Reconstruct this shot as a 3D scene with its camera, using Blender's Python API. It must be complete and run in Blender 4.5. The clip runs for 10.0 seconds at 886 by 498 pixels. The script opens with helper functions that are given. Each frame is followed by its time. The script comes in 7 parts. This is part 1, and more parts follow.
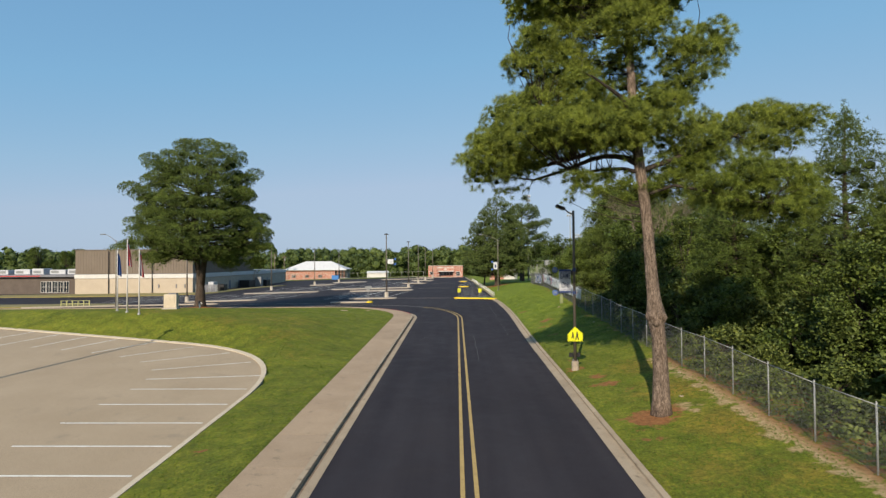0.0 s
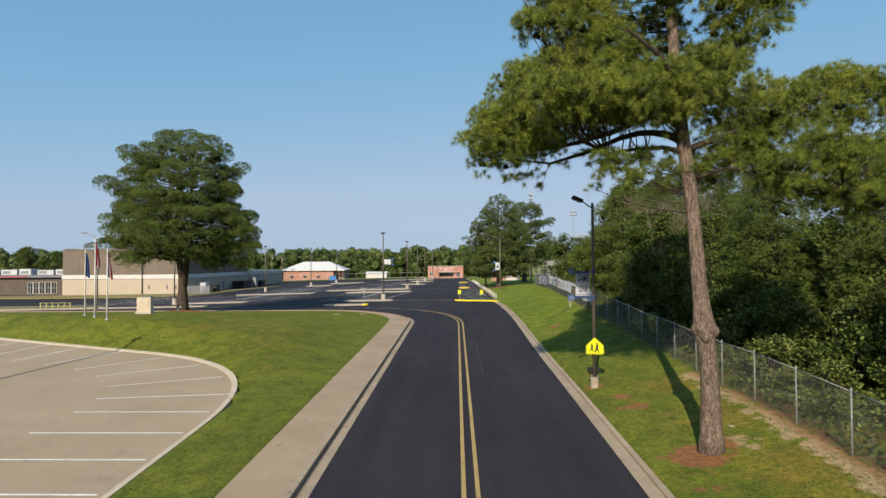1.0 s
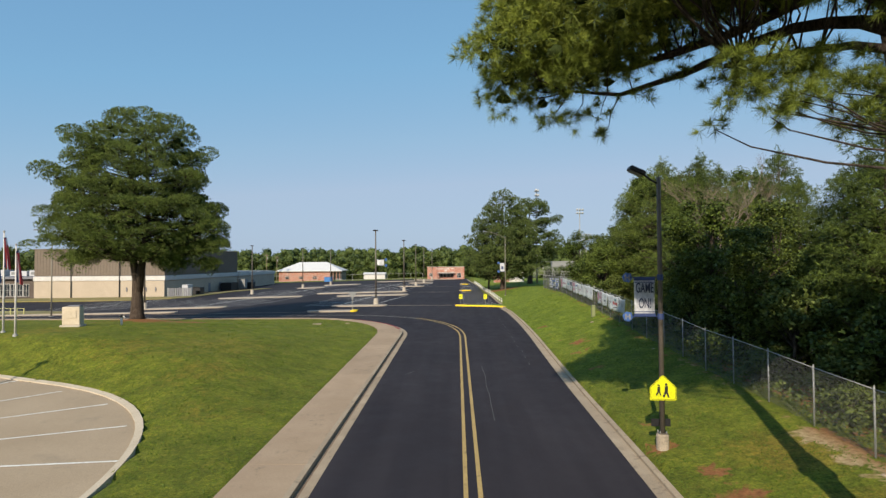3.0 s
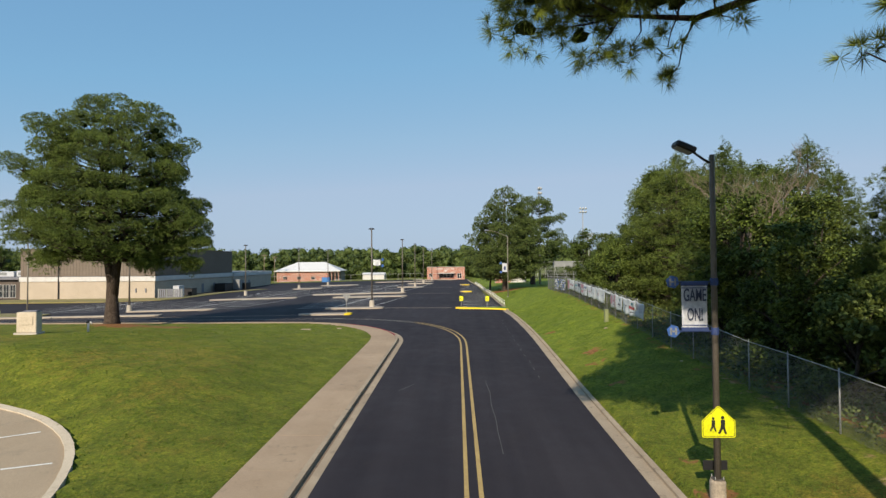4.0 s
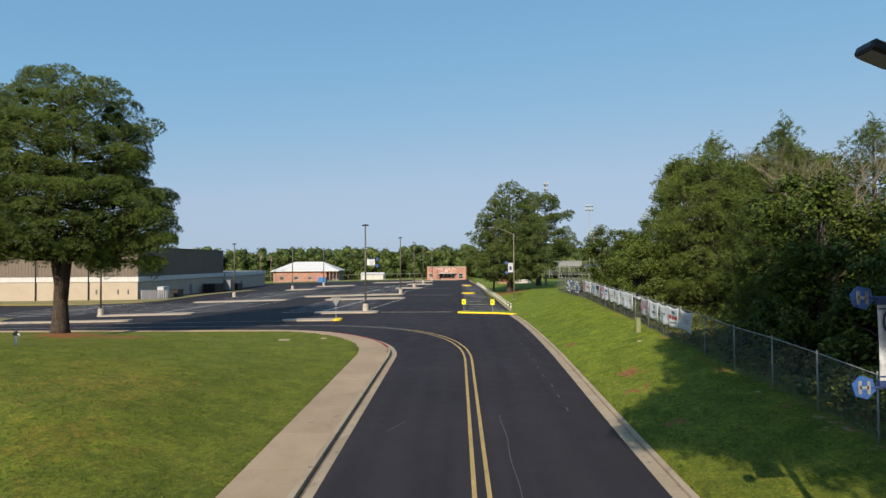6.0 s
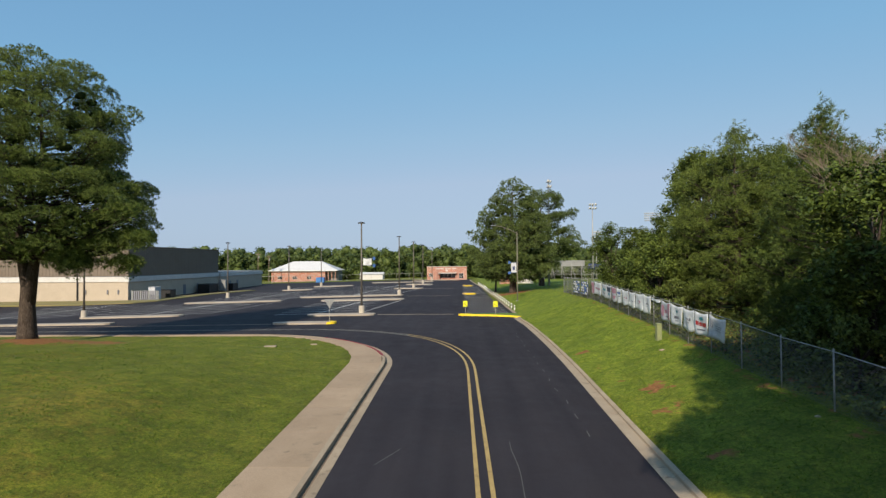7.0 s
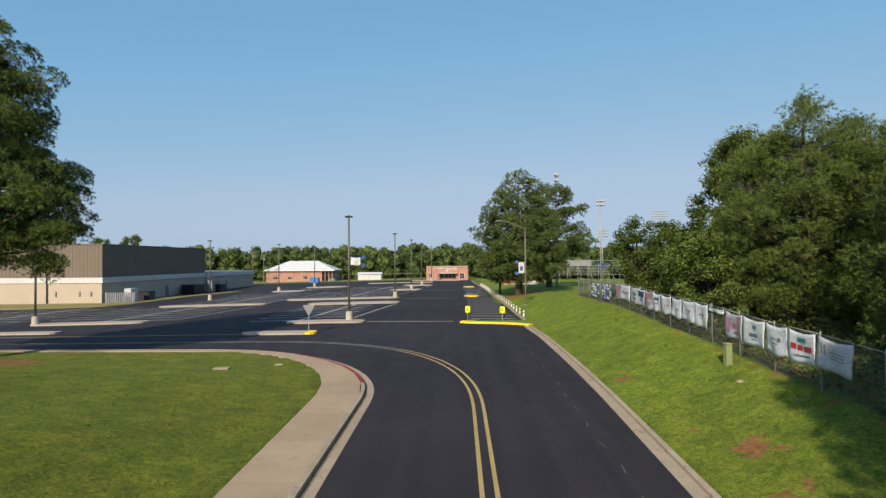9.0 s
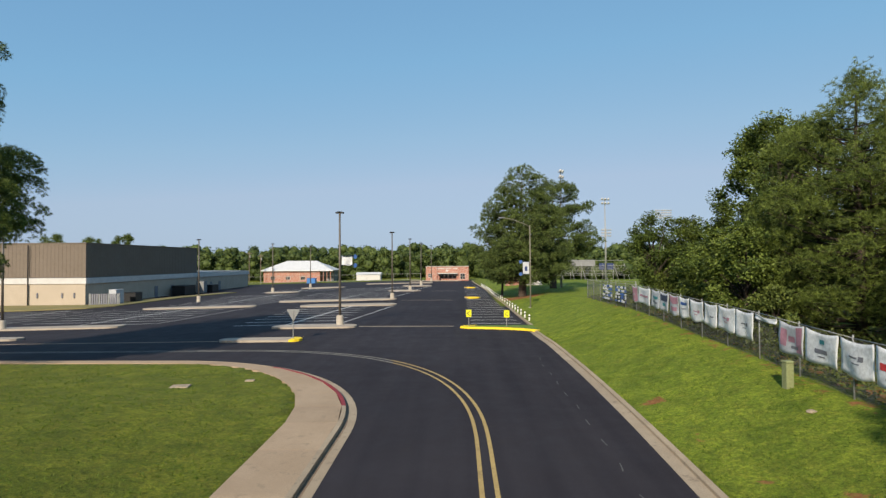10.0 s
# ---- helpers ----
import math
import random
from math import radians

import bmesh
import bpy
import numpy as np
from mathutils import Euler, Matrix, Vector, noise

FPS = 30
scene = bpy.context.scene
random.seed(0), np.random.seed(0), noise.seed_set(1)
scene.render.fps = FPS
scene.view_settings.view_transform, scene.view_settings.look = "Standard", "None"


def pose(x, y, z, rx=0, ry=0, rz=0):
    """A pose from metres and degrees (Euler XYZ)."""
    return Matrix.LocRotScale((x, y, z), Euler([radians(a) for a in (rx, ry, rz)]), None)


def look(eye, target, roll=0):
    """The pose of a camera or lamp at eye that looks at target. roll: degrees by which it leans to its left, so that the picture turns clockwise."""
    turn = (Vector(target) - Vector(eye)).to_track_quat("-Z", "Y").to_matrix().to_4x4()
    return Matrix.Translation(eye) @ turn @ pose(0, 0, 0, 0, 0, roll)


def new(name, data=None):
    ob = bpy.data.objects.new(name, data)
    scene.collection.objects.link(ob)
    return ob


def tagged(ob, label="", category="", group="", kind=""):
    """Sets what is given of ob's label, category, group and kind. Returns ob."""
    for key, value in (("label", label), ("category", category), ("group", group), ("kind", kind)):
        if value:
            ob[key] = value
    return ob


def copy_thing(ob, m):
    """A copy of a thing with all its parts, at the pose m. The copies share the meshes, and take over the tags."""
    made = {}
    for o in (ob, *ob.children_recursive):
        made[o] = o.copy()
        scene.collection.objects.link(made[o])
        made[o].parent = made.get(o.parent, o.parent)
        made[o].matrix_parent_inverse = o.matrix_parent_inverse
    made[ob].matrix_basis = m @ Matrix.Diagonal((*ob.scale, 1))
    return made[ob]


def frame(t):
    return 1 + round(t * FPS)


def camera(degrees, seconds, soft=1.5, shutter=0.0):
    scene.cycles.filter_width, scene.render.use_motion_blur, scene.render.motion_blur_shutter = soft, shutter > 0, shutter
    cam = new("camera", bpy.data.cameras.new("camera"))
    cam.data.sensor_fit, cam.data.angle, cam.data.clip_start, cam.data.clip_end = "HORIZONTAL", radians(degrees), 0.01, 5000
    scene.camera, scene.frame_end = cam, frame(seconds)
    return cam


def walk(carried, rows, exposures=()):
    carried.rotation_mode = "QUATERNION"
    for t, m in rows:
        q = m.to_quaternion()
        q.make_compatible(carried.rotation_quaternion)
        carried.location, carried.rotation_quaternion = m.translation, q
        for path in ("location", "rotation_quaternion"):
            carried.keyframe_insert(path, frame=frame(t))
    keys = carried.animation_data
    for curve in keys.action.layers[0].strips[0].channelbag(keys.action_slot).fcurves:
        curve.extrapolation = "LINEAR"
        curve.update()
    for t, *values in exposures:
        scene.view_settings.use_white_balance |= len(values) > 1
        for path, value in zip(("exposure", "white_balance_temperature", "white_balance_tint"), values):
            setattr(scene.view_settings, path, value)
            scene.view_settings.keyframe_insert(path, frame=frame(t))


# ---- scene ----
cam = camera(76.9, 10.0, soft=1.42)
METRES, EYE, TILT, LEAN, TURN = 36.9, 5.5, 0.62, 1.5, 1.4
ROWS = [
    (0.0, 0.0, 0.0, 0.0, -0.01, 0.65, -1.06),
    (0.5, 0.0012, 0.0542, -0.0006, 0.01, 0.66, -1.09),
    (1.0, 0.002, 0.1096, -0.0014, 0.01, 0.69, -1.1),
    (1.5, 0.003, 0.166, -0.0018, 0.03, 0.7, -1.1),
    (2.0, 0.0041, 0.2225, -0.0022, 0.04, 0.7, -1.09),
    (2.5, 0.0054, 0.2791, -0.0027, 0.05, 0.71, -1.1),
    (3.0, 0.0064, 0.3344, -0.0029, 0.07, 0.73, -1.11),
    (4.5, 0.0094, 0.4781, -0.0041, 0.12, 0.73, -1.09),
    (5.0, 0.0094, 0.5212, -0.0046, 0.14, 0.71, -1.09),
    (5.5, 0.0086, 0.5616, -0.005, 0.15, 0.7, -1.1),
    (7.0, 0.0075, 0.6867, -0.0065, 0.18, 0.66, -1.14),
    (7.5, 0.0084, 0.7342, -0.0073, 0.21, 0.64, -1.15),
    (8.0, 0.0089, 0.7843, -0.0076, 0.2, 0.63, -1.15),
    (8.5, 0.0094, 0.8359, -0.0083, 0.21, 0.62, -1.16),
    (9.0, 0.0106, 0.8891, -0.0094, 0.24, 0.62, -1.13),
    (9.5, 0.0122, 0.9435, -0.0102, 0.26, 0.61, -1.12),
    (10.0, 0.0138, 0.9997, -0.0112, 0.29, 0.62, -1.15),
]
walk(cam, [(t, pose(0, 0, EYE, TILT, LEAN, TURN) @ pose(METRES * x, METRES * y, METRES * z, 90 + pitch, roll, yaw)) for t, x, y, z, yaw, pitch, roll in ROWS])

# ---- world, sun, exposure ----
SUN_AZ, SUN_EL = 15.5, 28.5          # shadows fall this far to the right of +y; height over the horizon
scene.view_settings.exposure = 0.34
world = bpy.data.worlds.new("world")
scene.world = world
world.use_nodes = True
wn, wl = world.node_tree.nodes, world.node_tree.links
sky = wn.new("ShaderNodeTexSky")
sky.sky_type = "NISHITA"
sky.sun_disc = False
sky.sun_elevation = radians(SUN_EL)
sky.sun_rotation = radians(180 + SUN_AZ)
sky.altitude = 100
sky.air_density = 1.0
sky.dust_density = 1.1
sky.ozone_density = 3.0
wn["Background"].inputs["Strength"].default_value = 0.105
split = wn.new("ShaderNodeSeparateColor")
wl.new(sky.outputs[0], split.inputs[0])
dim = wn.new("ShaderNodeMath")
dim.operation, dim.inputs[1].default_value = "MULTIPLY", 0.25
wl.new(split.outputs[0], dim.inputs[0])
tint = wn.new("ShaderNodeValToRGB")              # summer haze: lavender where the air is thick, blue above
for pos, col in ((0.05, (0.10, 0.25, 0.50)), (0.15, (0.18, 0.41, 0.73)), (0.40, (0.28, 0.567, 0.863)), (0.62, (0.395, 0.63, 0.87)), (0.88, (0.51, 0.66, 0.87))):
    el = tint.color_ramp.elements.new(pos)
    el.color = (*col, 1)
tint.color_ramp.elements.remove(tint.color_ramp.elements[0])
tint.color_ramp.elements.remove(tint.color_ramp.elements[-1])
wl.new(dim.outputs[0], tint.inputs[0])
lift = wn.new("ShaderNodeVectorMath")
lift.operation = "SCALE"
lift.inputs["Scale"].default_value = 6.0
wl.new(tint.outputs[0], lift.inputs[0])
haze = wn.new("ShaderNodeMix")
haze.data_type, haze.blend_type = "RGBA", "MIX"
haze.inputs["Factor"].default_value = 0.9
wl.new(lift.outputs[0], haze.inputs[7])
wl.new(sky.outputs[0], haze.inputs[6])
wl.new(haze.outputs[2], wn["Background"].inputs["Color"])
sun = new("sun", bpy.data.lights.new("sun", "SUN"))
sun.data.energy, sun.data.angle, sun.data.color = 5.0, radians(0.55), (1.0, 0.875, 0.70)
sa, se = radians(SUN_AZ), radians(SUN_EL)
sun.matrix_world = look((0, 0, 60), (math.sin(sa) * math.cos(se), math.cos(sa) * math.cos(se), 60 - math.sin(se)))

# ---- materials ----
def ramp(nt, fac, stops):
    r = nt.nodes.new("ShaderNodeValToRGB")
    el = r.color_ramp.elements
    while len(el) < len(stops):
        el.new(0.5)
    for e, (p, c) in zip(el, stops):
        e.position, e.color = p, (*c, 1) if len(c) == 3 else c
    nt.links.new(fac, r.inputs[0])
    return r.outputs[0]


def noise_of(nt, vec, scale, detail=4.0, rough=0.55, dist=0.0):
    n = nt.nodes.new("ShaderNodeTexNoise")
    n.inputs["Scale"].default_value, n.inputs["Detail"].default_value = scale, detail
    n.inputs["Roughness"].default_value, n.inputs["Distortion"].default_value = rough, dist
    nt.links.new(vec, n.inputs["Vector"])
    return n.outputs["Fac"]


def mixed(nt, fac, a, b, how="MIX"):
    m = nt.nodes.new("ShaderNodeMix")
    m.data_type, m.blend_type = "RGBA", how
    for sock, v in ((m.inputs["Factor"], fac), (m.inputs[6], a), (m.inputs[7], b)):
        if isinstance(v, (int, float)):
            sock.default_value = v
        elif isinstance(v, tuple):
            sock.default_value = (*v, 1)
        else:
            nt.links.new(v, sock)
    return m.outputs[2]


def calc(nt, op, a, b=0.0, clamp=False):
    m = nt.nodes.new("ShaderNodeMath")
    m.operation, m.use_clamp = op, clamp
    for sock, v in zip(m.inputs, (a, b)):
        if isinstance(v, (int, float)):
            sock.default_value = v
        else:
            nt.links.new(v, sock)
    return m.outputs[0]


def base_mat(name, rough=0.8, metal=0.0, spec=0.5):
    m = bpy.data.materials.new(name)
    m.use_nodes = True
    nt = m.node_tree
    b = nt.nodes["Principled BSDF"]
    b.inputs["Roughness"].default_value, b.inputs["Metallic"].default_value = rough, metal
    b.inputs["Specular IOR Level"].default_value = spec
    co = nt.nodes.new("ShaderNodeTexCoord").outputs["Object"]
    return m, nt, b, co


def bump(nt, b, height, strength=0.3, distance=0.01):
    n = nt.nodes.new("ShaderNodeBump")
    n.inputs["Strength"].default_value, n.inputs["Distance"].default_value = strength, distance
    nt.links.new(height, n.inputs["Height"])
    nt.links.new(n.outputs[0], b.inputs["Normal"])


def surface(name, c1, c2, coarse=0.5, fine=30.0, rough=0.85, metal=0.0, spec=0.4, rel=0.25, dist=0.01, vary=0.0, c3=None):
    """Two tones in large patches, with a fine grain on top and a fine relief."""
    m, nt, b, co = base_mat(name, rough, metal, spec)
    big = noise_of(nt, co, coarse, 5.0, 0.6)
    small = noise_of(nt, co, fine, 3.0, 0.7)
    col = ramp(nt, big, [(0.32, c1), (0.68, c2)])
    if c3:
        col = mixed(nt, ramp(nt, noise_of(nt, co, coarse * 3.1, 4.0, 0.65), [(0.58, (0, 0, 0)), (0.72, (1, 1, 1))]), col, c3)
    grain = ramp(nt, small, [(0.25, (0.72, 0.72, 0.72)), (0.75, (1.25, 1.25, 1.25))])
    col = mixed(nt, 1.0, col, grain, "MULTIPLY")
    if vary:
        oi = nt.nodes.new("ShaderNodeObjectInfo").outputs["Random"]
        col = mixed(nt, 1.0, col, ramp(nt, oi, [(0.0, (1 - vary,) * 3), (1.0, (1 + vary,) * 3)]), "MULTIPLY")
    nt.links.new(col, b.inputs["Base Color"])
    bump(nt, b, small, rel, dist)
    return m


def plain(name, c, rough=0.5, metal=0.0, spec=0.5):
    d = tuple(v * 0.82 for v in c)
    return surface(name, c, d, 1.3, 18.0, rough, metal, spec, 0.05, 0.003)


def foliage(name, dark, light, glow=0.35, scale=0.8):
    """Leaves or needles: tone by clump and by leaf, partly letting light through."""
    m, nt, b, co = base_mat(name, 0.6, 0.0, 0.25)
    pos = nt.nodes.new("ShaderNodeNewGeometry")
    isl = pos.outputs["Random Per Island"]
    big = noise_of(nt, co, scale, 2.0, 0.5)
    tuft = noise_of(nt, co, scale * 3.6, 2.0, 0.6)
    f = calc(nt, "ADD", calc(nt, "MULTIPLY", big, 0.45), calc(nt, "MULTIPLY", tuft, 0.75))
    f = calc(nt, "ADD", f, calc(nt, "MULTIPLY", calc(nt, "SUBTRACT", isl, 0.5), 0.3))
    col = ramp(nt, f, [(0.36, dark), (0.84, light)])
    oi = nt.nodes.new("ShaderNodeObjectInfo").outputs["Random"]
    col = mixed(nt, 1.0, col, ramp(nt, oi, [(0.0, (0.8, 0.85, 0.8)), (1.0, (1.15, 1.1, 1.1))]), "MULTIPLY")
    nt.links.new(col, b.inputs["Base Color"])
    tr = nt.nodes.new("ShaderNodeBsdfTranslucent")
    nt.links.new(col, tr.inputs["Color"])
    mx = nt.nodes.new("ShaderNodeMixShader")
    mx.inputs[0].default_value = glow
    nt.links.new(b.outputs[0], mx.inputs[1])
    nt.links.new(tr.outputs[0], mx.inputs[2])
    nt.links.new(mx.outputs[0], nt.nodes["Material Output"].inputs["Surface"])
    return m


def bark_mat(name, c1, c2):
    m, nt, b, co = base_mat(name, 0.95, 0.0, 0.2)
    mp = nt.nodes.new("ShaderNodeMapping")
    mp.inputs["Scale"].default_value = (1, 1, 0.22)
    nt.links.new(co, mp.inputs["Vector"])
    vo = nt.nodes.new("ShaderNodeTexVoronoi")
    vo.feature, vo.inputs["Scale"].default_value = "DISTANCE_TO_EDGE", 14.0
    wob = nt.nodes.new("ShaderNodeTexNoise")
    wob.inputs["Scale"].default_value, wob.inputs["Detail"].default_value = 7.0, 4.0
    nt.links.new(mp.outputs[0], wob.inputs["Vector"])
    nt.links.new(mixed(nt, 0.38, mp.outputs[0], wob.outputs["Color"]), vo.inputs["Vector"])
    n = noise_of(nt, mp.outputs[0], 11.0, 6.0, 0.75)
    col = ramp(nt, n, [(0.3, c1), (0.7, c2)])
    crack = ramp(nt, vo.outputs["Distance"], [(0.0, (0.34, 0.31, 0.29)), (0.16, (1, 1, 1))])
    col = mixed(nt, 1.0, col, crack, "MULTIPLY")
    nt.links.new(col, b.inputs["Base Color"])
    bump(nt, b, calc(nt, "ADD", calc(nt, "MULTIPLY", vo.outputs["Distance"], 0.5), n), 0.9, 0.05)
    return m


def lawn_mat():
    m, nt, b, co = base_mat("lawn", 0.9, 0.0, 0.15)
    b.inputs["Sheen Weight"].default_value, b.inputs["Sheen Roughness"].default_value = 0.05, 0.45
    b.inputs["Sheen Tint"].default_value = (0.62, 0.75, 0.16, 1)
    at = nt.nodes.new("ShaderNodeAttribute")
    at.attribute_name = "soil"
    dry = nt.nodes.new("ShaderNodeAttribute")
    dry.attribute_name = "dry"
    big = noise_of(nt, co, 0.35, 6.0, 0.7)
    mid = noise_of(nt, co, 1.7, 5.0, 0.65, 0.6)
    tuft = noise_of(nt, co, 12.0, 5.0, 0.85)
    fine = noise_of(nt, co, 32.0, 3.0, 0.8)
    col = ramp(nt, big, [(0.3, GRASS_A), (0.7, GRASS_B)])
    olive = ramp(nt, mid, [(0.42, (0, 0, 0)), (0.75, (1, 1, 1))])
    col = mixed(nt, calc(nt, "MULTIPLY", olive, 0.42), col, GRASS_OLIVE)
    strawf = calc(nt, "MULTIPLY", ramp(nt, calc(nt, "ADD", calc(nt, "MULTIPLY", dry.outputs["Fac"], 0.5), calc(nt, "MULTIPLY", mid, 0.75)), [(0.48, (0, 0, 0)), (0.85, (1, 1, 1))]), 0.85)
    col = mixed(nt, strawf, col, (0.24, 0.16, 0.034))
    thatch = calc(nt, "MULTIPLY", ramp(nt, noise_of(nt, co, 8.0, 5.0, 0.8), [(0.50, (0, 0, 0)), (0.70, (1, 1, 1))]), 0.4)
    col = mixed(nt, thatch, col, (0.20, 0.145, 0.04))
    shade = ramp(nt, calc(nt, "ADD", calc(nt, "MULTIPLY", tuft, 0.6), calc(nt, "MULTIPLY", fine, 0.4)), [(0.36, (0.26, 0.30, 0.26)), (0.64, (1.75, 1.70, 1.5))])
    col = mixed(nt, 1.0, col, shade, "MULTIPLY")
    clump = noise_of(nt, co, 5.5, 5.0, 0.8)
    col = mixed(nt, 1.0, col, ramp(nt, clump, [(0.34, (0.55, 0.62, 0.6)), (0.66, (1.36, 1.30, 1.2))]), "MULTIPLY")
    patch = noise_of(nt, co, 1.1, 5.0, 0.75, 0.4)
    col = mixed(nt, 1.0, col, ramp(nt, patch, [(0.36, (0.62, 0.70, 0.62)), (0.64, (1.26, 1.20, 1.12))]), "MULTIPLY")
    soilf = ramp(nt, calc(nt, "ADD", at.outputs["Fac"], calc(nt, "MULTIPLY", calc(nt, "SUBTRACT", mid, 0.5), 1.6)), [(0.45, (0, 0, 0)), (0.62, (1, 1, 1))])
    sand = nt.nodes.new("ShaderNodeAttribute")
    sand.attribute_name = "sand"
    crumb = noise_of(nt, co, 6.0, 4.0, 0.7)
    soil = ramp(nt, crumb, [(0.3, (0.13, 0.045, 0.02)), (0.7, (0.30, 0.12, 0.055))])
    soil = mixed(nt, sand.outputs["Fac"], soil, ramp(nt, crumb, [(0.3, (0.22, 0.14, 0.07)), (0.7, (0.46, 0.34, 0.20))]))
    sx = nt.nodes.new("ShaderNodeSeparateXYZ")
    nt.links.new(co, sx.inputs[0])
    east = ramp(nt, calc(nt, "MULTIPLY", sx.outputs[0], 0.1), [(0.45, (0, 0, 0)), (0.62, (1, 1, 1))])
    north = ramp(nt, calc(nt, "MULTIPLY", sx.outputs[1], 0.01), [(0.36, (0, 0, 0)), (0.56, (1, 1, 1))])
    bank_tone = mixed(nt, calc(nt, "MULTIPLY", east, north), (0.86, 0.87, 0.87), (1.02, 1.19, 1.03))     # far part of the bank brighter and greener, all else darker
    col = mixed(nt, 1.0, col, bank_tone, "MULTIPLY")
    col = mixed(nt, soilf, col, soil)
    nt.links.new(col, b.inputs["Base Color"])
    bump(nt, b, calc(nt, "ADD", tuft, calc(nt, "MULTIPLY", fine, 0.5)), 0.6, 0.06)
    return m


def asphalt_mat():
    m, nt, b, co = base_mat("asphalt", 0.8, 0.0, 0.08)
    big = noise_of(nt, co, 0.09, 4.0, 0.6)
    mid = noise_of(nt, co, 0.8, 5.0, 0.7)
    grit = noise_of(nt, co, 70.0, 2.0, 0.8)
    mp = nt.nodes.new("ShaderNodeMapping")
    mp.inputs["Scale"].default_value = (1.2, 0.05, 1)
    nt.links.new(co, mp.inputs["Vector"])
    streak = noise_of(nt, mp.outputs[0], 1.0, 4.0, 0.6)
    col = ramp(nt, calc(nt, "ADD", calc(nt, "MULTIPLY", big, 0.5), calc(nt, "MULTIPLY", streak, 0.5)), [(0.35, ASPH_A), (0.65, ASPH_B)])
    col = mixed(nt, calc(nt, "MULTIPLY", ramp(nt, mid, [(0.62, (0, 0, 0)), (0.8, (1, 1, 1))]), 0.35), col, (0.06, 0.055, 0.05))
    col = mixed(nt, 1.0, col, ramp(nt, grit, [(0.3, (0.7, 0.7, 0.7)), (0.75, (1.4, 1.4, 1.4))]), "MULTIPLY")
    nt.links.new(col, b.inputs["Base Color"])
    nt.links.new(ramp(nt, mid, [(0.3, (0.72,) * 3), (0.7, (0.9,) * 3)]), b.inputs["Roughness"])
    bump(nt, b, grit, 0.25, 0.006)
    return m


def brick_mat(name, c1, c2):
    m, nt, b, co = base_mat(name, 0.9, 0.0, 0.3)
    br = nt.nodes.new("ShaderNodeTexBrick")
    br.inputs["Scale"].default_value = 1.0
    br.inputs["Brick Width"].default_value, br.inputs["Row Height"].default_value = 0.22, 0.075
    br.inputs["Mortar Size"].default_value = 0.009
    br.inputs["Color1"].default_value, br.inputs["Color2"].default_value = (*c1, 1), (*c2, 1)
    br.inputs["Mortar"].default_value = (0.45, 0.38, 0.32, 1)
    mp = nt.nodes.new("ShaderNodeMapping")
    mp.inputs["Rotation"].default_value = (radians(90), 0, 0)
    nt.links.new(co, mp.inputs["Vector"])
    nt.links.new(mp.outputs[0], br.inputs["Vector"])
    big = noise_of(nt, co, 0.4, 4.0, 0.6)
    col = mixed(nt, 1.0, br.outputs["Color"], ramp(nt, big, [(0.3, (0.85,) * 3), (0.7, (1.12,) * 3)]), "MULTIPLY")
    nt.links.new(col, b.inputs["Base Color"])
    return m


GRASS_A, GRASS_B, GRASS_OLIVE = (0.086, 0.112, 0.014), (0.158, 0.180, 0.021), (0.160, 0.128, 0.026)
ASPH_A, ASPH_B = (0.0248, 0.0222, 0.0264), (0.0392, 0.0353, 0.0398)
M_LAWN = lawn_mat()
M_ASPHALT = asphalt_mat()
M_WALK = surface("walk_concrete", (0.3105, 0.2232, 0.144), (0.3645, 0.2682, 0.1782), 0.7, 40.0, 0.9, vary=0.06, c3=(0.243, 0.1845, 0.1215))
M_KERB = surface("kerb_concrete", (0.297, 0.2295, 0.1575), (0.36, 0.288, 0.2025), 0.9, 35.0, 0.9, vary=0.07, c3=(0.189, 0.144, 0.099))
M_SILT = surface("gutter_silt", (0.17, 0.115, 0.075), (0.25, 0.18, 0.12), 1.2, 30.0, 0.95, c3=(0.10, 0.068, 0.045))
M_LOT = surface("lot_concrete", (0.306, 0.2322, 0.1512), (0.3555, 0.2745, 0.1845), 0.25, 30.0, 0.9, c3=(0.27, 0.2115, 0.144))
M_WHITE = surface("white_paint", (0.78, 0.77, 0.72), (0.62, 0.60, 0.55), 1.5, 25.0, 0.75, c3=(0.45, 0.42, 0.38))
M_WORN = surface("worn_white_paint", (0.66, 0.64, 0.60), (0.48, 0.46, 0.43), 1.2, 12.0, 0.8)
M_YELLOW = surface("yellow_paint", (0.423, 0.297, 0.108), (0.351, 0.243, 0.09), 1.1, 14.0, 0.8, c3=(0.216, 0.153, 0.063))
M_PALELINE = surface("dirty_pale_line", (0.324, 0.297, 0.243), (0.216, 0.198, 0.162), 1.1, 14.0, 0.8)
M_KERBYEL = surface("kerb_yellow_paint", (0.85, 0.62, 0.02), (0.75, 0.52, 0.02), 1.5, 20.0, 0.7)
M_KERBRED = surface("kerb_red_paint", (0.27, 0.028, 0.032), (0.21, 0.024, 0.028), 1.5, 20.0, 0.75)
M_GALV = surface("galvanised_steel", (0.27, 0.27, 0.2565), (0.333, 0.333, 0.315), 2.0, 20.0, 0.55, 0.3, 0.5, 0.05, 0.002)
M_WIRE = plain("fence_wire", (0.12, 0.12, 0.117), 0.6, 0.3)
M_BRONZE = surface("bronze_pole_paint", (0.085, 0.072, 0.058), (0.11, 0.095, 0.078), 1.0, 20.0, 0.5, 0.1, 0.5, 0.05, 0.002)
M_DARK = plain("dark_metal", (0.02, 0.02, 0.022), 0.45, 0.3)
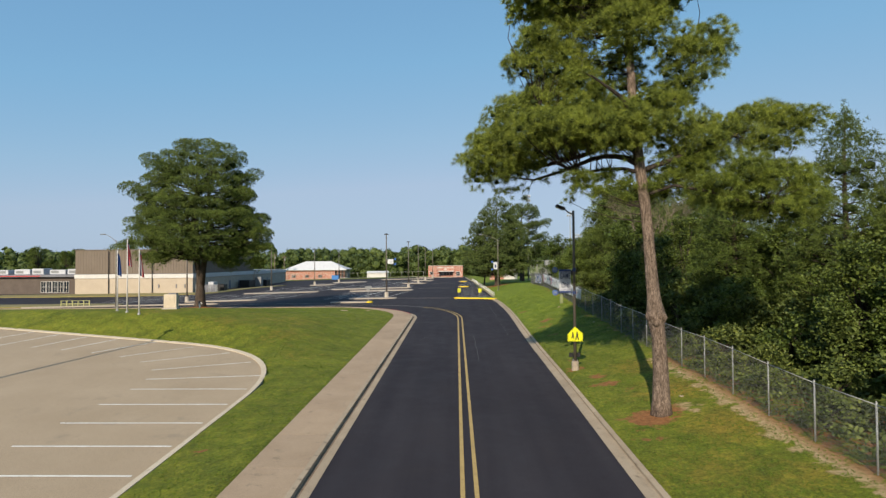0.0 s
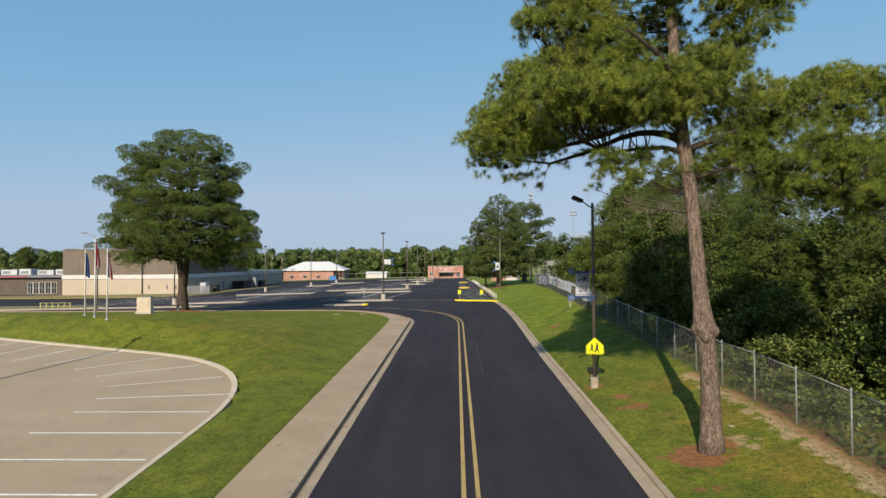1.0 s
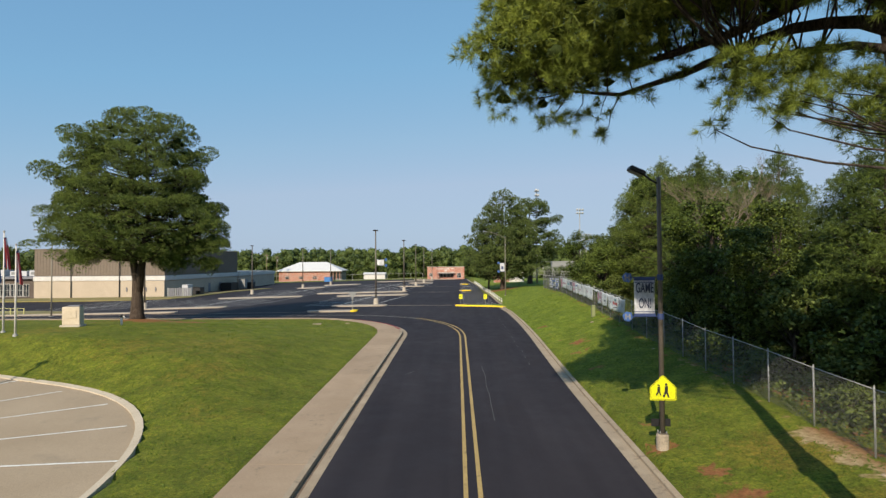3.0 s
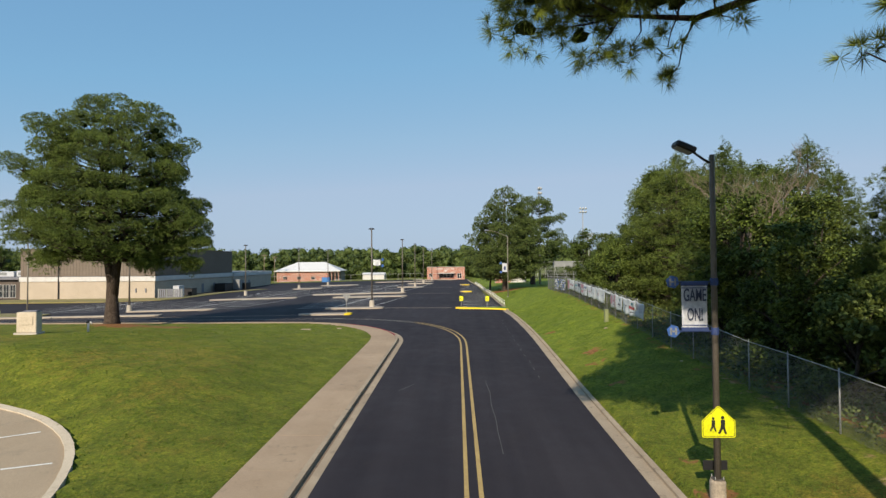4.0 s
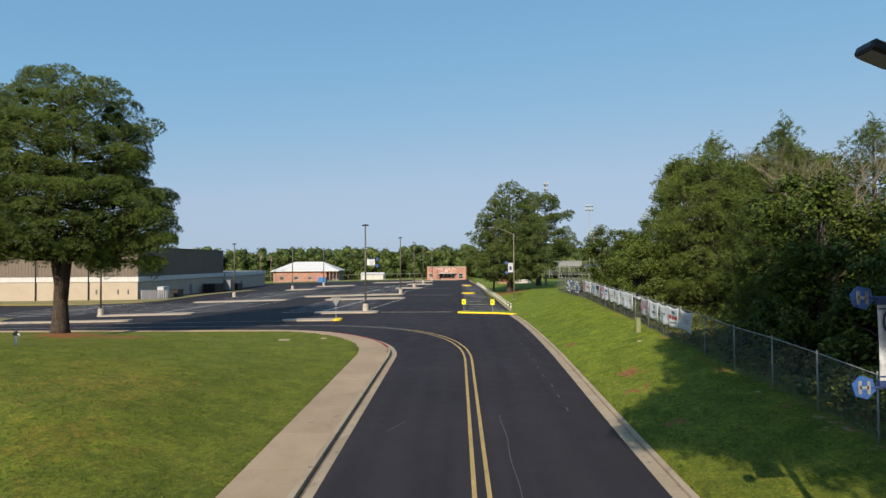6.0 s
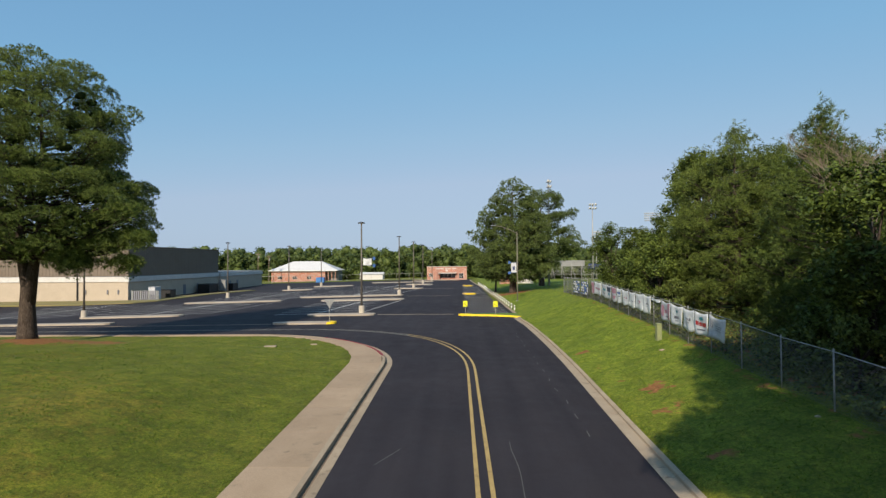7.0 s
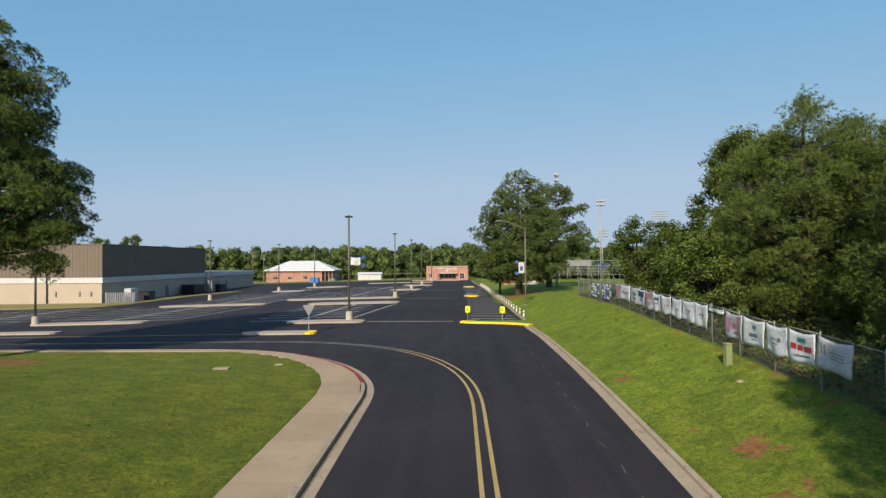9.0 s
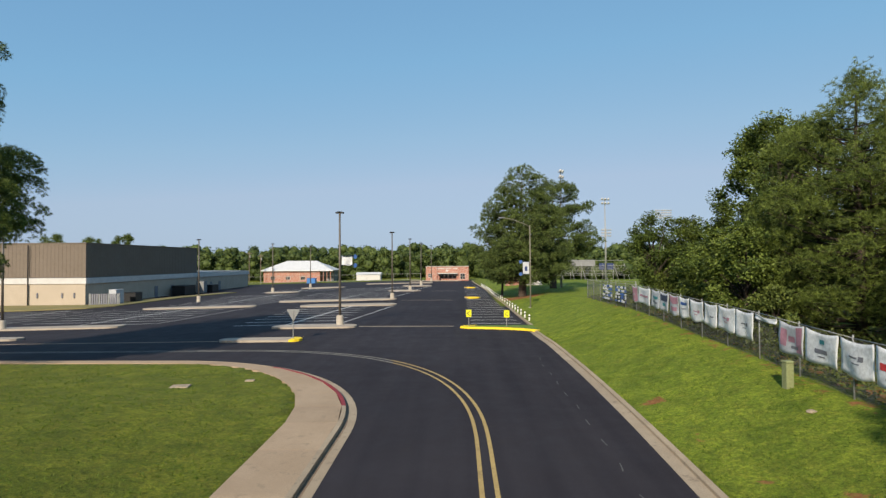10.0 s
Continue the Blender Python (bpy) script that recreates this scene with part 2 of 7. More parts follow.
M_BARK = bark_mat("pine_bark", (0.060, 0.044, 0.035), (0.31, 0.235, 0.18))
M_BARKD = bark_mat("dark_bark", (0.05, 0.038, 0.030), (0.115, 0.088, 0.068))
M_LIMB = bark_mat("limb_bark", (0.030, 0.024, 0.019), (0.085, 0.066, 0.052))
M_TWIG = surface("dead_twig", (0.13, 0.10, 0.075), (0.19, 0.15, 0.115), 3.0, 30.0, 0.9)
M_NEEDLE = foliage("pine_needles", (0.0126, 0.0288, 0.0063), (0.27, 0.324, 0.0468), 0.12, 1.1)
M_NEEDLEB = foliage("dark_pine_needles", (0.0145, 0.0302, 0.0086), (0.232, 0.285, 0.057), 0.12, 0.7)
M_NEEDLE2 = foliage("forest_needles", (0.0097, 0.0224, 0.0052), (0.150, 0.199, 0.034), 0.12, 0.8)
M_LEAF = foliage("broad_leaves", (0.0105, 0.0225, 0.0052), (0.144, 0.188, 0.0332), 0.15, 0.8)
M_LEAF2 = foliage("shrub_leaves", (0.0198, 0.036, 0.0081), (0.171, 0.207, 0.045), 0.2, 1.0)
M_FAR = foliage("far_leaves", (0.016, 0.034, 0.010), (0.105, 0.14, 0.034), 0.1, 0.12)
# dark green of the crown cores: shade put in as colour
M_CROWNSHADE = surface("crown_shade", (0.022, 0.034, 0.011), (0.046, 0.062, 0.020), 3.0, 20.0, 1.0, 0.0, 0.05, 1.0, 0.05)
M_BLADE = foliage("grass_blades", (0.07, 0.13, 0.015), (0.19, 0.24, 0.035), 0.35, 0.5)
M_NEEDLEC = foliage("old_pine_needles", (0.012, 0.027, 0.009), (0.155, 0.20, 0.048), 0.10, 0.6)
M_SEAL = surface("crack_seal", (0.07, 0.068, 0.066), (0.10, 0.096, 0.09), 2.0, 12.0, 0.8)
M_MULCH = surface("red_mulch", (0.20, 0.07, 0.035), (0.30, 0.12, 0.06), 1.0, 25.0, 0.95, rel=0.8, dist=0.03)

# ---- building helpers ----
class Geo:
    """Gathers corners and faces of one mesh."""

    def __init__(self):
        self.v, self.f = [], []

    def add(self, verts, faces):
        k = len(self.v)
        self.v += [tuple(p) for p in verts]
        self.f += [tuple(k + i for i in f) for f in faces]
        return self

    def box(self, x0, x1, y0, y1, z0, z1, m=None, b=0.0):
        """A box; b: its chamfered edge."""
        if b <= 0:
            vs = [(x, y, z) for z in (z0, z1) for y in (y0, y1) for x in (x0, x1)]
            fs = [(0, 2, 3, 1), (4, 5, 7, 6), (0, 1, 5, 4), (2, 6, 7, 3), (0, 4, 6, 2), (1, 3, 7, 5)]
        else:
            bm = bmesh.new()
            for sx, xx in ((1, x0), (-1, x1)):
                for sy, yy in ((1, y0), (-1, y1)):
                    for sz, zz in ((1, z0), (-1, z1)):
                        for a, c, d in ((0, 1, 1), (1, 0, 1), (1, 1, 0)):
                            bm.verts.new((xx + sx * b * a, yy + sy * b * c, zz + sz * b * d))
            bmesh.ops.convex_hull(bm, input=bm.verts)
            bm.verts.index_update()
            vs, fs = [v.co.copy() for v in bm.verts], [[v.index for v in f.verts] for f in bm.faces]
            bm.free()
        if m is not None:
            vs = [m @ Vector(p) for p in vs]
        return self.add(vs, fs)

    def prism(self, poly, z0, z1):
        """An outline in plan, drawn up from z0 to z1 (numbers, or functions of x, y)."""
        n = len(poly)
        lo = [(x, y, z0(x, y) if callable(z0) else z0) for x, y in poly]
        hi = [(x, y, z1(x, y) if callable(z1) else z1) for x, y in poly]
        return self.add(lo + hi, [tuple(range(n, 2 * n)), tuple(reversed(range(n)))] + [(i, (i + 1) % n, n + (i + 1) % n, n + i) for i in range(n)])

    def tube(self, path, radii, sides=8, cap=True, wob=0.0, seed=0):
        """A tapered round bar along a path."""
        rng = random.Random(seed)
        path = [Vector(p) for p in path]
        rows = []
        side = None
        for i, p in enumerate(path):
            d = (path[min(i + 1, len(path) - 1)] - path[max(i - 1, 0)]).normalized()
            if side is None:
                side = d.orthogonal().normalized()
            side = (side - d * side.dot(d)).normalized()
            up = d.cross(side)
            r = radii[i] if hasattr(radii, "__len__") else radii
            rows.append([p + (side * math.cos(a) + up * math.sin(a)) * r * (1 + wob * rng.uniform(-1, 1)) for a in (2 * math.pi * k / sides for k in range(sides))])
        vs = [v for row in rows for v in row]
        fs = [(i * sides + k, i * sides + (k + 1) % sides, (i + 1) * sides + (k + 1) % sides, (i + 1) * sides + k) for i in range(len(rows) - 1) for k in range(sides)]
        if cap:
            fs += [tuple(reversed(range(sides))), tuple((len(rows) - 1) * sides + k for k in range(sides))]
        return self.add(vs, fs)

    def ribbon(self, left, right):
        n = len(left)
        return self.add(list(left) + list(right), [(i, n + i, n + i + 1, i + 1) for i in range(n - 1)])

    def mesh(self, name, mat, smooth=False):
        me = bpy.data.meshes.new(name)
        me.from_pydata(self.v, [], self.f)
        if mat:
            me.materials.append(mat)
        if smooth:
            me.polygons.foreach_set("use_smooth", [True] * len(me.polygons))
        me.update()
        return me


def part(name, geo, mat, parent=None, label="", smooth=False, m=None):
    ob = new(name, geo if isinstance(geo, bpy.types.Mesh) else geo.mesh(name, mat, smooth))
    if parent is not None:
        ob.parent = parent
    if m is not None:
        ob.matrix_basis = m
    if label:
        ob["label"] = label
    return ob


def thing(name, label, category, m, group="", kind=""):
    ob = new(name)
    ob.empty_display_size = 0.2
    ob.matrix_basis = m
    return tagged(ob, label, category, group, kind)


def arrays_mesh(name, verts, faces, mat):
    """A mesh from number arrays: corners (n, 3) and equal-sided faces (m, k)."""
    me = bpy.data.meshes.new(name)
    k = faces.shape[1]
    me.vertices.add(len(verts))
    me.vertices.foreach_set("co", verts.astype(np.float32).ravel())
    me.loops.add(faces.size)
    me.loops.foreach_set("vertex_index", faces.astype(np.int32).ravel())
    me.polygons.add(len(faces))
    me.polygons.foreach_set("loop_start", np.arange(0, faces.size, k, dtype=np.int32))
    me.materials.append(mat)
    me.update(calc_edges=True)
    return me


# ---- the lie of the land ----
def sstep(a, b, v):
    t = min(1.0, max(0.0, (v - a) / (b - a)))
    return t * t * (3 - 2 * t)


def lerp_rows(rows, v):
    if v <= rows[0][0]:
        return rows[0][1]
    for (a, p), (b, q) in zip(rows, rows[1:]):
        if v <= b:
            return p + (q - p) * sstep(a, b, v)
    return rows[-1][1]


def road_z(y):
    return -0.98 + 0.0158 * y if y < 57 else -0.08 + 0.08 * sstep(57, 68, y)


def lot_z(x, y):
    return road_z(y) - 0.022 * max(0.0, min(60.0, -12 - x)) * sstep(60, 90, y) - 2.0 * sstep(205, 270, y)


def park_z(x, y):
    return -0.62 + 0.05 * (min(y, 44.0) - 24)


def arc(cx, cy, rx, ry, a0, a1, n, p=2.0):
    """Points on a rounded quarter, from angle a0 to a1 (degrees)."""
    out = []
    for i in range(n + 1):
        a = radians(a0 + (a1 - a0) * i / n)
        c, s = math.cos(a), math.sin(a)
        out.append((cx + rx * abs(c) ** (2 / p) * (1 if c >= 0 else -1), cy + ry * abs(s) ** (2 / p) * (1 if s >= 0 else -1)))
    return out


Y0 = -14.0
CX, CY = -15.7, 55.0


def side_line(x, rx_ry, left=-64.0, n=26, step=3.05):
    """The road's left edge: straight along y, round the corner, then off to the left."""
    rx, ry = rx_ry
    pts = [(x, Y0 + step * i) for i in range(int((CY - Y0) / step) + 1) if Y0 + step * i < CY - 0.5]
    pts += arc(CX, CY, rx, ry, 0, 90, n)
    xx = CX - step
    while xx > left:
        pts.append((xx, CY + ry))
        xx -= step
    return pts


GUT_L = side_line(-3.97, (11.73, 12.5))
KERB_L = side_line(-4.36, (11.34, 11.95))
KERBB_L = side_line(-4.52, (11.18, 11.80))
WALK_L = side_line(-6.30, (9.40, 11.20))


def kerb_r(y):
    """x of the right kerb's face."""
    return lerp_rows([(10, 5.46), (35, 5.62), (62, 5.98), (72, 5.9), (80, 5.55)], y)


def gut_r(y):
    return kerb_r(y) - 0.56


FENCE = [(-12.0, 10.6), (17.0, 10.8), (50.0, 11.0), (60.0, 11.4), (93.0, 12.3)]   # y, x of the fence


def fence_x(y):
    for (a, p), (b, q) in zip(FENCE, FENCE[1:]):
        if y <= b:
            return p + (q - p) * max(0.0, (y - a) / (b - a))
    return FENCE[-1][1]


BANK = [(-12, -0.45), (16, -0.06), (26, 0.31), (36, 0.62), (43, 0.96), (52, 1.34), (62, 1.64), (76, 1.95), (93, 1.75), (120, 0.9), (170, 0.4), (260, -1.5)]
MOUND = [(12, -1.0), (24, -0.5), (30, 0.05), (36, 0.85), (41, 1.12), (47, 1.08), (53, 0.72), (60, 0.38), (66, 0.14)]


def park_edge_dist(x, y):
    """How far a point lies outside the concrete car park (negative inside): a straight side, a slanting side and a rounded corner."""
    a = x + 9.7
    b = 0.339 * (x + 15.2) + 0.941 * (y - 36.2)
    h = max(9.0 - abs(a - b), 0.0) / 9.0
    return max(a, b) + h * h * 9.0 / 4


def park_edge_x(y):
    lo, hi = -95.0, 0.0
    for _ in range(40):
        mid = (lo + hi) / 2
        if park_edge_dist(mid, y) < 0:
            lo = mid
        else:
            hi = mid
    return lo


PARK_ARC = [(park_edge_x(y), y) for y in [6 + 0.8 * k for k in range(40)] + [38 + 0.55 * k for k in range(34)]]


def left_dist(x, y):
    """How far a lawn point lies from the outer edge of the left pavement (negative on the paved side)."""
    if y <= CY:
        return -6.30 - x
    if x <= CX:
        return CY + 11.20 - y
    r = math.hypot((x - CX) / 9.40, (y - CY) / 11.20)
    return (1 - r) * 10.0


def lot_edge_r(y):
    """The big car park's right kerb."""
    return lerp_rows([(78, 5.6), (95, 5.3), (130, 4.6), (190, 3.0)], y)


def ground_base(x, y):
    rz = road_z(y)
    if y > 80 and x > lot_edge_r(y) or y <= 80 and x > kerb_r(y):
        e = kerb_r(y) if y <= 80 else lot_edge_r(y)
        fx = fence_x(y)
        u = (x - e) / max(1.0, fx - e)
        top = lerp_rows(BANK, y)
        k = sstep(0.0, 1.0, min(1.0, u)) * 0.55 + 0.45 * min(1.0, u)
        z = (rz + 0.11) * (1 - k) + top * k
        if u > 1:
            z = top - 0.05 * min(8.0, x - fx) * (1 if y < 95 else 0)
        return z - 2.0 * sstep(210, 280, y)
    d = left_dist(x, y)
    if y < 69 and d > -0.2 and x < 0:
        edge = road_z(min(y, 66.0)) + 0.14
        t = lerp_rows(MOUND, y)
        if x < -30 and y > 50:
            t = t * (1 - sstep(30, 60, -x)) + 0.3 * sstep(30, 60, -x)
        t += 0.55 * sstep(14, 22, -x) * sstep(38, 43, y) * (1 - sstep(47, 62, y)) * (1 - sstep(34, 50, -x))
        z = edge + (t - edge) * sstep(0.0, 7.5, d)
        p = park_edge_dist(x, y)
        if p < 0.12:
            return park_z(x, y) - 0.25
        pz = park_z(x, y) + 0.075
        return pz + (z - pz) * sstep(0.0, 3.6, p)
    if y < 69 and x < 0 and d > -3:
        return rz - 0.3
    return lot_z(x, y) - (0.3 if y < 198 and -112 < x < 6 else 0.0)


def ground_z(x, y):
    """The lie of the land, with the low mound under the lone pine."""
    return ground_base(x, y) + 0.42 * math.exp(-((x + 28.1) ** 2 + (y - 60.6) ** 2) / 9.0)


def on_ground(x, y, dz=0.0, rz=0.0):
    return pose(x, y, ground_z(x, y) + dz, 0, 0, rz)


def on_lot(x, y, dz=0.0, rz=0.0):
    return pose(x, y, lot_z(x, y) + dz, 0, 0, rz)


def steps(bounds):
    out = []
    for a, b, s in bounds:
        n = max(1, round((b - a) / s))
        out += [a + (b - a) * i / n for i in range(n)]
    return out + [bounds[-1][1]]


SOIL = [(7.1, 20.9, 1.5, 0.95), (8.5, 21.5, 1.3, 0.75), (6.3, 19.0, 1.0, 0.7), (6.9, 26.4, 1.2, 0.75), (6.9, 28.0, 1.0, 0.7), (7.4, 25.0, 0.8, 0.7), (6.2, 30.2, 0.9, 0.75), (6.5, 32.3, 0.8, 0.6),
        (7.2, 46.0, 1.1, 0.7), (7.6, 48.5, 1.2, 0.7), (6.9, 50.5, 0.8, 0.6), (6.8, 58.0, 0.8, 0.75), (7.0, 54.0, 0.7, 0.6), (7.2, 41.5, 0.9, 0.65), (-8.6, 18.6, 0.5, 0.7),
        (-27.2, 60.3, 3.0, 1.2), (-30.5, 61.5, 3.5, 1.0), (-24.0, 61.5, 2.5, 0.9), (8.1, 113.0, 4.2, 1.2), (-24.5, 43.6, 1.2, 0.45)]
DRY = [(-13.5, 43.0, 4.5, 0.65), (-11.5, 38.0, 3.0, 0.55), (-16.0, 46.0, 3.5, 0.5), (-20.0, 51.5, 4.0, 0.5), (-9.5, 33.0, 2.5, 0.4), (-17.0, 41.5, 3.0, 0.6), (9.3, 24.0, 2.4, 1.0), (9.4, 19.5, 2.4, 1.0), (9.3, 28.5, 2.2, 1.0), (7.5, 16.0, 2.5, 0.6), (-24.0, 45.0, 3.0, 0.6), (9.4, 15.0, 1.5, 0.6), (-60.0, 88.0, 14.0, 0.8)]


def spots(rows, x, y):
    return max(w * max(0.0, 1 - math.hypot(x - a, y - b) / r) ** 0.7 if math.hypot(x - a, y - b) < r else 0.0 for a, b, r, w in rows)


def build_ground():
    xs = steps([(-2600, -600, 400), (-600, -130, 60), (-130, -45, 3), (-45, -18, 0.9), (-18, -4, 0.45), (-4, 5.2, 2.3), (5.2, 13, 0.4), (13, 40, 2.0), (40, 130, 9), (130, 600, 60), (600, 2600, 400)])
    ys = steps([(-600, -60, 90), (-60, -14, 3), (-14, 70, 0.5), (70, 130, 1.5), (130, 290, 6), (290, 600, 40), (600, 3600, 500)])
    vs = [(x, y, ground_z(x, y) + 0.02 * noise.noise((x * 0.8, y * 0.8, 0)) * (1 if (y < 69 or x > 6) else 0)) for y in ys for x in xs]
    n = len(xs)
    fs = [(j * n + i, j * n + i + 1, (j + 1) * n + i + 1, (j + 1) * n + i) for j in range(len(ys) - 1) for i in range(n - 1)]
    g = Geo()
    g.v, g.f = vs, fs
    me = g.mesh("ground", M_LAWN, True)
    soil = me.attributes.new("soil", "FLOAT", "POINT")
    dry = me.attributes.new("dry", "FLOAT", "POINT")
    sand = me.attributes.new("sand", "FLOAT", "POINT")
    sand.data.foreach_set("value", [min(1.0, max(0.0, (0.1 - (x - fence_x(y))) * 1.6)) * (1.0 if x - fence_x(y) > -2.4 and -14 < y < 40 and x > 6 else 0.0) for x, y, z in vs])
    s, d = [], []
    for x, y, z in vs:
        near = -60 < x < 40 and -14 < y < 130
        a = spots(SOIL, x, y) if near else 0.0
        f = x - fence_x(y)
        if near and y < 96:
            strip = max(0.0, 1 - abs(f + 0.25) / 1.5) * (0.8 if y < 30 else 0.42)
            a = max(a, strip)
            if f > 0.6:
                a = max(a, 0.5)
        s.append(a)
        d.append(spots(DRY, x, y) if near or x < -40 else 0.0)
    soil.data.foreach_set("value", s)
    dry.data.foreach_set("value", d)
    ob = new("ground", me)
    tagged(ob, "mown green lawn with olive and dry patches and bare red soil", "lawn", kind="structure")


def z_road(x, y):
    return road_z(y)


def build_road():
    """The drive, the cross street and the big car park, as one sheet of asphalt."""
    g = Geo()
    ys = steps([(Y0, 55, 3.0)])
    g.ribbon([(-3.97, y, road_z(y)) for y in ys], [(gut_r(y), y, road_z(y)) for y in ys])
    # mouth of the drive: fan from the corner to the right kerb
    curve = [p for p in arc(CX, CY, 11.73, 12.5, 0, 90, 26)]
    right = [(gut_r(p[1]), p[1]) for p in curve]
    g.ribbon([(x, y, road_z(y)) for x, y in curve], [(x, y, road_z(y)) for x, y in right])
    top = CY + 12.5
    xs = steps([(-112, -60, 8), (-60, CX, 4), (CX, 5.4, 3)])
    yl = steps([(top, 90, 3), (90, 198, 8)])
    for a, b in zip(yl, yl[1:]):
        lo = [(min(x, gut_r(a) if a < 80 else lot_edge_r(a)), a) for x in xs]
        hi = [(min(x, gut_r(b) if b < 80 else lot_edge_r(b)), b) for x in xs]
        g.ribbon([(x, y, lot_z(x, y)) for x, y in hi], [(x, y, lot_z(x, y)) for x, y in lo])
    # right-hand sliver between street and car park edge
    ob = part("road", g, M_ASPHALT, smooth=True)
    tagged(ob, "smooth dark blue-black asphalt of drive, street and car park", "road", kind="structure")
    return ob


def strip_pieces(name, inner, outer, z_in, z_out, depth, mat, parent, gap=0.012, lip=0.0):
    """Slabs laid end to end between two lines, each an object of its own."""
    for (a, b, c, d) in zip(inner, inner[1:], outer, outer[1:]):
        va, vb, vc, vd = (Vector((*p, 0)) for p in (a, b, c, d))
        if (vb - va).length < 0.05 and (vd - vc).length < 0.05:
            continue
        t = (vb - va).normalized() * gap / 2
        u = (vd - vc).normalized() * gap / 2 if (vd - vc).length > 0.01 else Vector()
        quad = [(va + t, z_in), (vb - t, z_in), (vd - u, z_out), (vc + u, z_out)]
        hi = [(p.x, p.y, road_z(p.y) + z) for p, z in quad]
        lo = [(p.x, p.y, road_z(p.y) + z - depth) for p, z in quad]
        g = Geo().add(lo + hi, [(4, 5, 6, 7), (3, 2, 1, 0), (0, 1, 5, 4), (1, 2, 6, 5), (2, 3, 7, 6), (3, 0, 4, 7)])
        part(name, g, mat, parent)


def thin(pts, step):
    """Every point of a line about step metres apart."""
    out = [pts[0]]
    for p in pts[1:]:
        if math.hypot(p[0] - out[-1][0], p[1] - out[-1][1]) >= step:
            out.append(p)
    return out


def build_edges():
    n = len(GUT_L)
    idx = list(range(n))
    walk = thing("sidewalk", "tan concrete sidewalk of cast slabs along the drive", "sidewalk", pose(0, 0, 0), kind="structure")
    k = [i for i in idx if i < 23 or i % 3 == 0]
    strip_pieces("slab", [KERBB_L[i] for i in k], [WALK_L[i] for i in k], 0.155, 0.155, 0.25, M_WALK, walk, 0.010)
    kerb = thing("kerb_west", "tan concrete kerb with a flat gutter, red at the corner", "kerb", pose(0, 0, 0), kind="structure")
    for i in idx[:-1]:
        y = KERB_L[i][1]
        red = KERB_L[i][1] > 57.5 and KERB_L[i][0] > -22
        strip_pieces("kerb_stone", [KERB_L[i], KERB_L[i + 1]], [KERBB_L[i], KERBB_L[i + 1]], 0.15, 0.165, 0.35, M_KERBRED if red and KERB_L[i][0] > -9.5 else M_KERB, kerb, 0.006)
        strip_pieces("gutter", [GUT_L[i], GUT_L[i + 1]], [KERB_L[i], KERB_L[i + 1]], 0.006, 0.012, 0.25, M_KERB, kerb, 0.006)
        if i < 32:
            silt = [tuple(Vector(KERB_L[j]).lerp(Vector(GUT_L[j]), 0.30 + 0.16 * noise.noise((j * 0.9, 4.0, 0)))) for j in (i, i + 1)]
            strip_pieces("silt", silt, [KERB_L[i], KERB_L[i + 1]], 0.0125, 0.020, 0.004, M_SILT, kerb, 0.0)
    ke = thing("kerb_east", "tan concrete kerb and gutter beside the grass bank", "kerb", pose(0, 0, 0), kind="structure")
    ys = steps([(Y0, 80, 3.05)])
    for a, b in zip(ys, ys[1:]):
        strip_pieces("gutter", [(gut_r(b), b), (gut_r(a), a)], [(kerb_r(b) - 0.16, b), (kerb_r(a) - 0.16, a)], 0.006, 0.012, 0.25, M_KERB, ke, 0.006)
        strip_pieces("kerb_stone", [(kerb_r(b) - 0.16, b), (kerb_r(a) - 0.16, a)], [(kerb_r(b), b), (kerb_r(a), a)], 0.10, 0.13, 0.35, M_KERB, ke, 0.006)
    # nose of the island at the end of the right kerb
    isl = thing("kerb_island", "grass island nose with a bright yellow painted kerb", "traffic island", pose(0, 0, 0), kind="structure")
    front = [(5.75, 79.9), (4.6, 80.9), (3.2, 81.5), (1.6, 81.9), (0.2, 82.1), (-0.35, 82.6), (0.0, 83.3), (1.0, 83.6)]
    inner = [(5.75, 80.2), (4.65, 81.2), (3.25, 81.8), (1.65, 82.2), (0.3, 82.4), (-0.05, 82.65), (0.15, 83.05), (1.0, 83.3)]
    strip_pieces("kerb_stone", front[::-1], inner[::-1], 0.15, 0.155, 0.3, M_KERBYEL, isl, 0.004)
    g = Geo().prism([*inner, (5.6, 83.6)][::-1], lambda x, y: -0.1, lambda x, y: 0.14)
    part("turf", g, M_BLADE_FLAT, isl)
    lk = thing("kerb_lot", "pale concrete kerb along the big car park", "kerb", pose(0, 0, 0), kind="structure")
    ys = steps([(83.6, 190, 6)])
    strip_pieces("kerb_stone", [(lot_edge_r(y) - 0.02, y) for y in ys][::-1], [(lot_edge_r(y) + 0.18, y) for y in ys][::-1], 0.14, 0.15, 0.3, M_KERB, lk, 0.01)


def stripe(name, pts, width, zf, mat, parent=None, lift=0.006, cut=2.5):
    """A painted line that follows the surface."""
    left, right = [], []
    for i, p in enumerate(pts):
        a, b = pts[max(0, i - 1)], pts[min(len(pts) - 1, i + 1)]
        t = Vector((b[0] - a[0], b[1] - a[1])).normalized()
        nx, ny = -t.y * width / 2, t.x * width / 2
        w = 1 + 0.06 * noise.noise((p[0] * 3, p[1] * 3, width * 7))
        left.append((p[0] + nx * w, p[1] + ny * w, zf(p[0], p[1]) + lift))
        right.append((p[0] - nx * w, p[1] - ny * w, zf(p[0], p[1]) + lift))
    return part(name, Geo().ribbon(right, left), mat, parent)


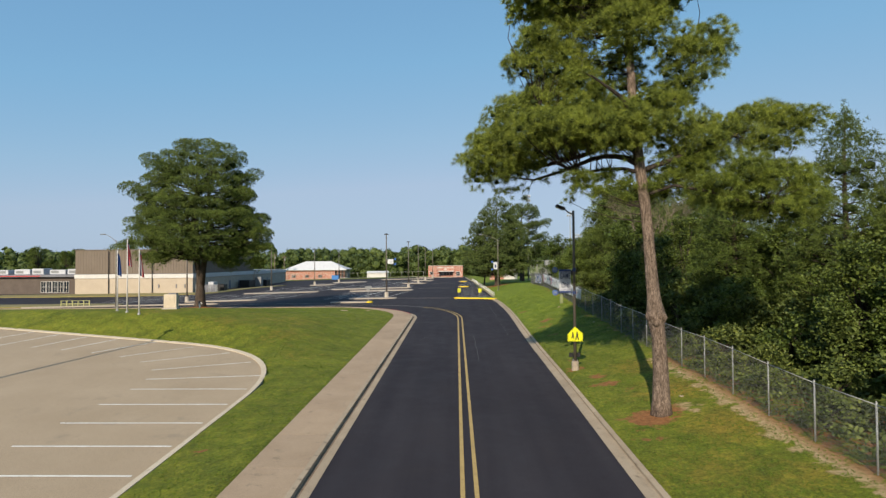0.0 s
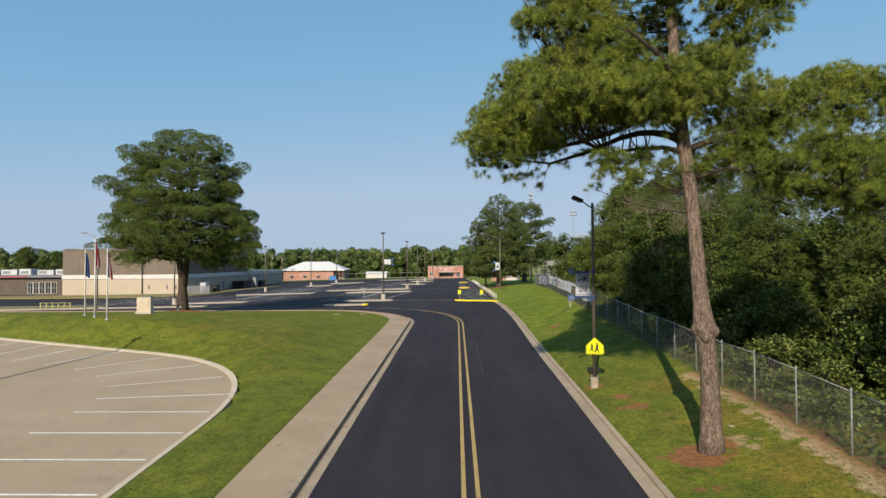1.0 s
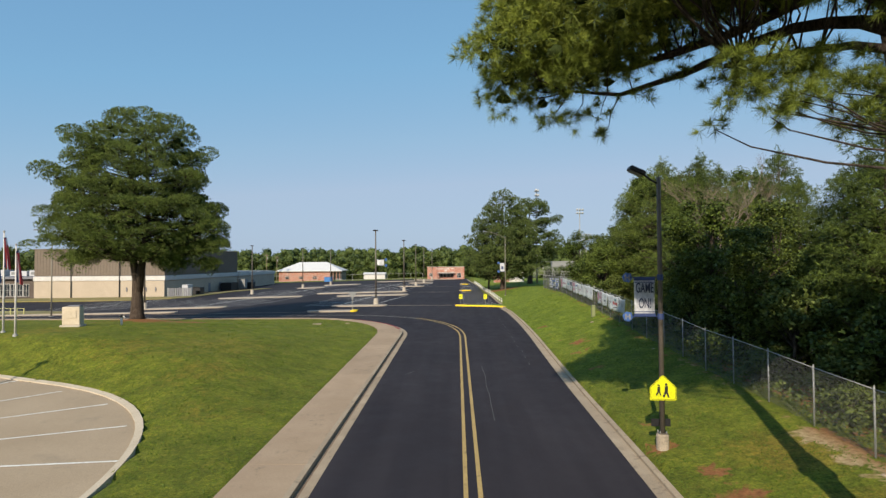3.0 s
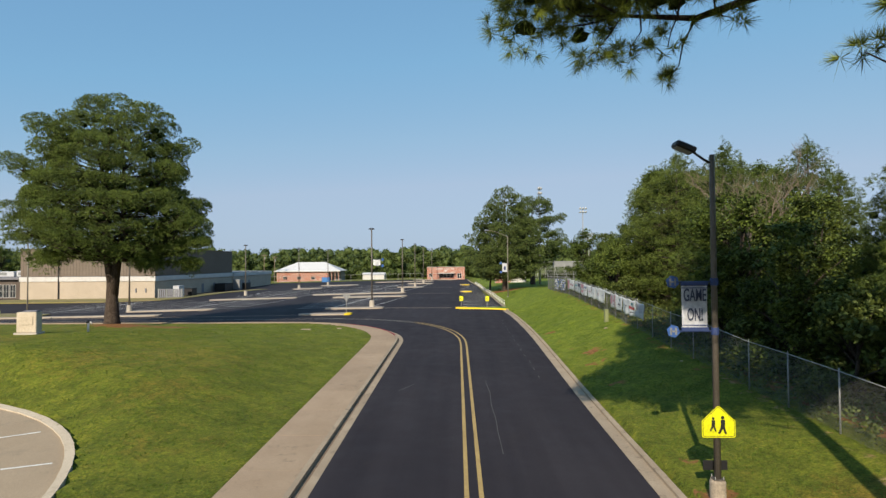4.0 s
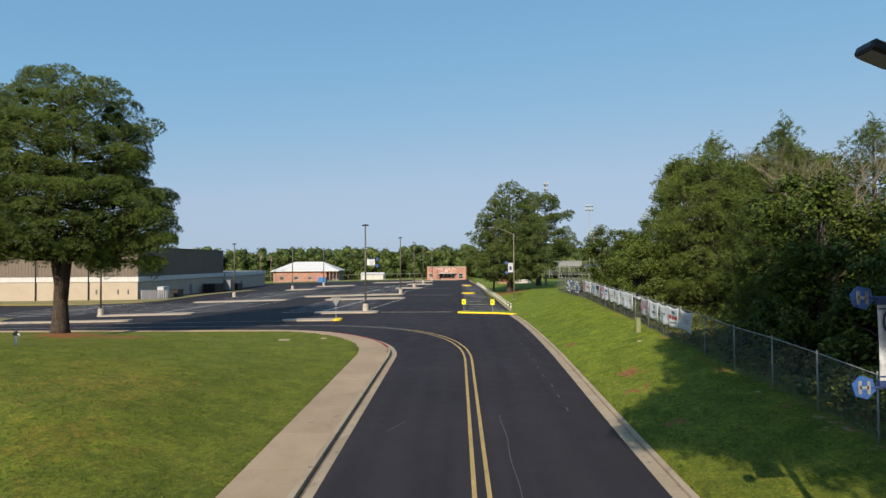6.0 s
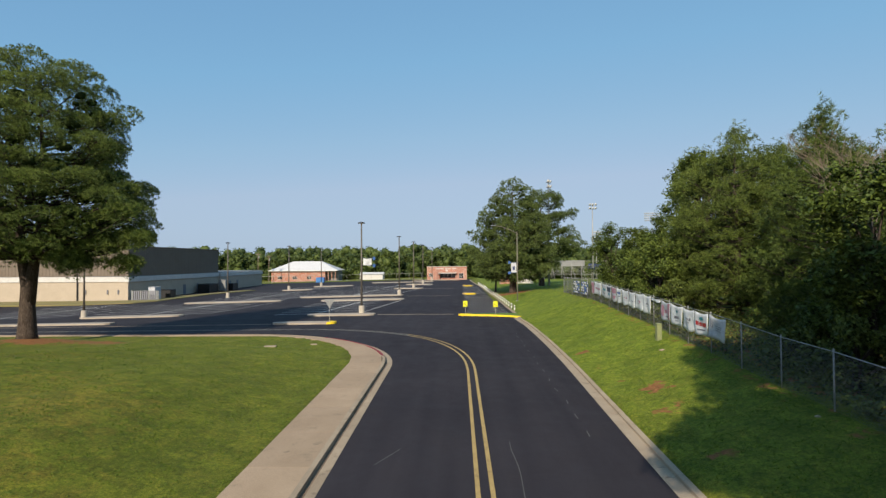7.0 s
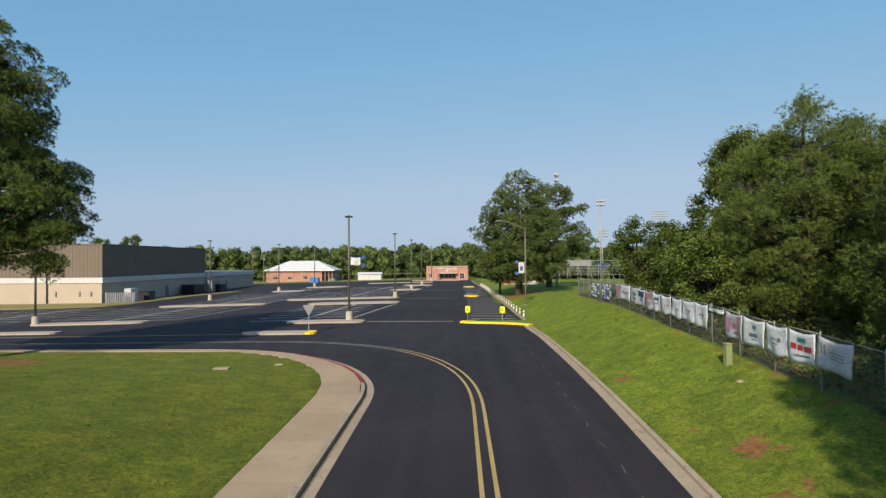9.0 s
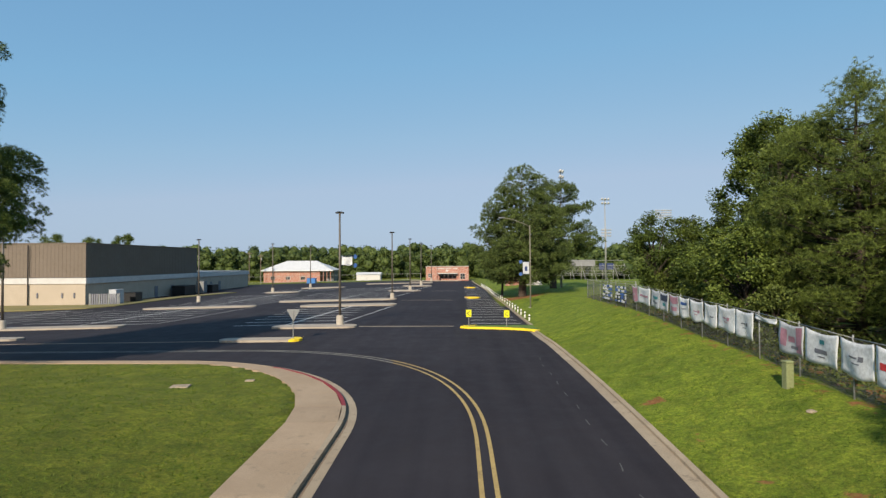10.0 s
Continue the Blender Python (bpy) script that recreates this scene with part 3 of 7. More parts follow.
def dense(pts, step=1.0):
    out = []
    for a, b in zip(pts, pts[1:]):
        n = max(1, int(math.hypot(b[0] - a[0], b[1] - a[1]) / step))
        out += [(a[0] + (b[0] - a[0]) * i / n, a[1] + (b[1] - a[1]) * i / n) for i in range(n)]
    return out + [pts[-1]]


def build_markings():
    mk = thing("road_markings", "double yellow centre line, faded, on the asphalt", "road marking", pose(0, 0, 0), kind="structure")
    for off in (-0.19, 0.19):
        line = dense([(0.31 + off, Y0), (0.31 + off, 53.5)], 1.5)[:-1] + arc(-15.0, 53.5, 15.31 + off, 17.75 + off, 0, 90, 40, 2.4) + [(-20.0, 71.25 + off), (-60.0, 71.2 + off)]
        line = dense(line, 0.8)
        k = next(i for i, p in enumerate(line) if p[0] < -4.0)
        stripe("centre_line", line[:k + 1], 0.125, lot_z, M_YELLOW, mk)
        stripe("centre_line", line[k:], 0.11, lot_z, M_PALELINE, mk)
    st = thing("parking_markings", "faded white stall lines of the big car park", "road marking", pose(0, 0, 0), kind="structure")
    for x0, x1, y, w, m in ((-60.0, -17.3, 75.6, 0.22, M_WALK), (-8.9, -0.9, 83.9, 0.35, M_KERB), (-8.6, -1.4, 115.5, 0.35, M_KERB), (-8.0, -1.2, 140.0, 0.35, M_KERB)):
        stripe("cross_line", dense([(x0, y), (x1, y)]), w, lot_z, m, st)
    rows = [(-20.5, -11.0, 86.0, 105.5), (-26.0, -11.0, 119.0, 139.0), (-45.0, -29.5, 90.0, 108.0), (-42.0, -28.0, 113.0, 140.0), (-62.0, -48.0, 90.0, 111.0), (-24.0, -9.0, 143.0, 158.0), (-40.0, -28.0, 148.0, 160.0)]
    for x0, x1, y0, y1 in rows:
        n = int((y1 - y0) / 2.75)
        for i in range(n + 1):
            y = y0 + 2.75 * i
            stripe("stall_line", dense([(x0, y), (x1 - 0.4, y)], 2.0), 0.21, lot_z, M_WORN, st)
        xm = (x0 + x1) / 2
        stripe("stall_line", dense([(xm, y0), (xm + 2.0, y1)], 2.0), 0.17, lot_z, M_WHITE, st, 0.009)
        stripe("stall_line", dense([(x1, y0), (x1 + 2.4, y1)], 2.0), 0.12, lot_z, M_WORN, st)
    for i in range(28):
        y = 86.0 + 2.75 * i
        if 117.5 < y < 121 or 148 < y < 152:
            continue
        stripe("stall_line", dense([(0.6, y), (lot_edge_r(y) - 0.5, y)], 2.0), 0.20, lot_z, M_WHITE, st)


def island(x0, x1, y0, y1, tip=None, mat=None):
    """A long low concrete island with rounded ends."""
    th = thing("lot_island", "long low concrete island in the car park", "traffic island", pose(0, 0, 0), "car park islands", "structure")
    r = (y1 - y0) / 2
    ym = (y0 + y1) / 2
    poly = [(x1 - r + r * math.cos(radians(a)), ym + r * math.sin(radians(a))) for a in range(-90, 91, 30)]
    poly += [(x0 + r - r * math.cos(radians(a)), ym - r * math.sin(radians(a))) for a in range(-90, 91, 30)]
    part("body", Geo().prism(poly, lambda x, y: lot_z(x, y) - 0.2, lambda x, y: lot_z(x, y) + 0.15), mat or M_ISLAND, th)
    if tip:
        a, b = tip
        poly = [(x, y) for x, y in poly if a <= x <= b]
        part("painted_tip", Geo().prism([(x + 0.01 * (1 if x > a + 0.1 else 0), y + (0.01 if y > ym else -0.01)) for x, y in poly], lambda x, y: lot_z(x, y) - 0.1, lambda x, y: lot_z(x, y) + 0.156), M_KERBYEL, th, "yellow painted kerb end")
    return th


def build_park():
    """The near concrete car park with white stalls and a rounded kerb."""
    edge = [p for p in PARK_ARC]
    g = Geo()
    edge_x = park_edge_x
    g.ribbon([(-95, y, park_z(-95, y)) for x, y in edge], [(x, y, park_z(x, y)) for x, y in edge])
    ob = part("car_park", g, M_LOT)
    tagged(ob, "tan concrete car park with white angled stall lines", "car park", kind="structure")
    kb = thing("kerb_car_park", "pale rounded concrete kerb round the car park", "kerb", pose(0, 0, 0), kind="structure")
    ctr = Vector((-45.0, 14.0))
    for a, b in zip(edge, edge[1:]):
        oa, obb = (ctr + (Vector(p) - ctr) * (1 + 0.26 / (Vector(p) - ctr).length) for p in (a, b))
        hi = [(a[0], a[1], 0.05), (b[0], b[1], 0.05), (obb.x, obb.y, 0.09), (oa.x, oa.y, 0.09)]
        vs = [(x, y, park_z(x, y) + z - 0.4) for x, y, z in hi] + [(x, y, park_z(x, y) + z) for x, y, z in hi]
        part("kerb_stone", Geo().add(vs, [(7, 6, 5, 4), (0, 1, 2, 3), (4, 5, 1, 0), (5, 6, 2, 1), (6, 7, 3, 2), (7, 4, 0, 3)]), M_KERB2, kb)
    mk = thing("stall_markings", "white painted stall lines on tan concrete", "road marking", pose(0, 0, 0), kind="structure")
    for i in range(8):
        y = 7.4 + 2.38 * i + 2.38
        stripe("stall_line", dense([(-15.6, y), (edge_x(y) - 0.25, y)], 1.5), 0.11, park_z, M_WHITE, mk)
    # the stalls fan out round the bend and along the slanting far side
    for xa, ya, xb, yb in ((-15.9, 28.25, -10.25, 28.95), (-16.65, 30.2, -11.85, 32.0), (-18.4, 32.1, -14.15, 34.55), (-20.5, 33.5, -17.35, 36.4), (-23.0, 34.7, -20.75, 38.2), (-25.6, 35.6, -24.0, 39.7), (-28.2, 36.4, -26.9, 40.7), (-31.0, 37.2, -29.7, 41.7), (-33.8, 38.0, -32.6, 42.6)):
        stripe("stall_line", dense([(xa, ya), (xb, yb)], 1.5), 0.11, park_z, M_WHITE, mk)


M_ISLAND = surface("island_concrete", (0.315, 0.2655, 0.2115), (0.378, 0.324, 0.261), 0.6, 25.0, 0.9, c3=(0.243, 0.207, 0.1665))
M_BLADE_FLAT = surface("island_turf", (0.085, 0.155, 0.02), (0.13, 0.20, 0.028), 0.8, 18.0, 0.95, rel=0.6, dist=0.04)
M_KERB2 = surface("pale_kerb", (0.414, 0.3465, 0.2565), (0.477, 0.4095, 0.3105), 0.9, 35.0, 0.9, c3=(0.324, 0.27, 0.198))
build_ground()
build_road()
build_edges()
build_markings()
build_park()
for spec in ((-17.2, -11.4, 74.9, 76.4, (-13.0, -11.3)), (-16.2, -9.0, 82.6, 84.6, None), (-43.0, -31.4, 86.4, 88.6, None), (-20.6, -8.3, 105.6, 108.8, None), (-42.0, -27.0, 108.3, 110.6, None), (-26.5, -9.4, 115.6, 118.6, None),
             (-13.6, -7.6, 138.6, 141.6, None), (-38.5, -31.8, 144.0, 147.2, None), (-36.0, -26.0, 160.0, 164.0, None), (-13.0, -6.4, 158.0, 162.0, None), (0.3, 2.6, 118.4, 120.6, (0.0, 3.0)), (0.5, 2.8, 149.0, 151.5, (0.0, 3.0)), (-62.0, -33.6, 77.6, 79.2, None), (-24.0, -7.0, 176.0, 179.0, None), (-14.0, 0.0, 190.0, 192.0, None)):
    island(*spec)

# ---- trees ----
def needle_arrays(rng, pts, dirs, count, length, width, spread):
    """Bursts of thin needles, one burst a point."""
    p = np.repeat(np.asarray(pts), count, axis=0)
    d = np.repeat(np.asarray(dirs), count, axis=0)
    n = len(p)
    d = d + spread * rng.normal(size=(n, 3))
    d /= np.linalg.norm(d, axis=1)[:, None] + 1e-9
    ln = length * rng.uniform(0.65, 1.15, n)[:, None]
    side = np.cross(d, rng.normal(size=(n, 3)))
    side /= np.linalg.norm(side, axis=1)[:, None] + 1e-9
    a = p + d * 0.02 + side * width * 0.5
    b = p + d * 0.02 - side * width * 0.5
    c = p + d * ln
    c[:, 2] -= 0.12 * ln[:, 0]
    verts = np.stack([a, b, c], axis=1).reshape(-1, 3)
    return verts, np.arange(3 * n).reshape(-1, 3)


def leaf_arrays(rng, pts, size, flat=0.5):
    """Small leaves, each a bent diamond of two triangles."""
    n = len(pts)
    nrm = rng.normal(size=(n, 3))
    nrm[:, 2] = np.abs(nrm[:, 2]) + flat
    nrm /= np.linalg.norm(nrm, axis=1)[:, None]
    u = np.cross(nrm, rng.normal(size=(n, 3)))
    u /= np.linalg.norm(u, axis=1)[:, None] + 1e-9
    w = np.cross(nrm, u)
    s = size * rng.uniform(0.6, 1.3, n)[:, None]
    verts = np.stack([pts - u * s, pts + w * s * 0.55 + nrm * s * 0.15, pts + u * s, pts - w * s * 0.55 + nrm * s * 0.15], axis=1).reshape(-1, 3)
    return verts, np.arange(4 * n).reshape(-1, 4)


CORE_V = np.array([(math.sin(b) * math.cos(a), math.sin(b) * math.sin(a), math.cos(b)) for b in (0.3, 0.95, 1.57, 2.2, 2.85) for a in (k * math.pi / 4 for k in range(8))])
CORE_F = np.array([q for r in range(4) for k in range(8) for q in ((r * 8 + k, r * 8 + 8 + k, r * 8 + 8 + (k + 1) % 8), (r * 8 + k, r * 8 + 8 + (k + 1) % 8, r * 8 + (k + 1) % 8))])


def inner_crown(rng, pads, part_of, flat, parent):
    """Added lumps inside each cushion: inner shade as dark colour, letting no light through."""
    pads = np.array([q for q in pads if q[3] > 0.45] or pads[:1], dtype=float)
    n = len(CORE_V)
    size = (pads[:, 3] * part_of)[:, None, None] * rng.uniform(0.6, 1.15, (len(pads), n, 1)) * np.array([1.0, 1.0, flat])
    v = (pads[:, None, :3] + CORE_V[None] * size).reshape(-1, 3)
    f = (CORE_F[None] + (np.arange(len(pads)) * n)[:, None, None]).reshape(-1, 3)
    ob = part("inner_crown", arrays_mesh("inner_crown", v, f, M_CROWNSHADE), None, parent)
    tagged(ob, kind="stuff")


def clump(rng, tufts, c, r, n, flat=0.6, up=0.45):
    """A cushion of shoots, each pointing up and outwards, round a point."""
    c = Vector(c)
    for i in range(n):
        d = Vector((rng.gauss(0, 1), rng.gauss(0, 1), rng.gauss(0, 1))).normalized()
        if d.z < -0.15 and rng.random() < 0.6:
            d.z = -d.z
        rr = r * rng.uniform(0.1, 1.0) ** 0.33
        p = c + Vector((d.x, d.y, d.z * flat)) * rr
        tufts.append((p, (Vector((d.x, d.y, d.z * 0.8)) + Vector((0, 0, up))).normalized()))


def reach(bones, p, drop=0.25):
    """The point of the skeleton from which a bough would grow to p."""
    return min(bones, key=lambda q: (q[0] - p).length + max(0.0, q[0].z - p.z + drop * (q[0] - p).length) * 1.5)


def bough(rng, wood, q, p, r0):
    d = p - q
    L = d.length
    a = q + d * 0.4 + Vector((rng.gauss(0, 0.07), rng.gauss(0, 0.07), -0.06 + rng.gauss(0, 0.04))) * L
    b = q + d * 0.75 + Vector((rng.gauss(0, 0.05), rng.gauss(0, 0.05), -0.03)) * L
    wood.tube([q, a, b, p], [r0, r0 * 0.75, r0 * 0.5, 0.008], 4, False)


def clumped_pine(label, seed, path, rad, limbs, clumps, needles, mat, bark, m, n_tufts, flat=0.6, twig=0.02, fine=0.0, top=99.0):
    """A pine whose crown is many cushions of needle bursts borne by trunk, limbs and boughs."""
    rng = random.Random(seed)
    nrng = np.random.default_rng(seed)
    th = thing("pine_tree", label, "tree", m)
    part("trunk", Geo().tube(path, rad, 14, True, 0.06, seed), bark, th, smooth=True)
    wood, tufts, bones = Geo(), [], []
    wood.tube([p for p in path if p[2] > 0.2], 0.025, 5, False)
    for lp, lr in limbs:
        wood.tube(lp, lr, 7, False)
    for line in [path] + [lp for lp, lr in limbs]:
        for a, b in zip(line, line[1:]):
            a, b = Vector(a), Vector(b)
            for k in range(5):
                bones.append((a.lerp(b, k / 5),))
    for c, r in clumps:
        p = Vector(c)
        q = reach(bones, p)[0]
        bough(rng, wood, q, p, twig + 0.006 * (p - q).length)
        n = max(7, int(n_tufts * r * r * rng.uniform(0.8, 1.2)))
        clump(rng, tufts, c, r, n, flat)
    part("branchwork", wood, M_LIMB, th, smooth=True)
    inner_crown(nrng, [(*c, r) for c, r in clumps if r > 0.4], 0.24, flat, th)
    for name, z0, z1, spec in (("crown", fine, top, needles), ("lower_crown", -9.0, fine, (70, 0.23, 0.0085, 0.95)), ("upper_crown", top, 99.0, (20, 0.27, 0.040, 0.9))):
        some = [q for q in tufts if z0 <= q[0].z < z1]
        v, f = needle_arrays(nrng, [q[0] for q in some], [q[1] for q in some], *spec)
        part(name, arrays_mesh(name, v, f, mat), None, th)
    return th


def fill(rng, box, n, r0, r1):
    """n cushions strewn through an egg-shaped space (centre, half sizes), kept apart from one another."""
    (cx, cy, cz), (rx, ry, rz) = box
    out = []
    for i in range(n * 6):
        d = Vector((rng.gauss(0, 1), rng.gauss(0, 1), rng.gauss(0, 1))).normalized() * rng.uniform(0.1, 1) ** 0.4
        p = Vector((cx + d.x * rx, cy + d.y * ry, cz + d.z * rz))
        r = rng.uniform(r0, r1)
        if all((p - q).length > 0.42 * (r + s) for q, s in out):
            out.append((p, r))
        if len(out) >= n:
            break
    return out


def near_pine():
    """The tall roadside pine with the burl on its trunk."""
    x, y = 7.72, 21.28
    rng = random.Random(11)
    path = [(-0.05, 0, -0.7), (-0.05, 0, 0.1), (-0.07, 0.0, 1.2), (-0.12, 0.0, 2.4), (-0.17, 0, 2.85), (-0.21, 0, 3.2), (-0.24, 0, 3.55), (-0.30, 0, 4.0), (-0.36, 0, 4.8), (-0.43, 0.05, 6.2), (-0.54, 0.1, 7.6), (-0.72, 0.1, 9.0), (-0.90, 0.15, 11.0), (-1.0, 0.2, 13.5), (-1.05, 0.2, 16.5), (-1.0, 0.2, 20.0)]
    rad = [0.44, 0.33, 0.27, 0.255, 0.28, 0.36, 0.30, 0.24, 0.22, 0.20, 0.20, 0.20, 0.17, 0.14, 0.10, 0.03]
    limbs = [([(-0.80, 0.1, 9.45), (-1.1, 0.3, 9.76), (-1.6, 0.7, 9.92), (-2.6, 1.4, 9.58), (-3.6, 2.1, 9.42), (-4.2, 2.5, 9.32), (-5.2, 2.6, 9.3), (-6.2, 2.7, 9.7)], [0.12, 0.105, 0.10, 0.09, 0.075, 0.06, 0.04, 0.02]),
             ([(-0.78, 0.0, 8.98), (-1.1, 0.3, 9.26), (-1.4, 0.7, 9.42), (-1.75, 1.1, 9.5), (-2.2, 1.65, 9.46), (-3.2, 2.2, 9.1), (-4.4, 2.6, 8.8), (-5.6, 2.9, 9.0)], [0.13, 0.115, 0.105, 0.10, 0.09, 0.07, 0.045, 0.02]),
             ([(-0.70, 0.0, 8.66), (-1.3, 0.25, 8.86), (-2.0, 0.55, 8.88), (-3.1, 0.85, 8.76)], [0.085, 0.07, 0.06, 0.045]),
             ([(-0.6, 0.15, 9.9), (-1.8, 0.5, 10.7), (-3.2, 0.9, 11.2), (-4.6, 1.0, 11.5)], [0.12, 0.1, 0.07, 0.03]),
             ([(-0.7, 0.2, 10.6), (-1.6, -0.6, 11.4), (-2.8, -1.2, 12.0)], [0.1, 0.08, 0.03]),
             ([(-0.62, 0.1, 8.75), (0.25, 0.0, 9.05), (0.9, 0.0, 9.3), (2.0, 0.2, 9.6), (3.2, 0.2, 10.2), (4.6, 0.1, 10.6)], [0.11, 0.09, 0.075, 0.06, 0.045, 0.02]),
             ([(-0.55, 0.1, 7.8), (0.5, -0.1, 8.15), (1.6, -0.3, 7.9), (2.8, -0.5, 7.5), (4.0, -0.6, 7.4)], [0.07, 0.06, 0.05, 0.035, 0.015]),
             ([(-0.6, 0.2, 10.0), (0.3, 0.5, 10.9), (1.2, 0.8, 12.0), (1.8, 0.8, 13.2)], [0.1, 0.08, 0.06, 0.02])]
    boxes = [((-6.2, 2.5, 9.7), (1.05, 1.2, 1.15), 24), ((-4.9, 2.3, 9.35), (0.9, 0.9, 0.6), 9), ((-4.9, 1.9, 11.0), (1.5, 1.8, 1.4), 30), ((-2.9, 0.9, 11.3), (1.5, 1.9, 1.4), 26), ((-3.7, 1.4, 13.7), (1.9, 2.0, 1.5), 36),
             ((-0.8, -0.6, 10.4), (1.3, 1.0, 1.0), 16), ((1.5, 0.5, 13.0), (0.9, 1.6, 1.6), 16), ((0.4, 1.0, 11.6), (0.9, 1.0, 1.0), 6), ((-1.1, -0.4, 13.9), (1.3, 0.9, 1.3), 16), ((-1.2, 1.6, 12.4), (1.2, 0.9, 1.4), 10), ((1.6, 0.4, 10.0), (1.5, 1.5, 1.0), 20), ((4.4, 0.3, 10.2), (1.5, 1.3, 0.9), 20),
             ((2.2, 0.0, 8.3), (1.6, 1.6, 1.0), 20), ((0.5, 0.4, 8.5), (1.0, 1.0, 0.8), 9), ((4.3, -0.1, 7.9), (1.6, 1.4, 1.2), 24), ((-2.2, 0.8, 10.35), (1.7, 1.2, 0.6), 15), ((-3.6, 1.9, 10.2), (1.2, 1.0, 0.7), 10), ((-2.8, 1.4, 16.4), (2.7, 2.8, 1.7), 70), ((-0.2, 0.6, 17.2), (2.6, 2.8, 2.4), 56), ((-3.3, -0.9, 10.15), (2.3, 0.9, 0.5), 26), ((-2.1, -0.6, 9.95), (1.3, 0.8, 0.45), 14)]
    clumps = []
    for c, h, n in boxes:
        clumps += fill(rng, (c, h), int(n * 1.2), 0.42, 0.80)
    # little tufts that hang under the limbs
    for k in range(36):
        clumps.append((Vector((rng.uniform(-3.4, -0.7), rng.uniform(-0.2, 1.1), rng.uniform(7.6, 8.75))), rng.uniform(0.20, 0.36)))
    for p, r in (((-3.0, 0.8, 8.75), 0.40), ((-2.5, 0.6, 8.50), 0.34), ((-2.8, 0.7, 8.2), 0.36), ((-1.7, 0.4, 8.5), 0.26), ((-4.8, 2.6, 8.4), 0.26), ((-5.9, 2.7, 8.3), 0.30), ((-5.3, 2.7, 8.3), 0.32), ((-4.75, 2.75, 7.98), 0.14), ((-3.4, 2.0, 8.95), 0.24), ((-4.0, 2.4, 8.7), 0.20), ((-0.45, -0.35, 8.0), 0.3), ((0.0, -0.3, 8.4), 0.3)):
        clumps.append((Vector(p), r))
    th = clumped_pine("tall roadside pine with a burl on its grey-brown trunk", 5, path, rad, limbs, clumps, (46, 0.24, 0.0125, 0.95), M_NEEDLE, M_BARK, pose(x, y, 0.15), 110, 0.72, 0.012, 9.4, 15.2)
    burl = Geo()
    for k in range(5):
        c = Vector((-0.21 + 0.27 * math.cos(-0.9 - 0.5 * k), 0.27 * math.sin(-0.9 - 0.5 * k), 3.2 + 0.13 * math.sin(2.3 * k)))
        burl.tube([c + Vector((0, 0, h)) for h in (-0.22, -0.15, 0.0, 0.13, 0.2)], [0.02, 0.12, 0.17, 0.12, 0.02], 8, True, 0.12, k)
    part("burl", burl, M_BARK, th, "knobbly round burl", smooth=True)


def pads_to_tufts(rng, pads, per, flat=0.6, lift=0.5, shell=0.38):
    """Shoots over cushions (centre and radius, one a row): where each sits and which way it points."""
    pads = np.asarray(pads)
    n = np.maximum(6, (per * pads[:, 3] ** 2 * rng.uniform(0.8, 1.2, len(pads))).astype(int))
    c = np.repeat(pads, n, axis=0)
    d = rng.normal(size=(len(c), 3))
    d /= np.linalg.norm(d, axis=1)[:, None]
    under = (d[:, 2] < -0.2) & (rng.random(len(c)) < 0.65)
    d[under, 2] *= -1
    p = c[:, :3] + d * (c[:, 3] * rng.uniform(0.08, 1.0, len(c)) ** shell)[:, None] * np.array([1, 1, flat])
    way = d * np.array([1, 1, 0.8]) + np.array([0, 0, lift])
    return p, way / np.linalg.norm(way, axis=1)[:, None]


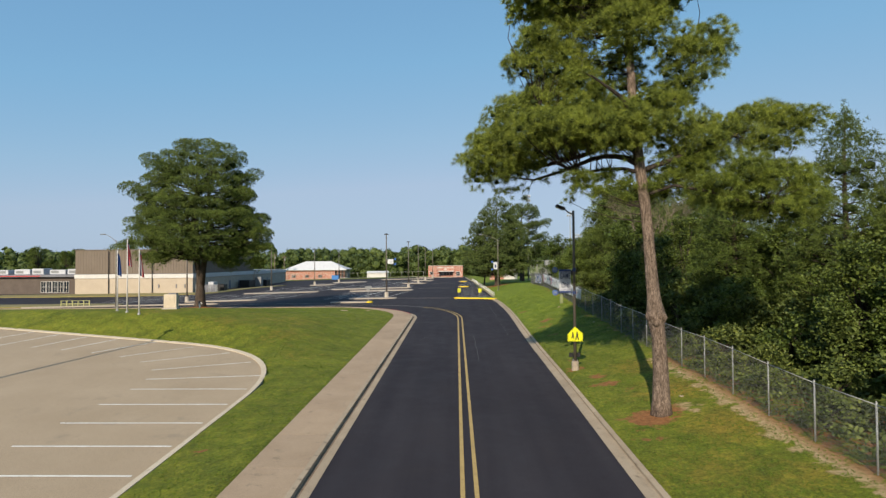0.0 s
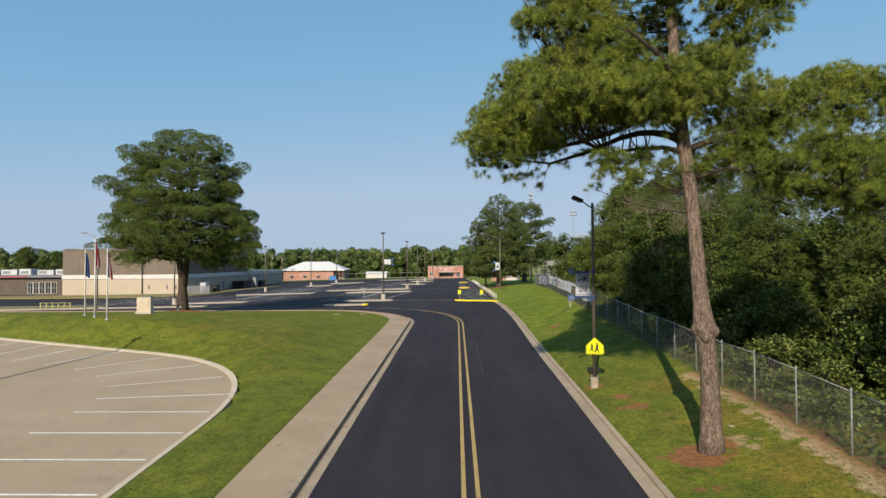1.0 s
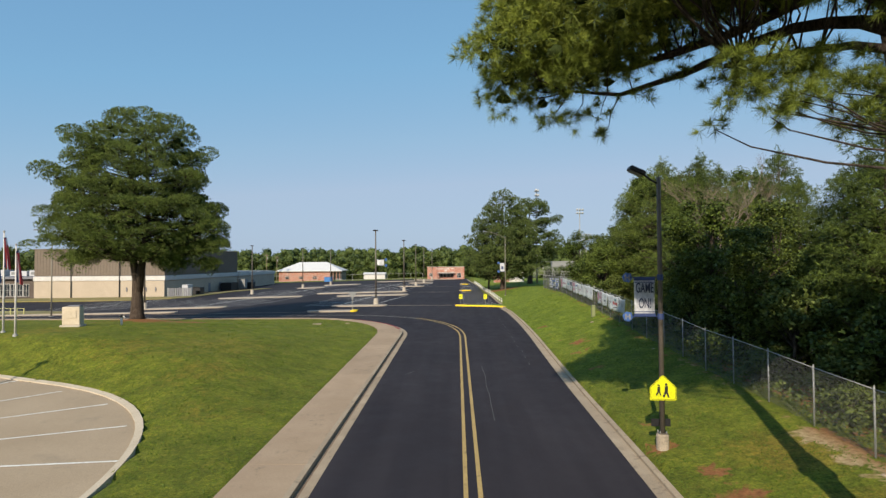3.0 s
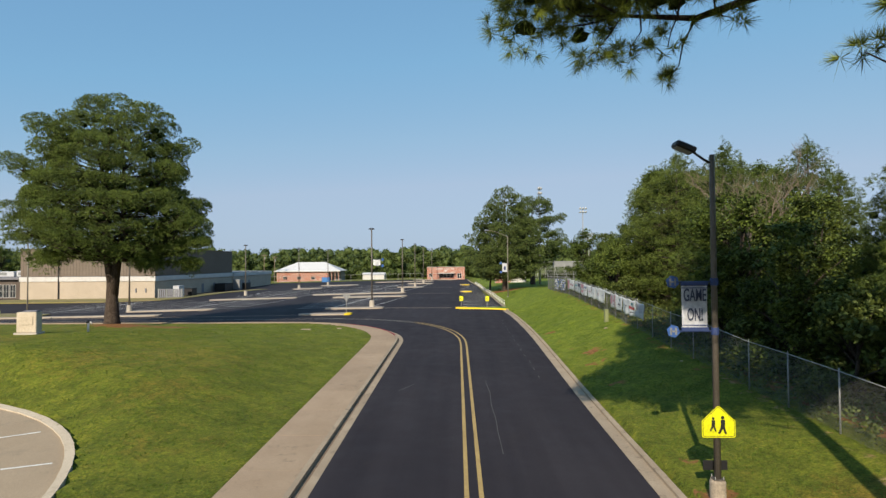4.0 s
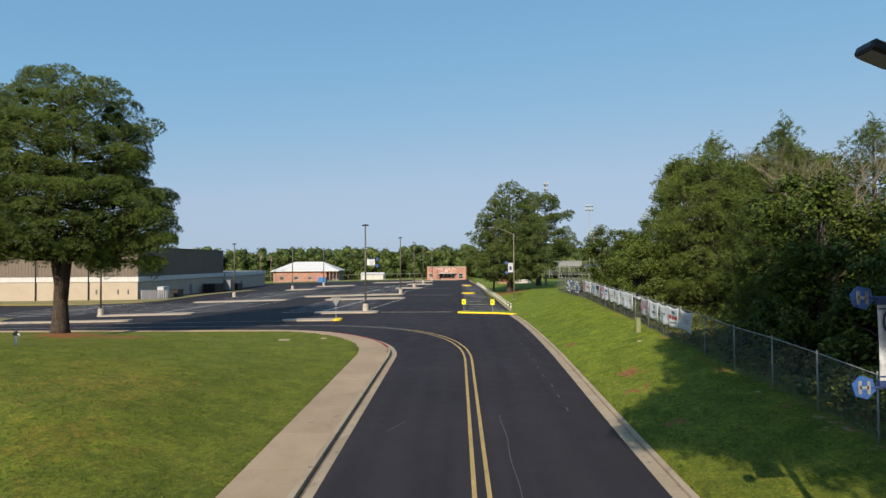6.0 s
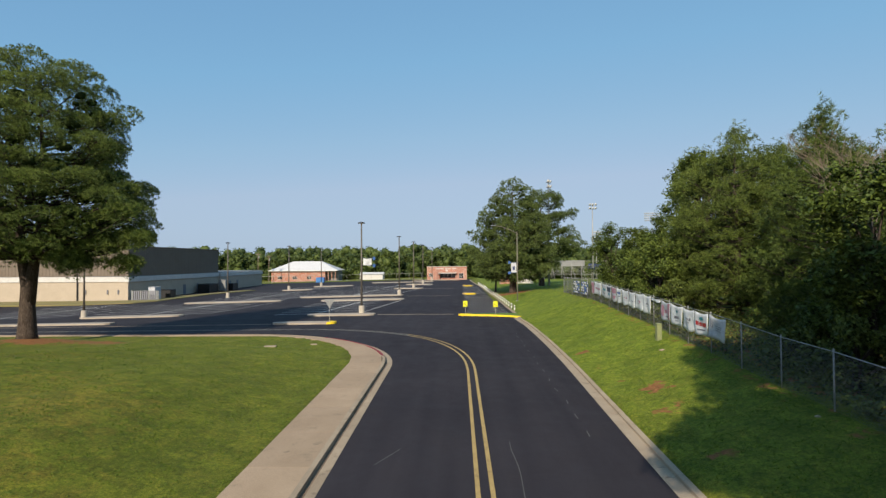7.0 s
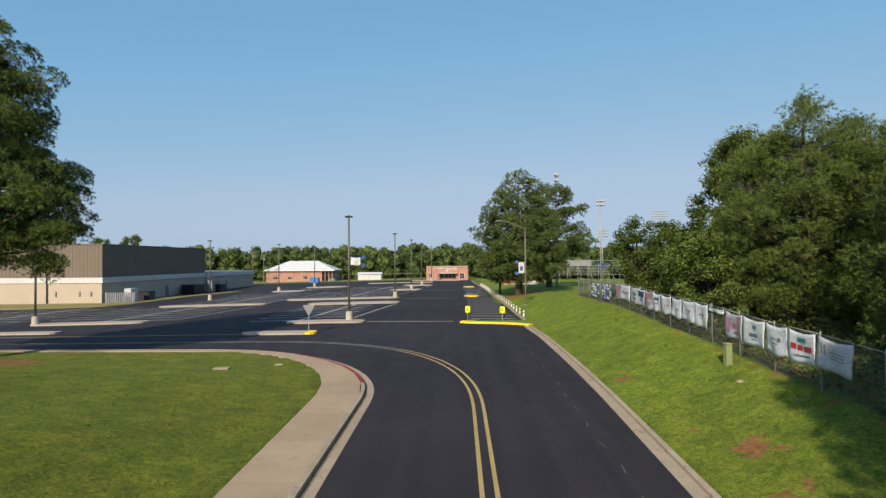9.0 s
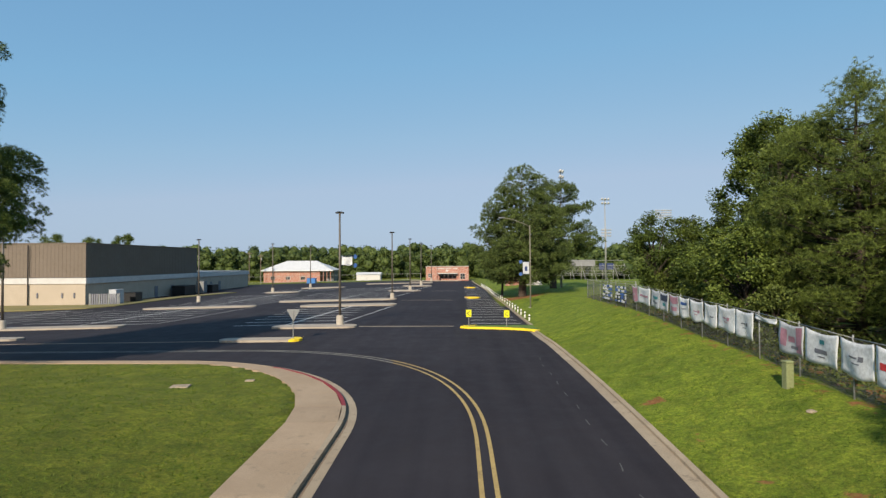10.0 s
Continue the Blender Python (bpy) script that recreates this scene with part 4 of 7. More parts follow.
def limbed_pine(label, seed, path, rad, rows, n_limbs, pad, per, needles, mat, bark, m, rise=0.30, side=0.30, inner=0.45, lopsided=None, flat=0.6, fork=None, candles=0, lift=0.5, apart=0.55, low=(), core=0.30, shell=0.38):
    """A pine grown limb by limb: boughs leave the stem in a spiral, fork outwards and bear cushions of needle bursts.
    rows: the crown's reach by height; pad: the cushions' smallest and largest radius; lopsided: how the reach changes with direction and height."""
    rng = random.Random(seed)
    nrng = np.random.default_rng(seed)
    th = thing("pine_tree", label, "tree", m)
    part("trunk", Geo().tube(path, rad, 14, True, 0.06, seed), bark, th, smooth=True)
    if fork:
        part("stem", Geo().tube(fork[0], fork[1], 10, True, 0.05), bark, th, smooth=True)
    stems = [path] + ([fork[0]] if fork else [])
    tops = [st[-1][2] for st in stems]

    def on_stem(st, z):
        for p, q in zip(st, st[1:]):
            if p[2] <= z <= q[2]:
                return Vector(p).lerp(Vector(q), (z - p[2]) / max(1e-6, q[2] - p[2]))
        return Vector(st[-1])
    z0, z1 = rows[0][0], rows[-1][0]
    most = max(r for z, r in rows)
    heights = []
    while len(heights) < n_limbs:
        z = rng.uniform(z0, z1)
        if rng.random() < 0.25 + 0.75 * lerp_rows(rows, z) / most:
            heights.append(z)
    heights.sort()
    wood, pads = Geo(), []
    for st in stems:
        wood.tube([p for p in st if p[2] > 0.2], 0.03, 5, False)
    for i, z in enumerate(heights):
        az = i * 2.39996 + rng.gauss(0, 0.25)
        R = lerp_rows(rows, z) * (1 + 0.08 * math.sin(3 * az + 1.7 * z + seed)) * rng.uniform(0.86, 1.05)
        if lopsided:
            R *= lopsided(az, z)
        R = max(0.25, R - pad[1] * 0.5)
        st = stems[0] if len(stems) == 1 or math.cos(az) * stems[1][-1][0] < 0 else stems[1]
        s0 = on_stem(st, min(max(z - R * rise * (0.6 + 0.9 * (z - z0) / (z1 - z0)), path[1][2] + 0.5), st[-1][2] - 0.1))
        tip = Vector((math.cos(az) * R, math.sin(az) * R, z))
        d = tip - s0
        across = Vector((-math.sin(az), math.cos(az), 0))
        bend = rng.gauss(0, 0.06)
        line = [s0 + d * u + across * (bend * d.length * math.sin(3.14 * u)) + Vector((0, 0, -0.10 * d.length * math.sin(3.14 * u ** 1.3))) for u in (0, 0.2, 0.42, 0.65, 0.85, 1.0)]
        r0 = 0.018 + 0.011 * d.length
        wood.tube(line, [r0, r0 * 0.85, r0 * 0.7, r0 * 0.5, r0 * 0.3, 0.008], 5, False)
        pads.append((*line[5], rng.uniform(*pad)))
        n_side = max(2, int(d.length * 1.1))
        for k in range(n_side):
            u = inner + (1 - inner) * (k + rng.random()) / n_side
            j = min(4, int(u * 5))
            q = line[j].lerp(line[j + 1], u * 5 - j)
            w = (1 if k % 2 else -1) * rng.uniform(0.4, 1.0) * side * (0.4 + R * (1.15 - u))
            e = q + across * w + d.normalized() * abs(w) * 0.5 + Vector((0, 0, rng.uniform(0.0, 0.35) * abs(w) + 0.08))
            wood.tube([q, q.lerp(e, 0.5) - Vector((0, 0, 0.05 * abs(w))), e], [r0 * 0.4, r0 * 0.28, 0.006], 4, False)
            pads.append((*e, rng.uniform(*pad)))
    for st, top in zip(stems, tops):
        for k in range(3):
            pads.append((st[-1][0] + rng.gauss(0, 0.15), st[-1][1] + rng.gauss(0, 0.15), top - 0.35 * k, pad[0] * 1.0))
    lows = []
    for q in low:
        e, s0 = Vector(q[:3]), on_stem(path, q[2] + 0.6)
        wood.tube([s0, s0.lerp(e, 0.5) + Vector((0, 0, 0.25)), e], [0.07, 0.05, 0.01], 5, False)
        lows += [(*(e + Vector((rng.gauss(0, 0.75), rng.gauss(0, 0.75), rng.gauss(0, 0.22)))), rng.uniform(*pad) * 0.8) for k in range(q[3])]
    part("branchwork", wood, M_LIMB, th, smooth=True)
    # cushions that would run into one another are left out, so that dark gaps stay between them
    kept = []
    for q in sorted(pads, key=lambda q: -q[3]):
        if all((q[0] - k[0]) ** 2 + (q[1] - k[1]) ** 2 + 1.6 * (q[2] - k[2]) ** 2 > (apart * (q[3] + k[3])) ** 2 for k in kept):
            kept.append(q)
    pads = kept + lows
    if candles:
        for k in range(9):
            for j in range(1 if k < 2 else 4):
                a, w = j * 1.57 + k * 0.9, 0.17 * (k - 1) if k > 1 else 0.0
                pads.append((math.cos(a) * w, math.sin(a) * w, z1 + 0.45 - 0.30 * k, 0.26 + 0.02 * k))
    p, way = pads_to_tufts(nrng, pads, per, flat, lift, shell)
    if candles:
        # upright leading shoots over the top of the crown
        top = sorted(pads, key=lambda q: -q[2])[:candles]
        cp = [(q[0] + rng.gauss(0, 0.1), q[1] + rng.gauss(0, 0.1), q[2] + 0.25 + 0.13 * k) for q in top for k in range(5)]
        p = np.concatenate([p, np.array(cp)])
        way = np.concatenate([way, np.tile([0, 0, 1.0], (len(cp), 1))])
    v, f = needle_arrays(nrng, p, way, *needles)
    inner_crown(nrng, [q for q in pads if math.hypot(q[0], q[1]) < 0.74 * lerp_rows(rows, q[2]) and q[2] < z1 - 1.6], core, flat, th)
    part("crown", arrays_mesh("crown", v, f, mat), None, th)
    return th


def left_pine():
    """The broad, domed pine that stands alone by the street."""
    path = [(0, 0, -0.3), (0, 0, 0.3), (0.0, 0, 2.0), (-0.05, 0, 3.4), (-0.45, 0, 5.5), (-0.6, 0, 9.0), (-0.5, 0, 13.0), (-0.2, 0, 17.0)]
    rad = [0.72, 0.56, 0.46, 0.36, 0.28, 0.22, 0.14, 0.04]
    fork = ([(0.05, 0.0, 2.2), (0.3, 0.0, 4.2), (0.65, 0, 6.4), (0.9, 0.1, 9.5), (0.8, 0.1, 13.0), (0.6, 0, 16.6)], [0.40, 0.33, 0.25, 0.19, 0.12, 0.04])
    rows = [(5.4, 3.0), (6.2, 6.4), (7.2, 7.5), (8.8, 7.7), (10.4, 7.1), (12.4, 6.5), (14.4, 6.0), (16.0, 5.0), (17.2, 3.7), (17.9, 1.8)]

    def reach_by(az, z):
        # a waist on the street side under the dome, and little foliage low on the near side
        waist = 1 - 0.22 * max(0.0, math.cos(az)) * math.exp(-((z - 11.3) / 0.8) ** 2)
        return waist * (1 - 0.16 * max(0.0, -math.cos(az)) * (1 if z < 10 else 0)) * (0.62 if z < 6.0 and math.cos(az - 4.9) > 0.5 else 1.0)
    limbed_pine("broad domed pine standing alone on a mulch ring", 7, path, rad, rows, 170, (0.65, 1.30), 215, (14, 0.18, 0.024, 0.9), M_NEEDLEB, M_BARKD, on_ground(-28.1, 60.6, 0), 0.30, 0.42, 0.42, reach_by, 0.64, fork, 0, 0.5, 0.60, ((3.6, -0.8, 4.9, 10), (5.3, 0.8, 4.7, 8), (6.7, 0.5, 6.4, 8), (-5.6, 1.0, 5.4, 8), (-3.6, -2.5, 5.2, 7), (-6.6, -1.0, 6.8, 7)), 0.42, 0.27)


def twin_pines():
    needles = (11, 0.34, 0.060, 0.85)
    path = lambda h: [(0, 0, -0.3), (0, 0, 0.3), (0.1, 0, h * 0.3), (-0.1, 0.1, h * 0.6), (0.1, 0, h * 0.95)]
    rad = [0.66, 0.54, 0.40, 0.24, 0.03]
    label = "dark full pine on a mulched verge by the car park"
    rows = [(2.4, 4.4), (3.6, 6.4), (6.2, 7.3), (9.0, 6.7), (11.5, 5.6), (13.6, 4.4), (15.8, 3.3), (17.2, 2.0), (18.0, 0.9)]
    limbed_pine(label, 21, path(17.9), rad, rows, 120, (0.75, 1.30), 56, needles, M_NEEDLEC, M_BARKD, on_ground(8.3, 114.5, 0), 0.32, 0.42, 0.36, None, 0.75, None, 0, 0.5, 0.58)
    rows = [(3.6, 4.2), (5.5, 6.6), (8.0, 8.4), (9.6, 7.8), (11.4, 4.6), (13.2, 6.2), (15.4, 5.6), (16.8, 4.0), (18.0, 1.4)]
    limbed_pine("open-crowned pine with layered limbs behind the car park", 22, path(17.6), rad, rows, 64, (0.8, 1.3), 56, needles, M_NEEDLEC, M_BARKD, on_ground(15.3, 131.0, 0), 0.12, 0.34, 0.45, lambda az, z: 1.0 if math.cos(az) > -0.3 else 0.7, 0.7)
    rows = [(1.6, 1.6), (2.6, 2.6), (4.5, 2.6), (6.5, 1.8), (8.0, 0.5)]
    limbed_pine("small pine on the verge by the car park", 24, path(7.8), [v * 0.35 for v in rad], rows, 30, (0.5, 0.8), 42, needles, M_NEEDLEC, M_BARKD, on_ground(6.0, 121.0, 0))


def forest_pine(seed, h, r, base, m, full=1.0):
    path = [(0, 0, -0.4), (0, 0, 0.3), (0.1, 0.05, h * 0.35), (-0.1, 0.0, h * 0.7), (0.0, 0, h)]
    span = h - base
    rows = [(base + span * q, r * k) for q, k in ((0, 0.72), (0.15, 1.0), (0.4, 0.92 * full), (0.65, 0.70 * full ** 2), (0.85, 0.40 * full ** 3), (0.97, 0.12))]
    return limbed_pine("dense dark-green young pine behind the chain-link fence", seed, path, [0.30, 0.24, 0.18, 0.10, 0.02], rows, int(h * 8.0), (0.55, 1.10), 90, (11, 0.26, 0.025, 0.95), M_NEEDLE2, M_BARKD, m, 0.34, 0.40, 0.38, None, 0.75, None, 22, 0.7, 0.56, (), 0.28)


def broadleaf(seed, h, r, base, leaf, n, mat, m, label="leafy green broadleaf tree behind the fence", name="broadleaf_tree", cat="tree"):
    """A broadleaf tree: forked stems and an uneven crown of leaf clumps."""
    rng = random.Random(seed)
    nrng = np.random.default_rng(seed)
    th = thing(name, label, cat, m)
    trunk = [(0, 0, -0.3), (0.05, 0, h * 0.2), (0.0, 0.1, h * 0.45)]
    t0 = 0.028 * h * 0.5 + 0.04
    part("trunk", Geo().tube(trunk, [t0 * 1.4, t0, t0 * 0.7], 8, True, 0.08, seed), M_BARKD, th, smooth=True)
    wood = Geo()
    tips = []
    for i in range(int(14 + h * 3.2)):
        q = rng.random()
        z = base + (h - base) * q
        a = rng.uniform(0, 6.283)
        rr = r * math.sqrt(max(0.05, 1 - (2 * q - 0.75) ** 2 / 1.75)) * rng.uniform(0.45, 1.05)
        c = Vector((math.cos(a) * rr, math.sin(a) * rr, z))
        st = Vector((0, 0.05, min(h * 0.45, z * 0.55)))
        mid = st.lerp(c, 0.55) + Vector((0, 0, 0.1 * rr))
        wood.tube([st, mid, c], [t0 * 0.5, t0 * 0.28, 0.012], 4, False)
        tips.append((c, rng.uniform(0.5, 1.05) * (0.22 * r + 0.35)))
        for k in range(2):
            tips.append((mid.lerp(c, rng.uniform(0.3, 1.0)) + Vector((rng.gauss(0, 0.5), rng.gauss(0, 0.5), rng.gauss(0, 0.4))) * (0.15 * r + 0.1), rng.uniform(0.4, 0.8) * (0.2 * r + 0.3)))
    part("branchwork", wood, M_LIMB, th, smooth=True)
    share = np.array([t[1] ** 2 for t in tips])
    cl = nrng.choice(len(tips), n, p=share / share.sum())
    ctr = np.array([tuple(t[0]) for t in tips])[cl]
    rad = np.array([t[1] for t in tips])[cl]
    d = nrng.normal(size=(n, 3))
    d /= np.linalg.norm(d, axis=1)[:, None]
    pts = ctr + d * (rad * nrng.uniform(0.1, 1.0, n) ** 0.5)[:, None] * np.array([1.0, 1.0, 0.75])
    pts[:, 2] = np.maximum(pts[:, 2], 0.05)
    v, f = leaf_arrays(nrng, pts, leaf)
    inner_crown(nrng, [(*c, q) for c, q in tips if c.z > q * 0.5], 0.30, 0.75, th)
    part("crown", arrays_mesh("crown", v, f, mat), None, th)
    return th


def dead_tree():
    rng = random.Random(9)
    th = thing("dead_tree", "bare grey dead tree with fine branching twigs", "tree", on_ground(16.8, 48.0, 0))
    g = Geo()

    def fork(p, d, L, r, lev):
        q = p + d * L
        mid = p.lerp(q, 0.5) + Vector((rng.gauss(0, 1), rng.gauss(0, 1), 0)) * L * 0.05
        g.tube([p, mid, q], [r, r * 0.8, r * 0.6], 5 if lev < 2 else 3, False)
        if lev < 5:
            for i in range(3):
                nd = (d + Vector((rng.gauss(0, 0.42), rng.gauss(0, 0.42), rng.gauss(0.1, 0.25)))).normalized()
                fork(p.lerp(q, rng.uniform(0.6, 1.0)), nd, L * rng.uniform(0.55, 0.8), r * 0.55, lev + 1)
    part("trunk", Geo().tube([(0, 0, -0.3), (0.1, 0, 4.5)], [0.22, 0.16], 8), M_TWIG, th, smooth=True)
    for k in range(4):
        fork(Vector((0.1, 0, 3.0 + 0.4 * k)), Vector((math.cos(k * 1.6) * 0.38, math.sin(k * 1.6) * 0.38, 1)).normalized(), 3.0, 0.065, 0)
    part("branchwork", g, M_TWIG, th)


def build_wood():
    """The wood behind the chain-link fence."""
    pines = [forest_pine(31, 11.6, 3.6, 1.0, on_ground(17.4, 52.9)), forest_pine(32, 13.0, 4.6, 0.8, on_ground(18.8, 64.2), 1.18), forest_pine(33, 12.8, 3.3, 1.6, on_ground(20.0, 29.0))]
    light = foliage("light_leaves", (0.022, 0.042, 0.008), (0.165, 0.215, 0.038), 0.2, 0.9)
    trees = [broadleaf(41, 14.0, 4.0, 1.5, 0.115, 21000, light, on_ground(24.3, 81.5)), broadleaf(42, 8.0, 3.2, 0.4, 0.10, 19000, M_LEAF, on_ground(15.2, 46.8)), broadleaf(43, 7.2, 2.4, 0.3, 0.09, 16000, M_LEAF, on_ground(14.9, 81.0)), broadleaf(44, 5.6, 2.1, 0.2, 0.085, 13000, light, on_ground(13.9, 65.2))]
    shrubs = [broadleaf(51, 3.0, 1.8, 0.1, 0.10, 3600, M_LEAF2, on_ground(15.2, 30.0), "tangled light-green shrub along the fence", "shrub", "shrub"), broadleaf(52, 1.8, 1.4, 0.05, 0.09, 2600, M_LEAF2, on_ground(13.0, 27.5), "tangled light-green shrub along the fence", "shrub", "shrub"), broadleaf(53, 4.6, 2.2, 0.2, 0.11, 4600, M_LEAF, on_ground(15.6, 33.8), "tangled green thicket along the fence", "shrub", "shrub")]
    rng = random.Random(77)

    def more(kind, rows):
        for i, x, y, s in rows:
            src = kind[i]
            c = copy_thing(src, on_ground(x, y) @ pose(0, 0, 0, 0, 0, rng.uniform(0, 360)))
            c.scale = (s * rng.uniform(0.9, 1.1),) * 2 + (s,)
    more(pines, [(0, 22.5, 27.0, 1.0), (1, 22.6, 61.0, 0.92), (2, 21.5, 48.0, 0.74), (1, 23.5, 67.0, 0.95), (2, 18.8, 40.0, 0.72), (0, 22.0, 56.5, 0.85), (0, 22.0, 36.0, 0.9), (2, 26.0, 58.0, 1.0), (2, 17.6, 70.5, 0.60), (0, 25.5, 32.0, 1.0), (2, 17.5, 35.5, 0.85), (0, 20.5, 40.5, 0.85)])
    more(trees, [(0, 22.0, 76.5, 0.98), (0, 26.5, 79.5, 1.0), (1, 18.2, 75.5, 0.95), (3, 14.4, 69.4, 0.95), (3, 14.6, 47.5, 0.55), (3, 15.4, 30.5, 0.75), (1, 17.0, 80.0, 0.85), (1, 14.3, 40.3, 0.78), (1, 17.0, 24.0, 0.75), (0, 19.5, 33.0, 0.55), (1, 18.2, 45.0, 1.0), (0, 30.0, 70.0, 0.95), (1, 22.0, 92.0, 0.9), (2, 17.6, 20.5, 0.9), (2, 17.2, 36.5, 1.0), (1, 20.5, 24.0, 1.0), (0, -113.0, 188.0, 1.06), (0, -103.5, 190.0, 1.02), (0, -92.5, 188.0, 1.06), (0, -141.0, 185.0, 0.9), (0, -133.0, 188.0, 0.8)])
    more(shrubs, [(0, 15.6, 23.2, 0.9), (1, 13.6, 20.3, 0.9), (1, 13.2, 24.3, 0.85), (0, 16.8, 28.5, 1.1), (2, 16.6, 26.0, 0.85), (1, 13.4, 32.0, 0.9), (0, 14.2, 36.5, 1.1), (1, 13.0, 41.5, 1.0), (0, 13.4, 45.0, 0.8), (1, 12.7, 47.5, 0.9), (1, 13.0, 60.5, 0.8), (0, 13.8, 62.5, 0.8), (1, 13.2, 66.0, 0.8), (1, 13.4, 70.5, 0.8), (0, 14.2, 73.0, 0.7), (2, 14.9, 80.0, 0.6), (1, 13.8, 78.0, 0.8), (0, 14.8, 17.5, 1.0), (1, 12.6, 14.5, 0.9), (2, 15.5, 14.0, 0.8), (2, 15.4, 38.5, 0.9), (2, 14.9, 43.0, 0.9), (1, 12.0, 18.2, 0.6), (1, 12.1, 22.4, 0.55), (1, 12.2, 30.2, 0.6), (1, 12.0, 35.0, 0.6)])


def far_woods():
    """The tree line that closes the distance."""
    rng = np.random.default_rng(5)
    pts, cores = [], []
    lines = [(-330, 200, 312, 345, 16.6, 330), (-420, -120, 190, 250, 12.5, 120), (30, 260, 262, 330, 15.5, 130), (-190, 90, 296, 312, 12.8, 190)]
    for x0, x1, y0, y1, h, n in lines:
        for i in range(n):
            cx, cy = x0 + (x1 - x0) * (i + rng.uniform(0, 1)) / n, rng.uniform(y0, y1)
            hh = h * rng.uniform(0.82, 1.12)
            r = hh * rng.uniform(0.26, 0.42)
            z0 = ground_z(cx, cy)
            # a crown of rounded lobes, densest on the side that is seen
            for k in range(6):
                q = k / 5
                m = 44 if h == 12.8 else 30
                d = rng.normal(size=(m, 3))
                d[:, 1] = -np.abs(d[:, 1])
                d /= np.linalg.norm(d, axis=1)[:, None]
                lobe = hh * rng.uniform(0.15, 0.21) * (1.15 - 0.35 * q)
                at = np.array([rng.normal(0, 0.30) * r * (1.5 - q), rng.normal(0, 0.2) * r, hh * (0.22 + 0.62 * q)])
                p = at + d * lobe * np.array([1.25, 1.0, 1.0]) * rng.uniform(0.85, 1.03, m)[:, None]
                p[:, 2] = np.maximum(p[:, 2], rng.uniform(0, 0.8, m))
                pts.append(p + np.array([cx, cy, z0]))
                cores.append((at + np.array([cx, cy, z0]), lobe * np.array([0.98, 0.75, 0.80])))
    v, f = leaf_arrays(rng, np.concatenate(pts), 0.62)
    ball = np.array([(math.sin(b) * math.cos(a), math.sin(b) * math.sin(a), math.cos(b)) for b in (0.35, 1.0, 1.6, 2.2, 2.8) for a in (k * math.pi / 4 for k in range(8))])
    quads = np.array([(r * 8 + k, r * 8 + (k + 1) % 8, r * 8 + 8 + (k + 1) % 8, r * 8 + 8 + k) for r in range(4) for k in range(8)])
    bv = np.concatenate([c + ball * size * rng.uniform(0.86, 1.06, (40, 1)) for c, size in cores])
    bf = np.concatenate([quads + 40 * i for i in range(len(cores))])
    v, f = np.concatenate([v, bv]), np.concatenate([f, bf + len(v)])
    ob = new("far_woods", arrays_mesh("far_woods", v, f, M_FAR))
    tagged(ob, "distant line of mixed green woodland", "woods", kind="stuff")


near_pine()
left_pine()
twin_pines()
build_wood()
dead_tree()
far_woods()

# ---- things ----
M_SIGNYEL = plain("sign_yellow", (0.648, 0.648, 0.009), 0.4)
M_INK = plain("faded_navy_ink", (0.035, 0.045, 0.085), 0.6)
M_BLACK = plain("black_print", (0.012, 0.012, 0.013), 0.5)
M_VINYL = surface("white_vinyl", (0.45, 0.459, 0.477), (0.378, 0.387, 0.414), 1.2, 8.0, 0.55, rel=0.1)
M_VINYLW = surface("bright_white_vinyl", (0.62, 0.63, 0.63), (0.54, 0.55, 0.56), 1.2, 8.0, 0.55, rel=0.1)
M_VINYLG = surface("grey_vinyl", (0.45, 0.459, 0.477), (0.378, 0.387, 0.405), 1.2, 8.0, 0.55, rel=0.1)
M_PINK = plain("faded_maroon_print", (0.42, 0.20, 0.25), 0.6)
M_NAVY = plain("navy_cloth", (0.02, 0.04, 0.13), 0.6)
M_BLUE = plain("blue_print", (0.03, 0.09, 0.28), 0.5)
M_RED = plain("red_print", (0.45, 0.03, 0.03), 0.55)
M_TEAL = plain("teal_print", (0.03, 0.22, 0.25), 0.55)
M_GREYP = plain("grey_print", (0.16, 0.16, 0.18), 0.6)
M_BLOCK = surface("tan_block_wall", (0.414, 0.3465, 0.27), (0.369, 0.3105, 0.2385), 0.4, 12.0, 0.9)
M_WHITEB = plain("white_fascia", (0.54, 0.522, 0.495), 0.6)
M_SIDING = surface("brown_metal_siding", (0.1485, 0.1188, 0.0918), (0.1665, 0.135, 0.1062), 0.3, 8.0, 0.75, 0.0, 0.2)
M_ROOFW = plain("white_metal_roof", (0.594, 0.594, 0.594), 0.5)
M_BRICK = brick_mat("red_brick", (0.297, 0.1035, 0.0675), (0.36, 0.135, 0.09))
M_GLASS = plain("dark_window_glass", (0.02, 0.025, 0.03), 0.12)
M_GREYB = plain("grey_painted_steel", (0.20, 0.205, 0.205), 0.6)
M_RAILYEL = plain("pale_yellow_steel", (0.42, 0.40, 0.16), 0.6)
M_OLIVE = plain("olive_green_box", (0.20, 0.22, 0.10), 0.6)
M_BLUEB = plain("blue_bin", (0.03, 0.16, 0.42), 0.5)
M_CONC = surface("grey_concrete", (0.36, 0.3195, 0.2655), (0.423, 0.378, 0.315), 1.5, 25.0, 0.9)
M_OLDCONC = surface("stained_concrete", (0.24, 0.20, 0.15), (0.36, 0.30, 0.23), 3.0, 25.0, 0.95)
M_WEATHER = surface("weathered_steel", (0.17, 0.155, 0.12), (0.22, 0.20, 0.16), 2.0, 20.0, 0.7, 0.1, 0.4, 0.05, 0.002)
